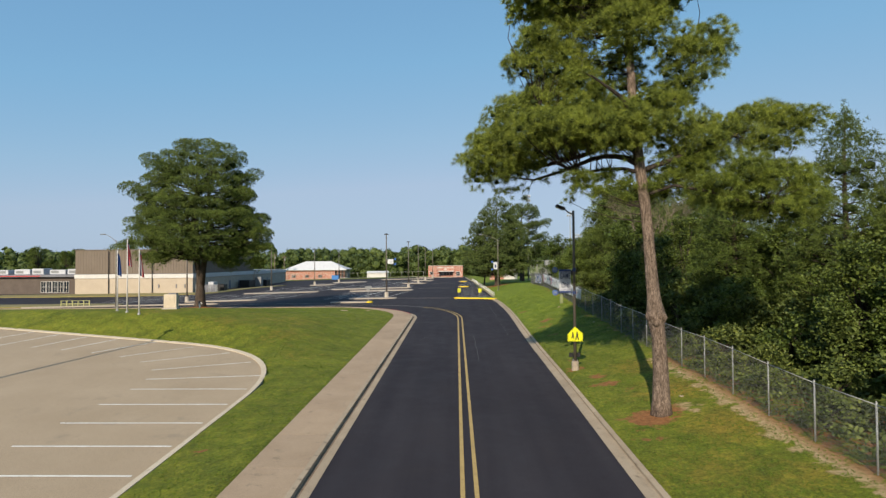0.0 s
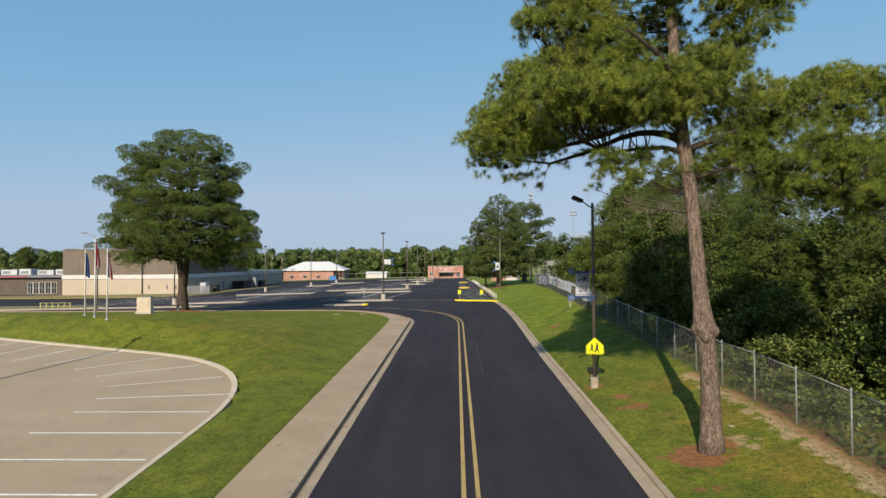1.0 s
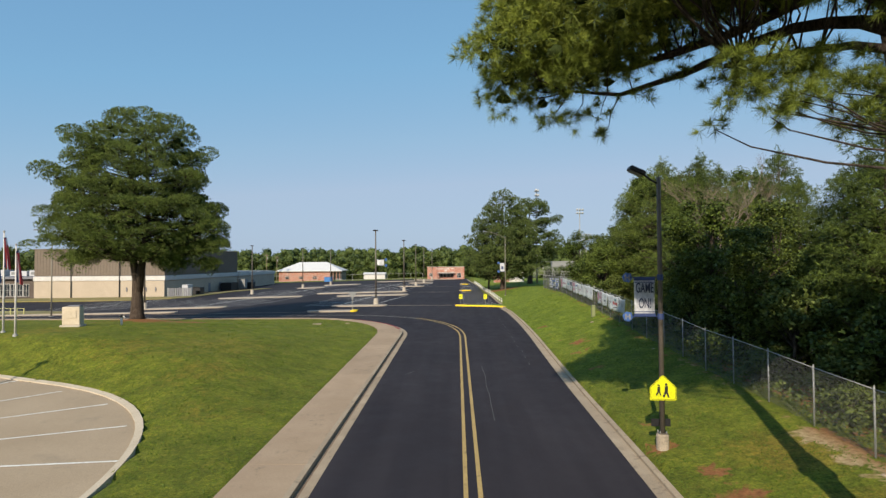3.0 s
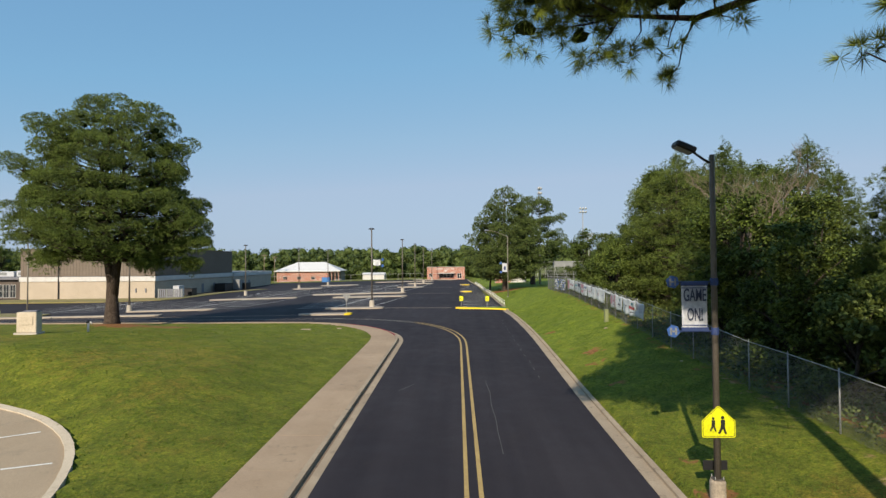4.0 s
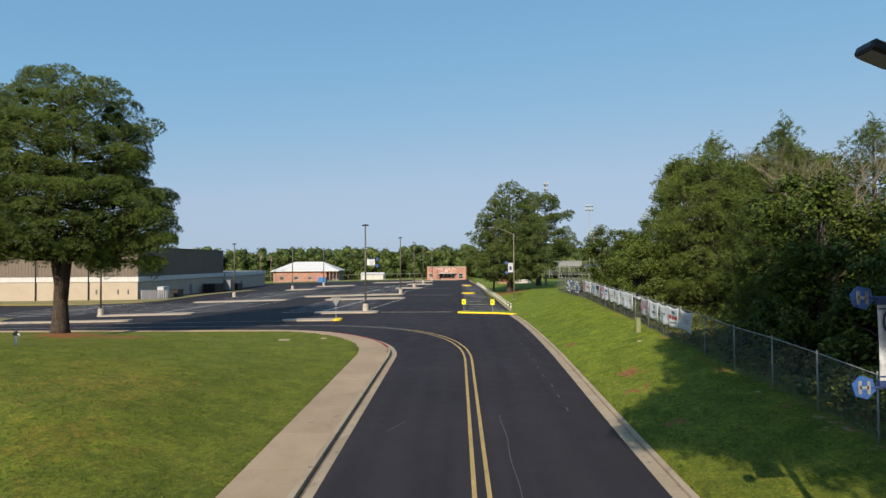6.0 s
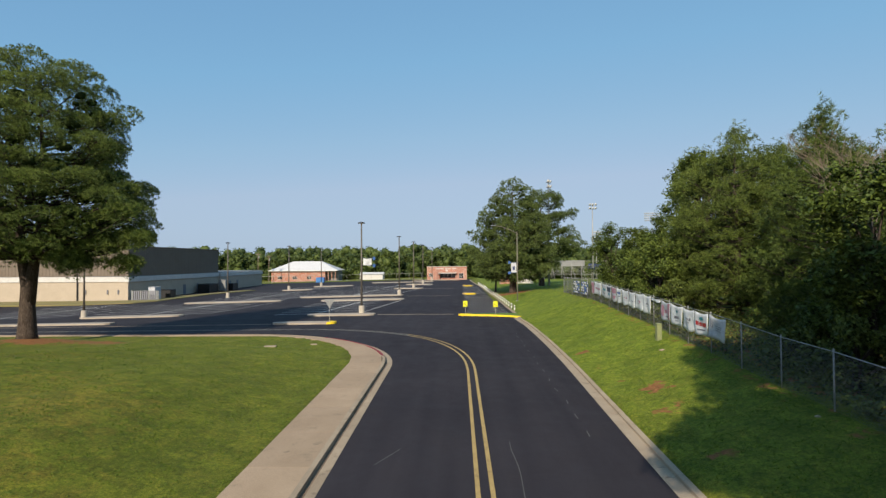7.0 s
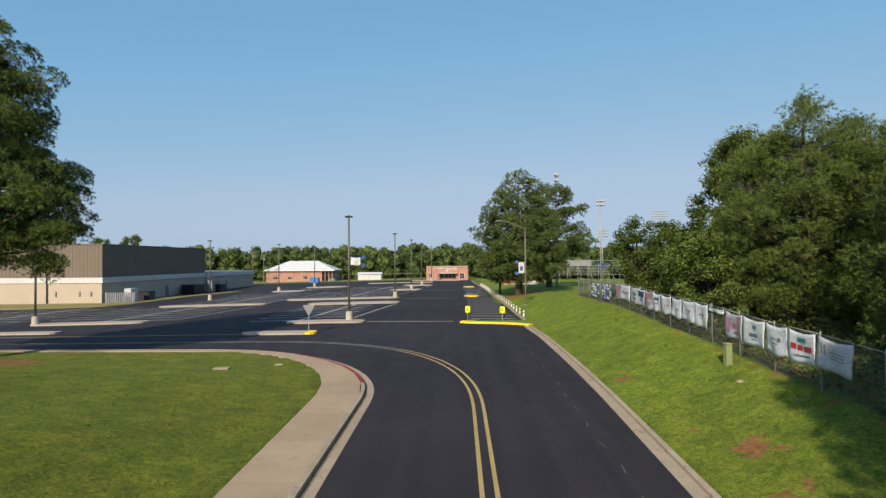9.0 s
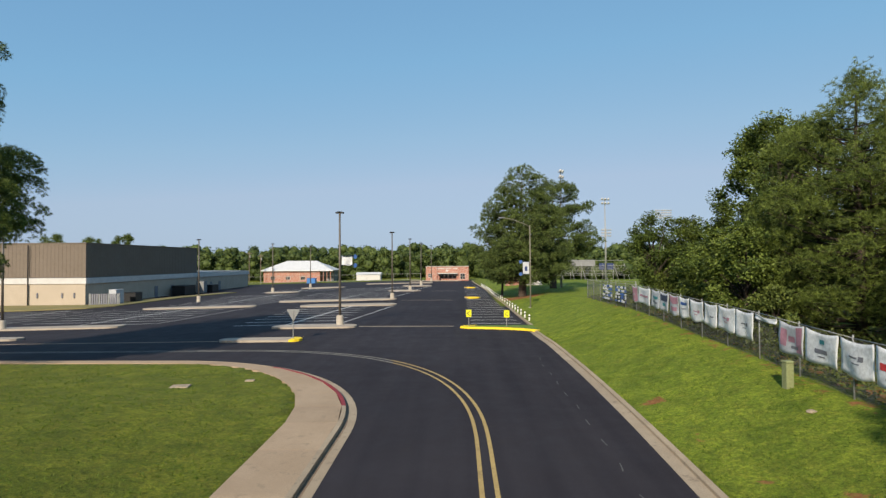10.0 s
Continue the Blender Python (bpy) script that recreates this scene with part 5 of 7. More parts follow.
M_STONE = surface("pale_monument_stone", (0.45, 0.378, 0.279), (0.522, 0.45, 0.342), 1.5, 20.0, 0.9)


def lettering(body, size, depth=0.004, weight=0.0):
    """Letters as a flat mesh, centred, reading in the x-z plane towards -y."""
    cu = bpy.data.curves.new("lettering", "FONT")
    cu.body, cu.size, cu.align_x, cu.align_y, cu.extrude = body, size, "CENTER", "CENTER", depth
    cu.offset = weight
    cu.space_line = 1.05
    ob = bpy.data.objects.new("lettering", cu)
    me = bpy.data.meshes.new_from_object(ob)
    me.transform(pose(0, 0, 0, 90, 0, 0))
    bpy.data.objects.remove(ob)
    bpy.data.curves.remove(cu)
    return me


def ring(g, r, z, n=12):
    return [(r * math.cos(2 * math.pi * i / n), r * math.sin(2 * math.pi * i / n), z) for i in range(n)]


def lathe(rows, n=16):
    g = Geo()
    g.tube([(0, 0, z) for r, z in rows], [r for r, z in rows], n, True)
    return g


def build_fence():
    th = thing("chain_link_fence", "tall galvanised chain-link fence along the top of the bank", "fence", pose(0, 0, 0))
    H = 1.78
    ys = [17.25 - 2.53 * k for k in range(9, 0, -1)] + [17.25 + 2.53 * k for k in range(10)] + [42.55 + 2.78 * k for k in range(19)]
    pts = [(fence_x(y), y) for y in ys] + [(fence_x(93.3) + 2.6 * k, 93.4 + 0.4 * k) for k in range(1, 8)]
    post = Geo().tube([(0, 0, -0.4), (0, 0, H + 0.06)], [0.026, 0.026], 8)
    post.tube([(0, 0, H + 0.06), (0, 0, H + 0.10)], [0.033, 0.010], 8)
    pm = post.mesh("post", M_GALV, True)
    zs = [ground_z(x, y) for x, y in pts]
    for (x, y), z in zip(pts, zs):
        part("post", pm, None, th, m=pose(x, y, z))
    rng = random.Random(4)
    for i in range(len(pts) - 1):
        (x0, y0), (x1, y1) = pts[i], pts[i + 1]
        a, b = Vector((x0 - 0.045, y0, zs[i])), Vector((x1 - 0.045, y1, zs[i + 1]))
        up = Vector((0, 0, H))
        part("top_rail", Geo().tube([a + up + Vector((0.045, 0, 0)), b + up + Vector((0.045, 0, 0))], 0.017, 6), M_GALV, th, smooth=True)
        g = Geo()
        L = (b - a).length
        n = int(L / 0.075)
        w = H / L * 0.98
        r = 0.0019
        for k in range(-int(n * w) - 1, n + 1):
            for s in (1, -1):
                u0, u1 = k / n, k / n + w
                v0, v1 = 0.0, 1.0
                if u0 < 0:
                    v0 = -u0 / w
                    u0 = 0.0
                if u1 > 1:
                    v1 = 1 - (u1 - 1) / w
                    u1 = 1.0
                if v1 - v0 < 0.01:
                    continue
                if s < 0:
                    u0, u1 = 1 - u0, 1 - u1
                p = a.lerp(b, u0) + up * (0.02 + 0.97 * v0)
                q = a.lerp(b, u1) + up * (0.02 + 0.97 * v1)
                d = (q - p).normalized()
                e1 = d.orthogonal().normalized() * r
                e2 = d.cross(e1).normalized() * r
                vs = [p + e1, p - e1 * 0.5 + e2 * 0.87, p - e1 * 0.5 - e2 * 0.87, q + e1, q - e1 * 0.5 + e2 * 0.87, q - e1 * 0.5 - e2 * 0.87]
                g.add(vs, [(0, 1, 4, 3), (1, 2, 5, 4), (2, 0, 3, 5)])
        part("wire_mesh", g, M_WIRE, th)


def cloth(w, h, seed, nx=14, nz=8, amp=0.035, sag=0.09):
    """A hung sheet in the y-z plane, tied at its upper corners, with folds."""
    rng = random.Random(seed)
    ph = rng.uniform(0, 6)
    g = Geo()
    vs = []
    for j in range(nz + 1):
        for i in range(nx + 1):
            u, v = i / nx, j / nz
            dip = sag * (4 * u * (1 - u)) * (1 - 0.4 * v)
            fold = amp * (math.sin(ph + 7 * u + 3 * v) * (0.3 + 0.7 * v) + 0.6 * noise.noise((u * 3 + seed, v * 3, seed)))
            vs.append((fold, (u - 0.5) * w, -v * h * (1 + 0.04 * math.sin(5 * u + ph)) - dip))
    n = nx + 1
    g.add(vs, [(j * n + i, j * n + i + 1, (j + 1) * n + i + 1, (j + 1) * n + i) for j in range(nz) for i in range(nx)])
    return g


def banner(y0, y1, h, mat, prints, seed, drop=0.0, name="fence_banner", label=""):
    """A vinyl banner tied to the top rail, with blocks of print."""
    ym, w = (y0 + y1) / 2, (y1 - y0) * 0.97
    x = fence_x(ym) - 0.085
    ang = math.degrees(math.atan2(fence_x(y0) - fence_x(y1), y1 - y0))
    zt = (ground_z(fence_x(y0), y0) + ground_z(fence_x(y1), y1)) / 2 + 1.76 - drop
    slope = math.degrees(math.atan2(ground_z(fence_x(y1), y1) - ground_z(fence_x(y0), y0), y1 - y0))
    th = thing(name, label or "sagging white vinyl banner tied to the chain-link fence", "banner", pose(x, ym, zt, slope, 0, ang), "fence banners")
    g = cloth(w, h, seed)
    ob = part("sheet", g, mat, th, smooth=True)
    so = ob.modifiers.new("thick", "SOLIDIFY")
    so.thickness = 0.006
    for u0, u1, v0, v1, m in prints:
        sub = Geo()
        n = 15
        nx, nz = 14, 8
        vs = []
        for j in range(4):
            for i in range(5):
                u, v = u0 + (u1 - u0) * i / 4, v0 + (v1 - v0) * j / 3
                fi, fj = min(nx - 1e-6, u * nx), min(nz - 1e-6, v * nz)
                a, b = int(fi), int(fj)
                p = [Vector(g.v[(b + dj) * n + a + di]) for dj in (0, 1) for di in (0, 1)]
                q = p[0].lerp(p[1], fi - a).lerp(p[2].lerp(p[3], fi - a), fj - b)
                vs.append((q.x - 0.009, q.y, q.z))
        sub.add(vs, [(j * 5 + i, j * 5 + i + 1, (j + 1) * 5 + i + 1, (j + 1) * 5 + i) for j in range(3) for i in range(4)])
        part("print", sub, m, th)
    for u in (-0.5, 0.5):
        part("tie", Geo().tube([(-0.01, u * w, -0.02), (0.05, u * w * 1.02, 0.03), (0.09, u * w * 1.02, 0.0)], 0.006, 5), M_BLACK, th)


def build_banners():
    # seen from the road the near end of each banner is at smaller y, which is the right-hand side
    line = lambda m, v, u0=0.3, u1=0.72, k=0.05: [(u0, u1, v, v + k, m)]
    script = lambda m, v: [(0.30, 0.44, v, v + 0.14, m), (0.47, 0.70, v + 0.03, v + 0.08, m), (0.40, 0.62, v + 0.20, v + 0.23, m)]
    rows = [(49.2, 50.9, 1.0, M_VINYL, [(0.78, 0.82, 0.18, 0.52, M_GREYP), (0.86, 0.90, 0.16, 0.5, M_GREYP), (0.2, 0.66, 0.36, 0.39, M_GREYP), (0.2, 0.6, 0.46, 0.49, M_GREYP), (0.2, 0.62, 0.56, 0.59, M_GREYP)]),
            (51.0, 52.6, 1.06, M_VINYLW, [(0.12, 0.44, 0.42, 0.60, M_RED), (0.48, 0.66, 0.40, 0.58, M_RED), (0.70, 0.90, 0.38, 0.56, M_RED), (0.35, 0.66, 0.16, 0.30, M_TEAL), (0.2, 0.75, 0.72, 0.78, M_GREYP)]),
            (52.65, 54.15, 1.05, M_VINYLW, script(M_GREYP, 0.36)), (54.2, 55.95, 1.05, M_VINYLW, [(0.32, 0.7, 0.52, 0.66, M_GREYP), (0.4, 0.56, 0.2, 0.34, M_TEAL), (0.4, 0.6, 0.74, 0.78, M_GREYP)]),
            (56.0, 57.6, 1.08, M_VINYLG, [(0.06, 0.3, 0.05, 0.9, M_PINK), (0.36, 0.62, 0.38, 0.58, M_PINK), (0.68, 0.92, 0.2, 0.75, M_PINK), (0.2, 0.5, 0.7, 0.8, M_GREYP)]),
            (59.5, 61.05, 1.12, M_VINYLW, script(M_GREYP, 0.4)), (61.1, 62.8, 1.05, M_VINYLW, script(M_PINK, 0.38)), (62.9, 64.3, 1.05, M_VINYLW, line(M_GREYP, 0.5, 0.2, 0.5)), (64.4, 66.1, 1.02, M_VINYLW, script(M_PINK, 0.42)), (66.2, 67.6, 1.05, M_VINYLW, line(M_BLUE, 0.2, 0.2, 0.8, 0.14) + line(M_GREYP, 0.5, 0.3, 0.7)),
            (67.7, 69.15, 1.1, M_VINYLG, [(0.05, 0.95, 0.05, 0.4, M_PINK), (0.2, 0.8, 0.55, 0.75, M_PINK)]), (69.25, 70.75, 1.1, M_VINYLG, [(0.1, 0.9, 0.1, 0.45, M_INK), (0.3, 0.7, 0.55, 0.72, M_TEAL)]), (70.85, 72.4, 1.08, M_VINYLG, line(M_TEAL, 0.3, 0.2, 0.8, 0.16) + line(M_GREYP, 0.6, 0.2, 0.8, 0.12)),
            (72.6, 75.2, 1.08, M_VINYLW, [(0.15, 0.5, 0.42, 0.56, M_PINK), (0.54, 0.85, 0.42, 0.56, M_PINK)]), (75.3, 76.6, 1.1, M_VINYLG, [(0.06, 0.94, 0.06, 0.92, M_PINK)])]
    for i, (a, b, h, m, pr) in enumerate(rows):
        lab = "sagging white vinyl banner with faded print on the chain-link fence" if m is not M_VINYLG else "sagging grey vinyl banner with dark faded print on the fence"
        banner(a, b, h, m, pr, 60 + i, label=lab)
    banner(57.75, 59.4, 0.20, M_VINYLW, [], 91, label="rolled-up white vinyl banner hanging from the fence rail")
    # blue and white cups pushed through the mesh
    for a, b in ((78.2, 81.4), (82.4, 85.6)):
        ym = (a + b) / 2
        th = thing("cup_sign", "blue and white cup lettering pushed into the fence mesh", "fence sign", pose(fence_x(ym) - 0.09, ym, ground_z(fence_x(ym), ym) + 0.35))
        rng = random.Random(int(a))
        for k in range(7):
            for j in range(5):
                part("cup", Geo().box(-0.03, 0.03, (k - 3) * 0.42 - 0.15, (k - 3) * 0.42 + rng.uniform(0.02, 0.17), j * 0.26, j * 0.26 + rng.uniform(0.12, 0.24), None, 0.015), rng.choice((M_BLUE, M_VINYL, M_NAVY, M_VINYL)), th)


def street_lamp():
    """The tall lamp by the drive with its banner and the school crossing sign."""
    x, y = 6.28, 30.0
    z0 = ground_z(x, y)
    th = thing("street_lamp", "tall bronze steel street lamp with a boxy angled head", "street lamp", pose(x, y, z0))
    top = 8.14 - z0
    part("base", lathe([(0.19, -0.3), (0.19, 0.42), (0.165, 0.48)], 18), M_OLDCONC, th, "stained cast concrete base")
    part("base_plate", Geo().box(-0.13, 0.13, -0.13, 0.13, 0.48, 0.51, None, 0.006), M_BRONZE, th)
    for sx in (-0.1, 0.1):
        for sy in (-0.1, 0.1):
            part("bolt", Geo().tube([(sx, sy, 0.5), (sx, sy, 0.57)], 0.014, 6), M_GALV, th)
    part("pole", lathe([(0.085, 0.5), (0.062, top), (0.055, top + 0.02)], 14), M_BRONZE, th, smooth=True)
    part("arm", Geo().tube([(0, 0, top - 0.2), (-0.2, 0, top - 0.1), (-0.48, -0.02, top + 0.10)], [0.035, 0.032, 0.03], 8), M_DARK, th, smooth=True)
    head = part("lamp_head", Geo().box(-0.27, 0.25, -0.19, 0.19, -0.07, 0.09, None, 0.035), M_DARK, th, "black shoebox lamp head", m=pose(-0.69, -0.03, top + 0.19, 0, 24, 0))
    part("lens", Geo().box(-0.22, 0.18, -0.15, 0.15, -0.085, -0.068, None, 0.005), M_GREYB, head)
    bn = thing("pole_banner", "white banner lettered GAME ON! between two blue bracket arms", "banner", pose(x, y - 0.0, 0))
    sheet = part("sheet", cloth(0.1, 0.1, 3), M_VINYL, bn)
    g = Geo()
    n = 9
    zt, zb = 4.98, 3.80
    vs = []
    for j in range(13):
        for i in range(n):
            u, v = i / (n - 1), j / 12
            vs.append((-0.17 - 0.64 * u, 0.02 * math.sin(3.2 * u + 2.0 * v), zt + (zb - zt) * v))
    g.add(vs, [(j * n + i, j * n + i + 1, (j + 1) * n + i + 1, (j + 1) * n + i) for j in range(12) for i in range(n - 1)])
    sheet.data = g.mesh("sheet", M_VINYL, True)
    sheet.modifiers.new("thick", "SOLIDIFY").thickness = 0.006
    for zz in (zt - 0.03, zb + 0.03):
        part("border", Geo().box(-0.82, -0.16, -0.03, 0.03, zz - 0.045, zz + 0.045, None, 0.004), M_NAVY, bn, "navy blue hem")
    for zz in (zt - 0.13, zb + 0.13):
        part("border", Geo().box(-0.81, -0.17, -0.026, -0.021, zz - 0.01, zz + 0.01), M_NAVY, bn)
    for body, zz in (("GAME", 4.66), ("ON!", 4.18)):
        me = lettering(body, 0.30, 0.004, 0.003)
        me.transform(Matrix.Diagonal((0.70, 1, 1.45, 1)))
        me.materials.append(M_INK)
        part("lettering", me, None, bn, "dark navy block letters", m=pose(-0.49, -0.032, zz))
    for zz in (zt + 0.02, zb - 0.02):
        part("bracket_arm", Geo().tube([(0, 0, zz), (-0.98, 0, zz)], 0.018, 8), M_NAVY, bn)
        part("pole_clamp", lathe([(0.095, zz - 0.09), (0.095, zz + 0.09)], 14), M_NAVY, bn)
        disc = part("disc", Geo().tube([(0, -0.012, 0), (0, 0.012, 0)], 0.165, 6), M_BLUE, bn, "round blue emblem plate", m=pose(-1.02, 0, zz))
        for bx in (-0.06, 0.06):
            part("emblem", Geo().box(bx - 0.022, bx + 0.022, -0.02, -0.013, -0.09, 0.09), M_GREYB, disc)
        part("emblem", Geo().box(-0.06, 0.06, -0.02, -0.014, -0.02, 0.02), M_GREYB, disc)
    sg = thing("school_crossing_sign", "bright yellow pentagon school crossing sign with dark symbols", "traffic sign", pose(x, y - 0.10, 1.58))
    w, h = 0.405, 0.385
    penta = [(-w, -h + 0.02), (-w + 0.03, -h), (w - 0.03, -h), (w, -h + 0.02), (w, 0.02), (0.03, h - 0.01), (-0.03, h - 0.01), (-w, 0.02)]
    flat = Geo().prism([(px, pz) for px, pz in penta], -0.004, 0.004)
    me = flat.mesh("plate", M_SIGNYEL)
    me.transform(pose(0, 0, 0, 90, 0, 0))
    part("plate", me, None, sg)
    rim = [(px * 0.93, pz * 0.92) for px, pz in penta]
    rg = Geo()
    for a, b in zip(rim, rim[1:] + rim[:1]):
        rg.tube([(a[0], -0.006, a[1]), (b[0], -0.006, b[1])], 0.006, 4)
    part("border", rg, M_BLACK, sg, "thin black border")
    for cx, s in ((-0.13, 0.8), (0.10, 1.0)):
        part("symbol", Geo().tube([(cx, -0.0075, 0.10 * s), (cx, -0.0055, 0.10 * s)], 0.042 * s, 12), M_BLACK, sg)
        part("symbol", Geo().add([(cx - 0.05 * s, -0.007, 0.05 * s), (cx + 0.06 * s, -0.007, 0.05 * s), (cx + 0.05 * s, -0.007, -0.14 * s), (cx + 0.10 * s, -0.007, -0.30 * s), (cx + 0.05 * s, -0.007, -0.30 * s), (cx, -0.007, -0.17 * s), (cx - 0.07 * s, -0.007, -0.30 * s), (cx - 0.12 * s, -0.007, -0.28 * s), (cx - 0.05 * s, -0.007, -0.12 * s)], [tuple(range(8, -1, -1))]), M_BLACK, sg)
    part("fixing_band", Geo().box(-0.09, 0.09, 0.008, 0.03, -0.12, -0.08), M_GALV, sg)
    part("fixing_band", Geo().box(-0.09, 0.09, 0.008, 0.03, 0.12, 0.16), M_GALV, sg)
    sp = thing("small_sign", "small dark sign plate low on the lamp pole", "sign", pose(x, y + 0.12, 0.45))
    part("plate", Geo().box(-0.3, 0.3, -0.006, 0.006, -0.12, 0.12, None, 0.004), M_DARK, sp)


def lot_lamp_master():
    th = thing("car_park_lamp", "tall dark steel car park lamp on a concrete plinth", "street lamp", on_lot(-10.6, 84.3, 0.12), "car park lamps")
    part("plinth", lathe([(0.33, -0.3), (0.30, 0.72), (0.26, 0.80)], 18), M_CONC, th, "round concrete plinth")
    part("pole", lathe([(0.115, 0.8), (0.075, 9.5)], 12), M_BRONZE, th, smooth=True)
    part("collar", lathe([(0.15, 0.8), (0.15, 0.86)], 12), M_BRONZE, th)
    part("bracket", Geo().tube([(-0.22, 0, 9.52), (0.22, 0, 9.52)], 0.04, 8), M_DARK, th)
    for s in (-1, 1):
        head = part("lamp_head", Geo().box(-0.19, 0.19, -0.18, 0.18, -0.06, 0.07, None, 0.045), M_DARK, th, m=pose(s * 0.17, 0, 9.57, 0, s * 14, 0))
        part("lens", Geo().box(-0.14, 0.14, -0.13, 0.13, -0.072, -0.058), M_GREYB, head)
    return th


def build_lot_lamps():
    src = lot_lamp_master()
    for x, y in ((-10.1, 117.3), (-9.7, 142.0), (-9.2, 165.0), (-42.6, 87.3), (-41.0, 122.8), (-37.6, 147.2), (-35.2, 166.5), (-8.0, 188.0)):
        copy_thing(src, on_lot(x, y, 0.12))
    bn = thing("pole_banner", "white pole banner blown half round, with a blue emblem plate", "banner", on_lot(-10.6, 84.3))
    part("sheet", cloth(0.9, 0.75, 5).mesh("sheet", M_VINYLW, True), None, bn, m=pose(0.62, 0, 5.95, 0, 0, -68))
    for zz in (5.2, 5.95):
        part("bracket_arm", Geo().tube([(0, 0, zz), (1.25, 0.1, zz)], 0.02, 6), M_NAVY, bn)
        part("disc", Geo().tube([(1.3, 0.09, zz - 0.05), (1.32, 0.13, zz - 0.05)], 0.19, 18), M_BLUE, bn, "round blue emblem plate")
    copy_thing(src, pose(-24.9, 24.9, park_z(0, 24.9) + 0.05, 0, 0, 20))


def cobra_lamp(x, y, z, h, arm, with_banner=False, label="galvanised street lamp with a long upswept arm"):
    th = thing("street_lamp", label, "street lamp", pose(x, y, z))
    part("pole", lathe([(0.085, -0.3), (0.05, h - 0.8)], 12), M_WEATHER, th, smooth=True)
    part("arm", Geo().tube([(0, 0, h - 0.95), (arm * 0.35, 0, h - 0.5), (arm * 0.75, 0, h - 0.1), (arm, 0, h)], [0.04, 0.036, 0.032, 0.03], 8), M_WEATHER, th, smooth=True)
    part("lamp_head", Geo().box(-0.35, 0.35, -0.14, 0.14, -0.06, 0.07, None, 0.05), M_GREYB, th, m=pose(arm * 1.12, 0, h + 0.02))
    part("base_plate", Geo().box(-0.2, 0.2, -0.2, 0.2, -0.1, 0.03), M_GALV, th)
    if with_banner:
        bn = thing("pole_banner", "small white pole banner between two blue emblem plates", "banner", pose(x, y, z))
        part("sheet", Geo().box(-0.78, -0.12, -0.006, 0.006, 3.6, 4.85, None, 0.003), M_VINYL, bn)
        part("print", Geo().box(-0.6, -0.3, -0.012, -0.008, 3.9, 4.4), M_NAVY, bn)
        for zz in (3.58, 4.88):
            part("bracket_arm", Geo().tube([(0, 0, zz), (-0.9, 0, zz)], 0.02, 6), M_NAVY, bn)
            part("disc", Geo().tube([(-1.0, -0.012, zz), (-1.0, 0.012, zz)], 0.19, 18), M_BLUE, bn)


def chevron_sign(x, y):
    th = thing("chevron_sign", "yellow road sign with a black chevron on a post", "traffic sign", pose(x, y, 0.12), "chevron signs")
    part("post", Geo().tube([(0, 0.03, -0.3), (0, 0.03, 1.2)], 0.028, 6), M_GALV, th)
    part("plate", Geo().box(-0.22, 0.22, -0.006, 0.006, 0.77, 1.35, None, 0.004), M_SIGNYEL, th)
    g = Geo()
    for s in (1, -1):
        a = [(0.10, 1.06 + s * 0.20), (0.17, 1.06 + s * 0.20), (-0.08, 1.06), (-0.17, 1.06)]
        g.add([(px, -0.009, pz) for px, pz in a], [(0, 1, 2, 3) if s < 0 else (3, 2, 1, 0)])
    part("chevron", g, M_BLACK, th)


def yield_sign(x, y):
    th = thing("yield_sign", "triangular road sign seen from its bare metal back", "traffic sign", on_lot(x, y, 0.14))
    part("post", Geo().tube([(0, -0.03, -0.3), (0, -0.03, 1.95)], 0.03, 8), M_GALV, th)
    tri = Geo().prism([(-0.46, 0.40), (-0.43, 0.44), (0.43, 0.44), (0.46, 0.40), (0.03, -0.38), (-0.03, -0.38)][::-1], -0.004, 0.004)
    me = tri.mesh("plate", M_GREYB)
    me.transform(pose(0, 0, 1.6, 90, 0, 0))
    part("plate", me, None, th)


def bollards():
    g = Geo().tube([(0, 0, -0.3), (0, 0, 0.52), (0, 0, 0.56)], [0.075, 0.075, 0.04], 10)
    me = g.mesh("post", M_WHITE, True)
    band = Geo().tube([(0, 0, 0.30), (0, 0, 0.42)], 0.078, 10).mesh("band", M_BLACK, True)
    for i in range(26):
        y = 86.6 + 2.75 * i
        th = thing("bollard", "white painted steel bollard with a dark band by the kerb", "bollard", pose(lot_edge_r(y) + 0.32, y, ground_z(lot_edge_r(y) + 0.4, y)), "bollards along the car park")
        part("post", me, None, th)
        part("band", band, None, th)


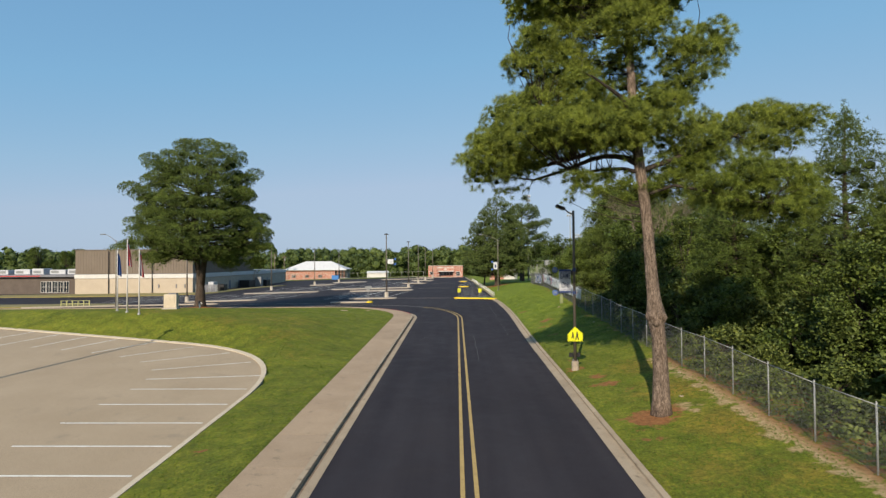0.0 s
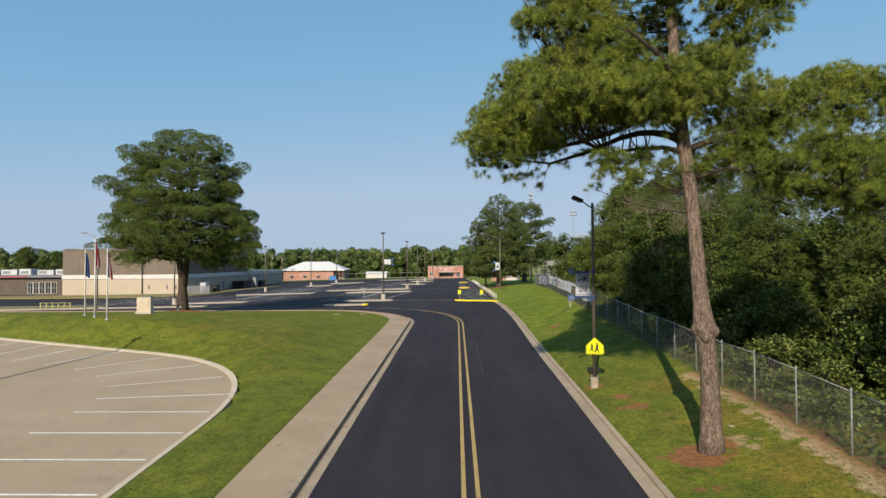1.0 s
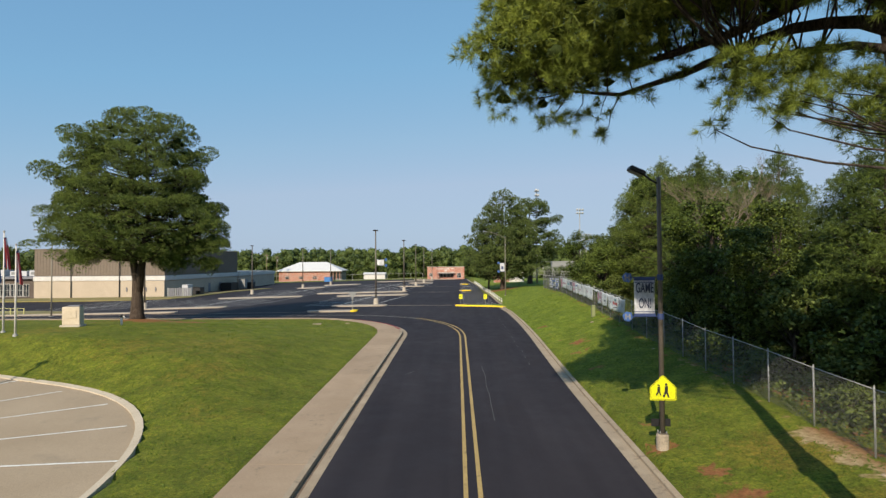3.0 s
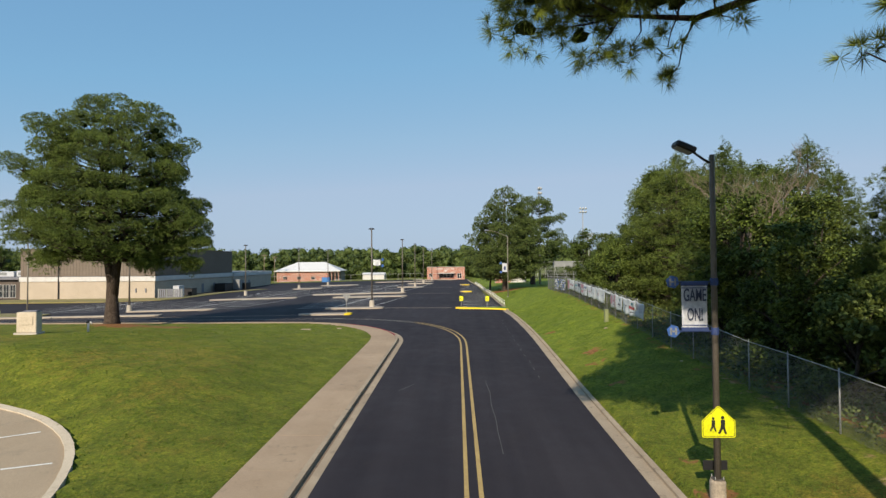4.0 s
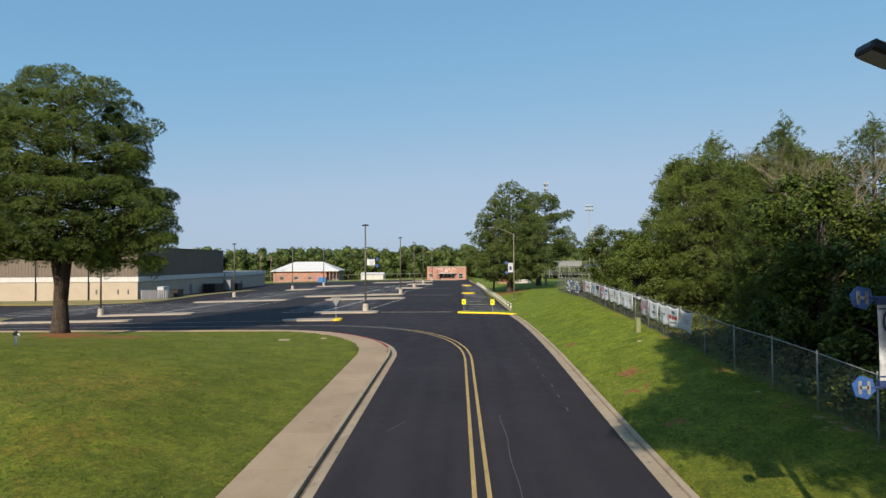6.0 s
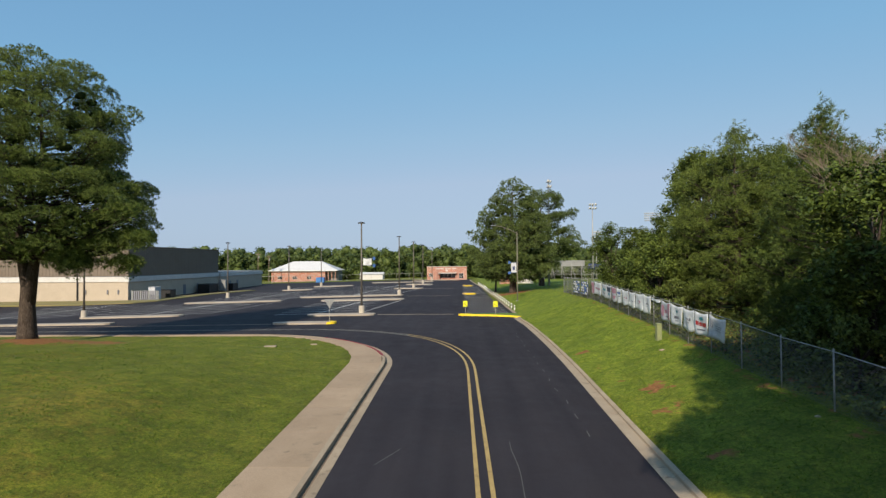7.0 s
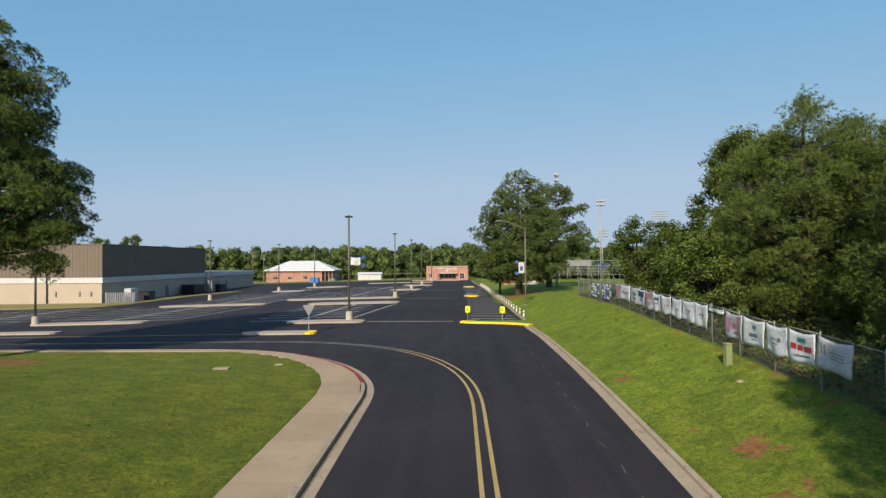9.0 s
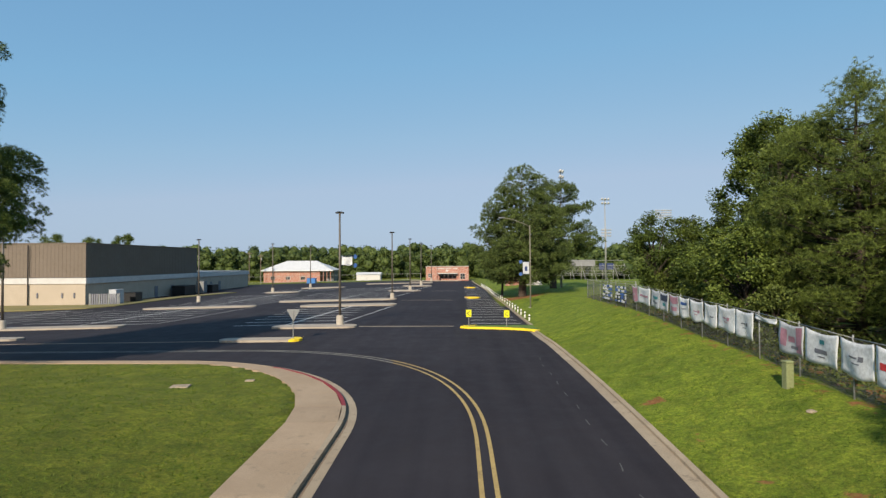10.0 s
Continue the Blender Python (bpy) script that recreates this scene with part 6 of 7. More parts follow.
def flagpole(x, y, top, colours, seed):
    z0 = ground_z(x, y)
    th = thing("flagpole", "slim white flagpole with a limp hanging flag", "flagpole", pose(x, y, z0), "flagpoles on the lawn")
    h = top - z0
    part("pole", lathe([(0.06, -0.3), (0.035, h)], 10), M_WHITEB, th, smooth=True)
    part("finial", lathe([(0.02, h), (0.06, h + 0.04), (0.06, h + 0.09), (0.01, h + 0.13)], 10), M_GALV, th)
    part("base_collar", lathe([(0.13, -0.05), (0.12, 0.06), (0.07, 0.10)], 12), M_GALV, th)
    rng = random.Random(seed)
    flag = None
    for k, m in enumerate(colours):
        w0, w1 = k / len(colours), (k + 1) / len(colours)
        g = Geo()
        vs, n = [], 7
        for j in range(13):
            v = j / 12
            for i in range(n):
                u = w0 + (w1 - w0) * i / (n - 1)
                width = 0.08 + 0.24 * v ** 0.7
                vs.append((0.05 + u * width + 0.02 * math.sin(9 * u + seed), 0.09 * math.sin(11 * u + 2.0 * v + seed), h - 0.25 - v * 1.75 - 0.2 * u))
        g.add(vs, [(j * n + i, j * n + i + 1, (j + 1) * n + i + 1, (j + 1) * n + i) for j in range(12) for i in range(n - 1)])
        if flag is None:
            flag = part("flag", g, m, th, smooth=True)
        else:
            part("field", g, m, flag, smooth=True)


def monument():
    x, y = -24.3, 47.0
    th = thing("monument", "pale stone monument block on a low plinth on the lawn", "monument", on_ground(x, y, 0.0, 8))
    part("plinth", Geo().box(-0.62, 0.62, -0.36, 0.36, -0.3, 0.12, None, 0.02), M_CONC, th)
    part("block", Geo().box(-0.52, 0.52, -0.28, 0.28, 0.12, 1.25, None, 0.03), M_STONE, th)
    part("cap", Geo().box(-0.22, 0.5, -0.22, 0.22, 1.25, 1.34, None, 0.03), M_GREYP, th, "dark cap stone")
    part("plaque", Geo().box(-0.35, 0.35, -0.315, -0.302, 0.55, 1.05, None, 0.004), M_STONE, th)


def small_site_things():
    th = thing("utility_pedestal", "olive green utility pedestal box on the bank", "utility box", on_ground(10.35, 55.6, 0, 6))
    part("body", Geo().box(-0.13, 0.13, -0.13, 0.13, -0.2, 0.80, None, 0.02), M_OLIVE, th)
    part("lid", Geo().box(-0.145, 0.145, -0.145, 0.145, 0.80, 0.88, None, 0.03), M_OLIVE, th)
    for x, y, w, d in ((-12.2, 60.2, 0.75, 0.6), (-9.9, 62.0, 0.4, 0.3)):
        th = thing("manhole_slab", "flat pale concrete access slab set in the lawn", "manhole cover", on_ground(x, y, 0.02, 10))
        part("slab", Geo().box(-w / 2, w / 2, -d / 2, d / 2, -0.15, 0.02, None, 0.01), M_KERB, th)
        part("lid", Geo().tube([(0, 0, 0.02), (0, 0, 0.03)], d * 0.3, 16), M_KERB, th)
    rng = random.Random(8)
    for x, y, s in ((9.75, 53.4, 0.15), (9.0, 22.8, 0.10), (10.3, 42.3, 0.09), (10.3, 26.3, 0.09)):
        bm = bmesh.new()
        bmesh.ops.create_icosphere(bm, subdivisions=2, radius=s)
        for v in bm.verts:
            v.co *= rng.uniform(0.85, 1.1)
            v.co.z *= 0.45
        me = bpy.data.meshes.new("stone")
        bm.to_mesh(me)
        bm.free()
        me.materials.append(M_KERB)
        tagged(part("stone", me, None, m=on_ground(x, y, 0.0)), "pale weathered field stone lying in the grass", "stone")
    th = thing("valve_post", "white standpipe with a dark cap on the lawn", "standpipe", on_ground(-24.0, 51.6))
    part("pipe", lathe([(0.07, -0.2), (0.07, 0.62)], 10), M_WHITEB, th, smooth=True)
    part("cap", lathe([(0.12, 0.55), (0.13, 0.66), (0.06, 0.78)], 10), M_DARK, th)
    part("elbow", Geo().tube([(0, 0, 0.6), (0.16, 0, 0.62), (0.24, 0, 0.5)], 0.05, 8), M_WHITEB, th, smooth=True)
    th = thing("rail_fence", "short pale yellow steel hand rail on the far lawn", "fence", on_lot(-54.5, 78.6, 0.0, 2))
    for k in range(6):
        part("post", Geo().box(k * 0.8 - 2.05, k * 0.8 - 1.95, -0.05, 0.05, -0.2, 0.92, None, 0.01), M_RAILYEL, th)
    for zz in (0.5, 0.9):
        part("rail", Geo().tube([(-2.1, 0, zz), (2.1, 0, zz)], 0.035, 6), M_RAILYEL, th)
    th = thing("patch_seal", "long grey crack seal lines on the drive", "road marking", pose(0, 0, 0), kind="structure")
    stripe("seal", [(1.3 + 0.25 * noise.noise((y * 0.5, 3, 0)), y) for y in np.arange(33.5, 44.0, 0.5)], 0.022, z_road, M_SEAL, th)
    for k in range(13):
        y = 44.0 + 2.0 * k
        stripe("seal", [(4.0 + 0.22 * noise.noise((v * 0.4, 8, 0)), v) for v in np.arange(y, y + 0.7 + 0.9 * abs(noise.noise((y, 2, 0))), 0.3)], 0.035, z_road, M_SEAL, th)
    stripe("seal", [(-2.8 + 0.12 * k, 41.5 + 0.25 * k) for k in range(6)], 0.03, z_road, M_SEAL, th)


def window(parent, x0, x1, y, z0, z1, bars=2, face=-1, name="window"):
    """A framed window let into a wall that faces -y."""
    fr = Geo()
    t = 0.07
    for a, b, c, d in ((x0, x1, z0, z0 + t), (x0, x1, z1 - t, z1), (x0, x0 + t, z0 + t, z1 - t), (x1 - t, x1, z0 + t, z1 - t)):
        fr.box(a, b, y - 0.06, y + 0.05, c, d)
    for k in range(1, bars):
        xm = x0 + (x1 - x0) * k / bars
        fr.box(xm - 0.03, xm + 0.03, y - 0.05, y + 0.05, z0 + t, z1 - t)
    fr.box(x0 + t, x1 - t, y - 0.05, y + 0.05, (z0 + z1) / 2 - 0.03, (z0 + z1) / 2 + 0.03)
    w = part(name, fr, M_WHITEB, parent)
    part("pane", Geo().box(x0 + t, x1 - t, y - 0.02, y + 0.0, z0 + t, z1 - t), M_GLASS, w)


def ribbed(x0, x1, z0, z1, axis, at, pitch=0.6, depth=0.035, out=-1):
    """Ribbed metal siding: a stepped sheet along x (axis 0) or y (axis 1)."""
    g = Geo()
    n = int(abs(x1 - x0) / pitch)
    prof = []
    for i in range(n):
        a = x0 + (x1 - x0) * i / n
        b = (x1 - x0) / n
        prof += [(a, 0), (a + b * 0.62, 0), (a + b * 0.68, depth), (a + b * 0.94, depth)]
    prof.append((x1, 0))
    lo, hi = [], []
    for u, d in prof:
        p = (u, at + out * d) if axis == 0 else (at + out * d, u)
        lo.append((*p, z0))
        hi.append((*p, z1))
    g.ribbon(lo, hi)
    return g


def gym():
    """The long tan school building with its tall brown metal hall."""
    zg = -1.6
    th = thing("school_hall", "tan block school hall with white fascia and brown metal upper walls", "building", pose(0, 0, 0))
    y0 = 121.0
    part("lower_wall", Geo().box(-84, -57.8, y0, 157.5, zg, 2.3), M_BLOCK, th)
    part("lower_wall", Geo().box(-84, -57.4, 157.5, 186, zg, 2.3), M_BLOCK, th)
    part("fascia", Geo().box(-84.1, -57.6, y0 - 0.15, 157.5, 2.3, 3.2, None, 0.03), M_WHITEB, th, "white metal fascia band")
    part("fascia", Geo().box(-84.1, -57.2, 157.5, 186.2, 2.3, 3.2, None, 0.03), M_WHITEB, th)
    part("roof", Geo().box(-83.9, -57.8, y0 + 0.2, 186.0, 3.2, 3.35), M_GREYB, th)
    for x0, x1, ya, yb, zt in ((-84.0, -57.8, y0 + 0.1, 157.5, 8.5),):
        part("upper_wall", Geo().box(x0 + 0.1, x1 - 0.1, ya + 0.1, yb - 0.1, 3.3, zt - 0.05), M_SIDING, th)
        part("siding", ribbed(x0, x1, 3.3, zt, 0, ya), M_SIDING, th, "ribbed brown metal siding")
        part("siding", ribbed(ya, yb, 3.3, zt, 1, x1, 0.6, 0.035, 1), M_SIDING, th)
        part("siding", ribbed(ya, yb, 3.3, zt, 1, x0, 0.6, 0.035, -1), M_SIDING, th)
        part("coping", Geo().box(x0 - 0.12, x1 + 0.12, ya - 0.12, yb + 0.1, zt, zt + 0.16, None, 0.02), M_SIDING, th)
    for x in (-66.7, -76.4):
        part("downpipe", Geo().tube([(x, y0 - 0.2, zg), (x, y0 - 0.2, 8.3)], 0.09, 6), M_DARK, th)
    for x in (-59.5, -61.4, -65.3):
        part("light_fitting", Geo().box(x - 0.12, x + 0.12, y0 - 0.14, y0, 0.15, 0.95, None, 0.02), M_GREYP, th)
    for y in (129.5, 141.0, 147.0, 158.0, 163.5, 168.0):
        d = part("door", Geo().box(-57.8 if y < 157.5 else -57.4, -57.73 if y < 157.5 else -57.33, y - 0.55, y + 0.55, zg + 0.5, zg + 2.7, None, 0.01), M_GREYP, th)
        part("handle", Geo().box(-57.73 if y < 157.5 else -57.33, -57.69 if y < 157.5 else -57.29, y + 0.3, y + 0.42, zg + 1.5, zg + 1.6), M_GALV, d)
    # yard by the hall's corner
    for x, y, sx, sy, h, m, nm, lab in ((-54.2, 123.0, 1.2, 2.0, 2.2, M_VINYLG, "air_unit", "white boxy rooftop-style air unit beside the hall"), (-54.3, 127.5, 2.2, 2.0, 1.5, M_DARK, "waste_container", "dark steel waste container beside the hall"), (-55.7, 147.5, 2.6, 4.5, 1.8, M_DARK, "waste_container", "dark steel waste container beside the hall"), (-53.6, 155.0, 2.0, 3.0, 1.6, M_DARK, "waste_container", "dark steel waste container beside the hall"), (-54.0, 151.6, 1.6, 1.6, 2.5, M_GREYB, "air_unit", "grey boxy air unit beside the hall")):
        t = thing(nm, lab, "container" if "waste" in nm else "air unit", on_lot(x, y, 0.0))
        part("body", Geo().box(-sx / 2, sx / 2, -sy / 2, sy / 2, 0.1, h, None, 0.05), m, t)
        part("lid", Geo().box(-sx / 2 - 0.04, sx / 2 + 0.04, -sy / 2 - 0.04, sy / 2 + 0.04, h, h + 0.1, None, 0.03), m, t)
        part("skid", Geo().box(-sx / 2 + 0.1, sx / 2 - 0.1, -sy / 2 + 0.1, sy / 2 - 0.1, -0.1, 0.1), M_DARK, t)
    t = thing("yard_fence", "grey slatted screen fence round the hall's plant yard", "fence", on_lot(-54.6, 120.6))
    for k in range(13):
        part("slat", Geo().box(k * 0.36 - 2.3, k * 0.36 - 2.04, -0.03, 0.03, -0.1, 1.75), M_GREYP if k % 4 else M_GREYB, t)
    for k in (-2.35, 0.0, 2.4):
        part("post", Geo().tube([(k, 0.05, -0.3), (k, 0.05, 1.85)], 0.05, 8), M_GALV, t)
    sc = thing("school_wing", "low school entrance wing with white-framed windows and flat roof", "building", pose(0, 0, 0))
    part("wall", Geo().box(-125, -84.2, 126, 150, zg, 2.6), M_BROWNB, sc)
    part("fascia", Geo().box(-125.2, -84.2, 125.2, 150, 2.6, 3.1, None, 0.03), M_GREYP, sc)
    part("stripe", Geo().box(-125.2, -95.0, 125.12, 125.18, 2.75, 2.95), M_RED, sc)
    for k in range(5):
        window(sc, -95.4 + k * 1.35, -94.2 + k * 1.35, 125.95, zg + 0.6, 1.6)
    for k in range(6):
        u = part("roof_unit", Geo().box(-110 + k * 4.3, -107.2 + k * 4.3 + (k % 2), 131, 134, 3.1, 4.2 + 0.15 * (k % 3), None, 0.06), M_VINYLG, sc, "white rooftop air unit")
        part("grille", Geo().box(-109.6 + k * 4.3, -107.8 + k * 4.3, 130.97, 131.0, 3.4, 4.0), M_GREYB, u)
    lawn = thing("forecourt_lawn", "dry straw-green lawn strip in front of the hall", "lawn", pose(0, 0, 0), kind="structure")
    for poly in ([(-100, 79.5), (-55, 79.8), (-50.5, 82.5), (-52, 86), (-58, 89), (-100, 90)], [(-100, 113), (-60, 112.0), (-52.5, 113.5), (-50.5, 117), (-50.0, 136), (-46.0, 150), (-49.0, 150.5), (-52.0, 142), (-56.4, 125), (-56.8, 120.8), (-100, 120.8)]):
        part("turf", Geo().prism(poly, lambda x, y: lot_z(x, y) - 0.1, lambda x, y: lot_z(x, y) + 0.12), M_DRYTURF, lawn)


M_DRYTURF = surface("dry_turf", (0.225, 0.18, 0.0765), (0.171, 0.162, 0.0495), 0.25, 15.0, 0.95, rel=0.5, dist=0.04, c3=(0.27, 0.2115, 0.117))
M_BROWNB = surface("dark_brown_brick", (0.085, 0.066, 0.055), (0.11, 0.088, 0.072), 0.6, 12.0, 0.9)


def brick_booth():
    """The low brick entrance building at the end of the car park."""
    th = thing("brick_gatehouse", "low red brick gatehouse with a recessed entrance and white canopy", "building", pose(-3.8, 193.5, 0))
    w, d, h = 6.0, 7.0, 3.9
    g = Geo()
    g.box(-w, -2.2, 0, d, -0.5, h)
    part("wall", g, M_BRICK, th)
    part("wall", Geo().box(2.6, w, 0, d, -0.5, h), M_BRICK, th)
    part("wall", Geo().box(-2.2, 2.6, 1.5, d, -0.5, h), M_BRICK, th)
    part("wall", Geo().box(-2.2, 2.6, 0, 1.5, 2.2, h), M_BRICK, th)
    part("coping", Geo().box(-w - 0.1, w + 0.1, -0.1, d + 0.1, h, h + 0.14, None, 0.02), M_CONC, th)
    part("canopy", Geo().box(-2.6, 2.9, -1.2, 0.02, 1.95, 2.15, None, 0.02), M_WHITEB, th)
    for k in range(4):
        window(th, -2.0 + k * 1.15, -0.95 + k * 1.15, 1.45, 0.7, 1.8, 1)
    window(th, -5.4, -4.2, -0.01, 0.9, 2.0, 2)
    window(th, 3.6, 5.0, -0.01, 0.4, 2.0, 2)
    for k in range(14):
        if k in (5, 10):
            continue
        part("letter_bar", Geo().box(-3.0 + k * 0.42, -2.72 + k * 0.42, -0.06, 0.0, 3.2, 3.52), M_WHITEB, th)
    part("emblem", Geo().box(-0.45, 0.35, -0.06, 0.0, 2.55, 3.0, None, 0.02), M_WHITEB, th)


def field_house():
    """The brick building with a white hipped metal roof, and what stands round it."""
    x0, x1, y0, y1 = -85.0, -54.0, 272.0, 288.0
    zg = ground_z(-70, 275)
    th = thing("field_house", "red brick field house with a white hipped metal roof", "building", pose(0, 0, 0))
    part("wall", Geo().box(x0 + 1, x1 - 6, y0 + 1, y1 - 1, zg - 0.5, 1.9), M_BRICK, th)
    part("porch_wall", Geo().box(x1 - 6, x1 - 1, y0 + 6, y1 - 1, zg - 0.5, 1.9), M_GREYB, th)
    for k in range(4):
        part("column", Geo().box(x1 - 6 + k * 1.55, x1 - 5.7 + k * 1.55, y0 + 0.8, y0 + 1.1, zg - 0.3, 1.9), M_BRICK, th)
    ym = (y0 + y1) / 2
    g = Geo().add([(x0, y0, 1.9), (x1, y0, 1.9), (x1, y1, 1.9), (x0, y1, 1.9), (x0 + 9, ym, 6.0), (x1 - 9, ym, 6.0)], [(0, 1, 5, 4), (1, 2, 5), (2, 3, 4, 5), (3, 0, 4), (3, 2, 1, 0)])
    part("roof", g, M_ROOFW, th)
    part("eaves", Geo().box(x0 - 0.1, x1 + 0.1, y0 - 0.1, y0 + 0.1, 1.6, 1.95), M_ROOFW, th)
    for k in range(3):
        window(th, x0 + 4 + k * 6.5, x0 + 6 + k * 6.5, y0 + 0.98, zg + 1.2, zg + 2.6)
    for x, y, w, d, h in ((-37.3, 262.0, 9.6, 5.0, 2.7),):
        z = ground_z(x, y)
        t = thing("shed", "small white metal shed with a shallow pitched roof", "shed", pose(x, y, z))
        part("wall", Geo().box(-w / 2, w / 2, 0, d, -0.3, h), M_WHITEB, t)
        part("roof", Geo().add([(-w / 2 - 0.3, -0.3, h), (w / 2 + 0.3, -0.3, h), (w / 2 + 0.3, d / 2, h + 0.9), (-w / 2 - 0.3, d / 2, h + 0.9), (w / 2 + 0.3, d + 0.3, h), (-w / 2 - 0.3, d + 0.3, h)], [(0, 1, 2, 3), (3, 2, 4, 5), (0, 3, 5), (1, 4, 2)]), M_ROOFW, t)
    t = thing("blue_container", "bright blue waste container by the car park edge", "container", on_lot(-42.0, 193.0))
    part("body", Geo().box(-1.2, 1.2, -0.8, 0.8, 0.1, 1.5, None, 0.06), M_BLUEB, t)
    part("lid", Geo().box(-1.25, 1.25, -0.85, 0.85, 1.5, 1.62, None, 0.05), M_BLUEB, t)
    part("skid", Geo().box(-1.4, 1.4, -0.6, 0.6, -0.1, 0.1), M_DARK, t)
    f = thing("far_fence", "grey chain-link fence beyond the car park", "fence", pose(0, 0, 0))
    xs = list(range(-96, -10, 4))
    for x in xs:
        part("post", Geo().tube([(x, 203, -2), (x, 203, ground_z(x, 203) + 1.9)], 0.05, 6), M_GALV, f)
    for dz in (0.1, 1.85):
        part("rail", Geo().tube([(xs[0], 203, ground_z(xs[0], 203) + dz), (-12, 203, ground_z(-12, 203) + dz)], 0.04, 6), M_GALV, f)
    for x, y, h in ((-86, 262, 13.0), (-82, 264, 12.0), (-112, 240, 11.5), (-116, 240, 11.5)):
        z = ground_z(x, y)
        t = thing("utility_pole", "grey utility pole with a short cross arm", "utility pole", pose(x, y, z), "utility poles")
        part("pole", lathe([(0.2, -0.3), (0.13, h)], 8), M_TWIG, t)
        part("cross_arm", Geo().box(-1.1, 1.1, -0.07, 0.07, h - 0.8, h - 0.6), M_TWIG, t)
        part("transformer", Geo().tube([(0.35, 0, h - 2.4), (0.35, 0, h - 1.4)], 0.28, 10), M_GREYB, t)


def floodlight(x, y, h, rows, w, turn):
    z = ground_z(x, y)
    th = thing("floodlight_mast", "tall pale steel floodlight mast with racked lamps", "floodlight", pose(x, y, z, 0, 0, turn), "stadium floodlights")
    part("mast", lathe([(0.20, -0.3), (0.10, h)], 10), M_GALV, th, smooth=True)
    for r in range(rows):
        zz = h - 0.4 - r * 1.0
        part("crossbar", Geo().box(-w / 2, w / 2, -0.06, 0.06, zz - 0.06, zz + 0.06), M_GALV, th)
        n = int(w / 0.75)
        for k in range(n):
            part("lamp", Geo().tube([(-w / 2 + 0.37 + k * w / n, -0.1, zz + 0.32), (-w / 2 + 0.37 + k * w / n, -0.42, zz + 0.2)], [0.14, 0.30], 10), M_WHITEB, th, smooth=True)


def stadium():
    floodlight(17.3, 134.5, 20.4, 2, 2.2, 60)
    floodlight(36.0, 177.0, 20.5, 2, 2.4, 10)
    floodlight(84.0, 270.0, 29.5, 4, 7.0, 0)
    floodlight(50.0, 230.0, 17.5, 3, 4.0, 15)
    x, y = 34.0, 190.0
    th = thing("grandstand", "pale metal grandstand with open seating rows", "grandstand", pose(x, y, 0.2))
    for k in range(7):
        part("seat_row", Geo().box(-9, 12, k * 0.8, k * 0.8 + 0.35, 1.2 + k * 0.42, 1.26 + k * 0.42), M_GALV, th)
    for k in range(8):
        part("frame", Geo().tube([(-9 + 3 * k, 0, -0.3), (-9 + 3 * k, 5.6, 4.2), (-9 + 3 * k, 5.6, -0.3)], 0.07, 6), M_GALV, th)
    part("press_box", Geo().box(-3, 4, 5.8, 8.5, 3.6, 5.4, None, 0.05), M_GREYB, th, "grey press box")
    part("sign_panel", Geo().box(5.0, 9.0, 5.55, 5.62, 2.6, 4.4, None, 0.02), M_NAVY, th, "navy sign panel")
    part("rail", Geo().tube([(-9, 5.7, 5.2), (12, 5.7, 5.2)], 0.05, 6), M_GALV, th)
    s = thing("ticket_shed", "white ticket shed with a small brick wall behind the pines", "shed", on_ground(14.5, 150.0))
    part("wall", Geo().box(-1.8, 1.8, 0, 3, -0.3, 2.8), M_WHITEB, s)
    part("wing", Geo().box(-5.5, -1.8, 0.4, 3, -0.3, 2.4), M_BRICK, s)
    part("roof", Geo().box(-2.1, 2.1, -0.3, 3.3, 2.8, 2.95, None, 0.03), M_GREYB, s)


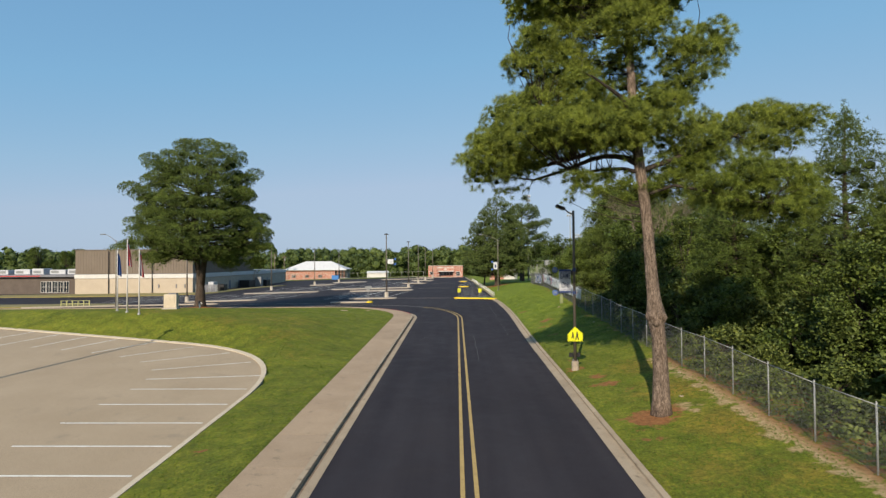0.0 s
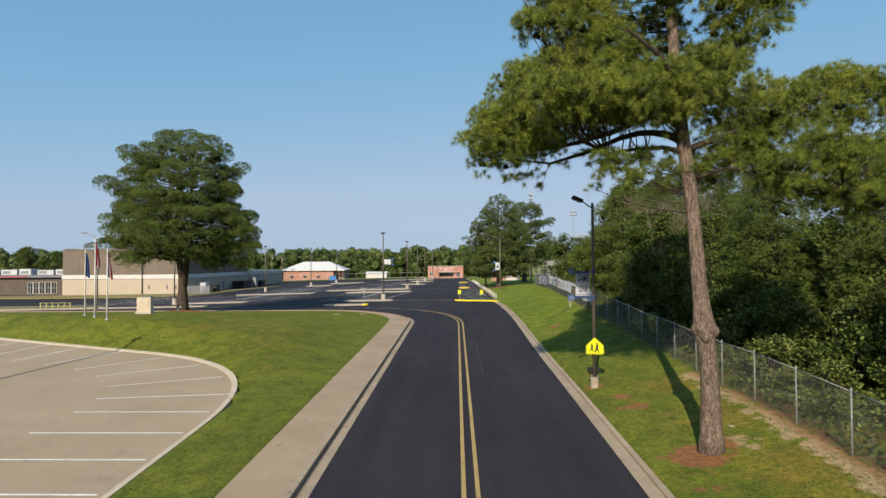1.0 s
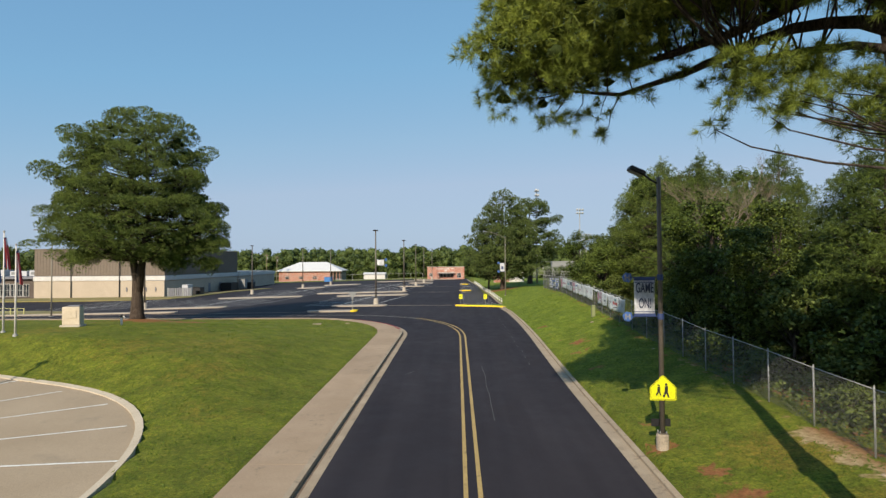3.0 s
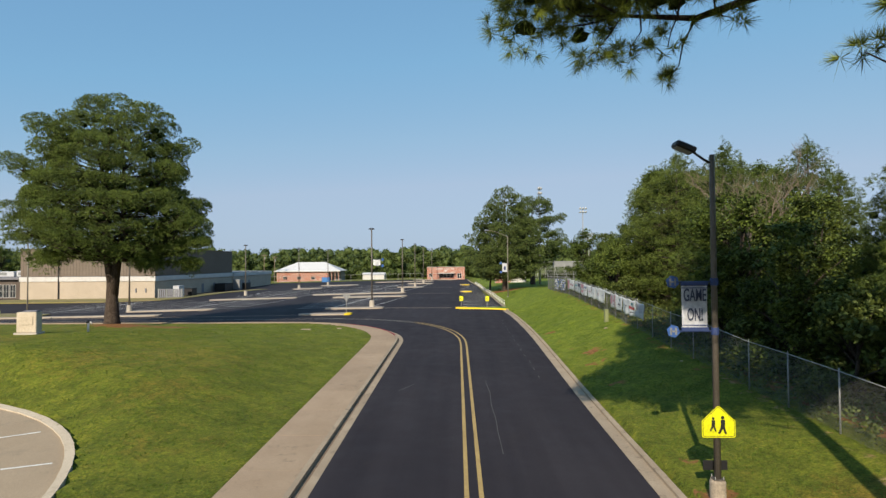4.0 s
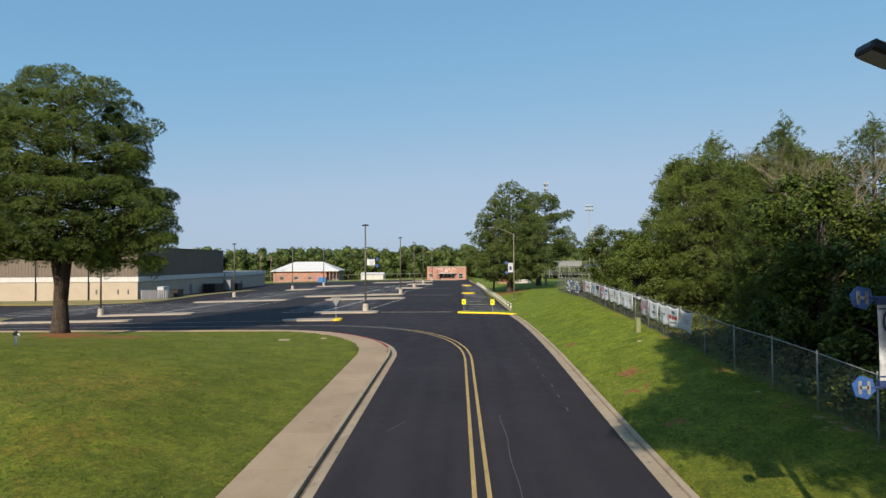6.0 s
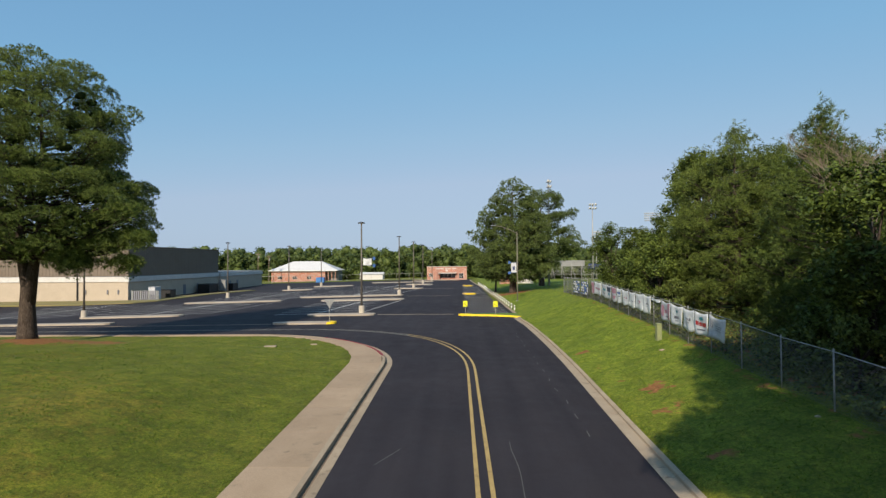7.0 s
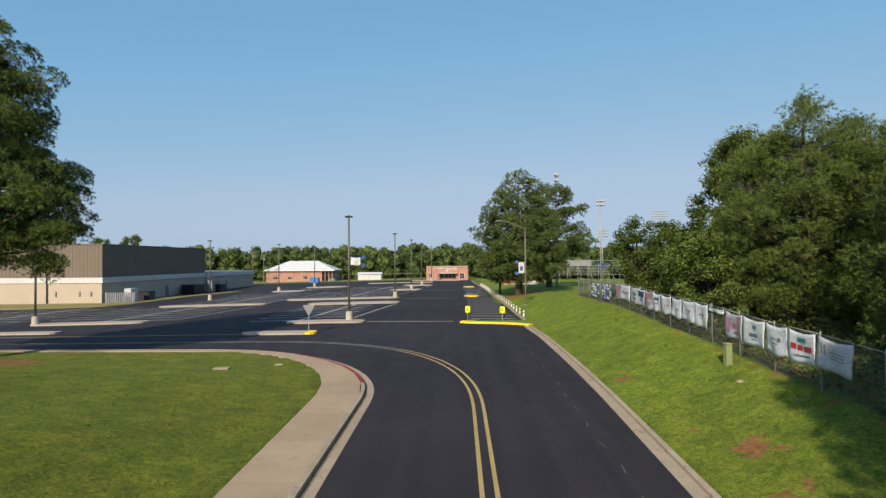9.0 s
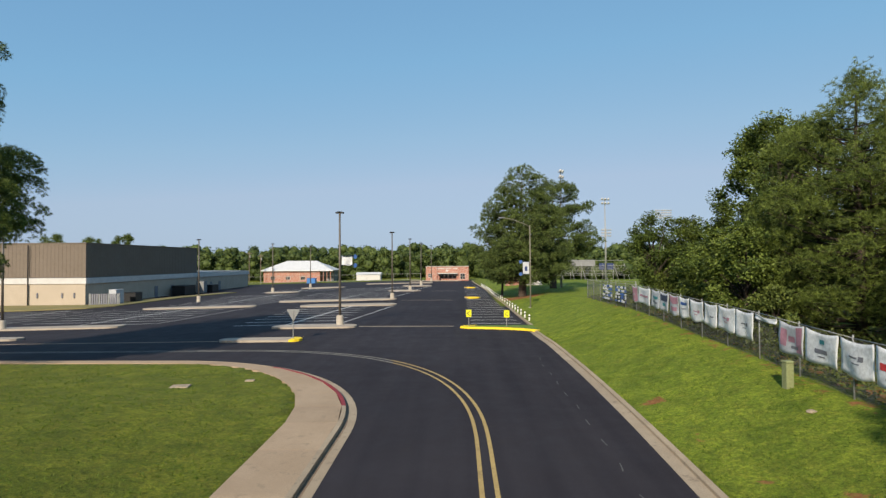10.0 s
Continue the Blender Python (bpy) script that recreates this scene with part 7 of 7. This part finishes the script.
build_fence()
build_banners()
street_lamp()
build_lot_lamps()
cobra_lamp(-46.4, 75.0, lot_z(-46.4, 75.0), 9.9, -1.6)
cobra_lamp(7.2, 97.0, ground_z(7.2, 97.0), 9.6, -2.7, True)
for cx, cy in ((0.35, 82.8), (3.4, 82.2)):
    chevron_sign(cx, cy)
yield_sign(-12.0, 75.6)
bollards()
flagpole(-24.7, 42.9, 6.6, (M_NAVY, M_VINYL, M_RED), 1)
flagpole(-26.3, 44.0, 7.4, (M_NAVY, M_RED, M_VINYL, M_RED), 2)
flagpole(-27.9, 45.3, 6.6, (M_NAVY, M_BLUE), 3)
monument()
small_site_things()
gym()
brick_booth()
field_house()
stadium()


# ---- grass tufts ----
def grass_tufts():
    """Loose tufts that roughen the mown lawn near the drive."""
    rng = np.random.default_rng(12)
    pts = []
    for x0, x1, y0, y1, n in ((-22.0, -6.25, 13.0, 66.0, 26000), (5.7, 10.9, 12.0, 78.0, 17000)):
        xs, ys = rng.uniform(x0, x1, n), rng.uniform(y0, y1, n)
        for x, y in zip(xs, ys):
            if noise.noise((x * 0.9, y * 0.9, 2.0)) + 0.5 * noise.noise((x * 2.7, y * 2.7, 5.0)) < -0.12:
                continue
            if x < 0 and (left_dist(x, y) < 0.05 or park_edge_dist(x, y) < 0.3):
                continue
            if x > 0 and x < kerb_r(y) + 0.06 or spots(SOIL, x, y) > 0.45:
                continue
            pts.append((x, y, ground_z(x, y) - 0.01))
    p = np.array(pts)
    d = np.tile([0, 0, 0.75], (len(p), 1))
    v, f = needle_arrays(rng, p, d, 5, 0.085, 0.02, 0.6)
    ob = new("grass_tufts", arrays_mesh("grass_tufts", v, f, M_BLADE))
    tagged(ob, "short uneven grass tufts over the mown lawn", "grass", kind="stuff")


grass_tufts()


def undergrowth():
    """Weeds and low vines on the far side of the fence."""
    rng = np.random.default_rng(31)
    n = 45000
    y = rng.uniform(4, 93, n)
    off = rng.uniform(0.12, 7.0, n) ** 1.0
    pts = []
    for a, o, q in zip(y, off, rng.uniform(0, 1, n)):
        x = fence_x(a) + o
        h = 0.35 + 0.5 * noise.noise((x * 0.5, a * 0.5, 1.0)) + 0.10 * min(o, 4.0)
        if h > 0.05:
            pts.append((x, a, ground_z(x, a) + h * q ** 0.6))
    v, f = leaf_arrays(rng, np.array(pts), 0.085, 0.7)
    ob = new("undergrowth", arrays_mesh("undergrowth", v, f, M_LEAF2))
    tagged(ob, "low weeds and vines behind the chain-link fence", "undergrowth", kind="stuff")


undergrowth()
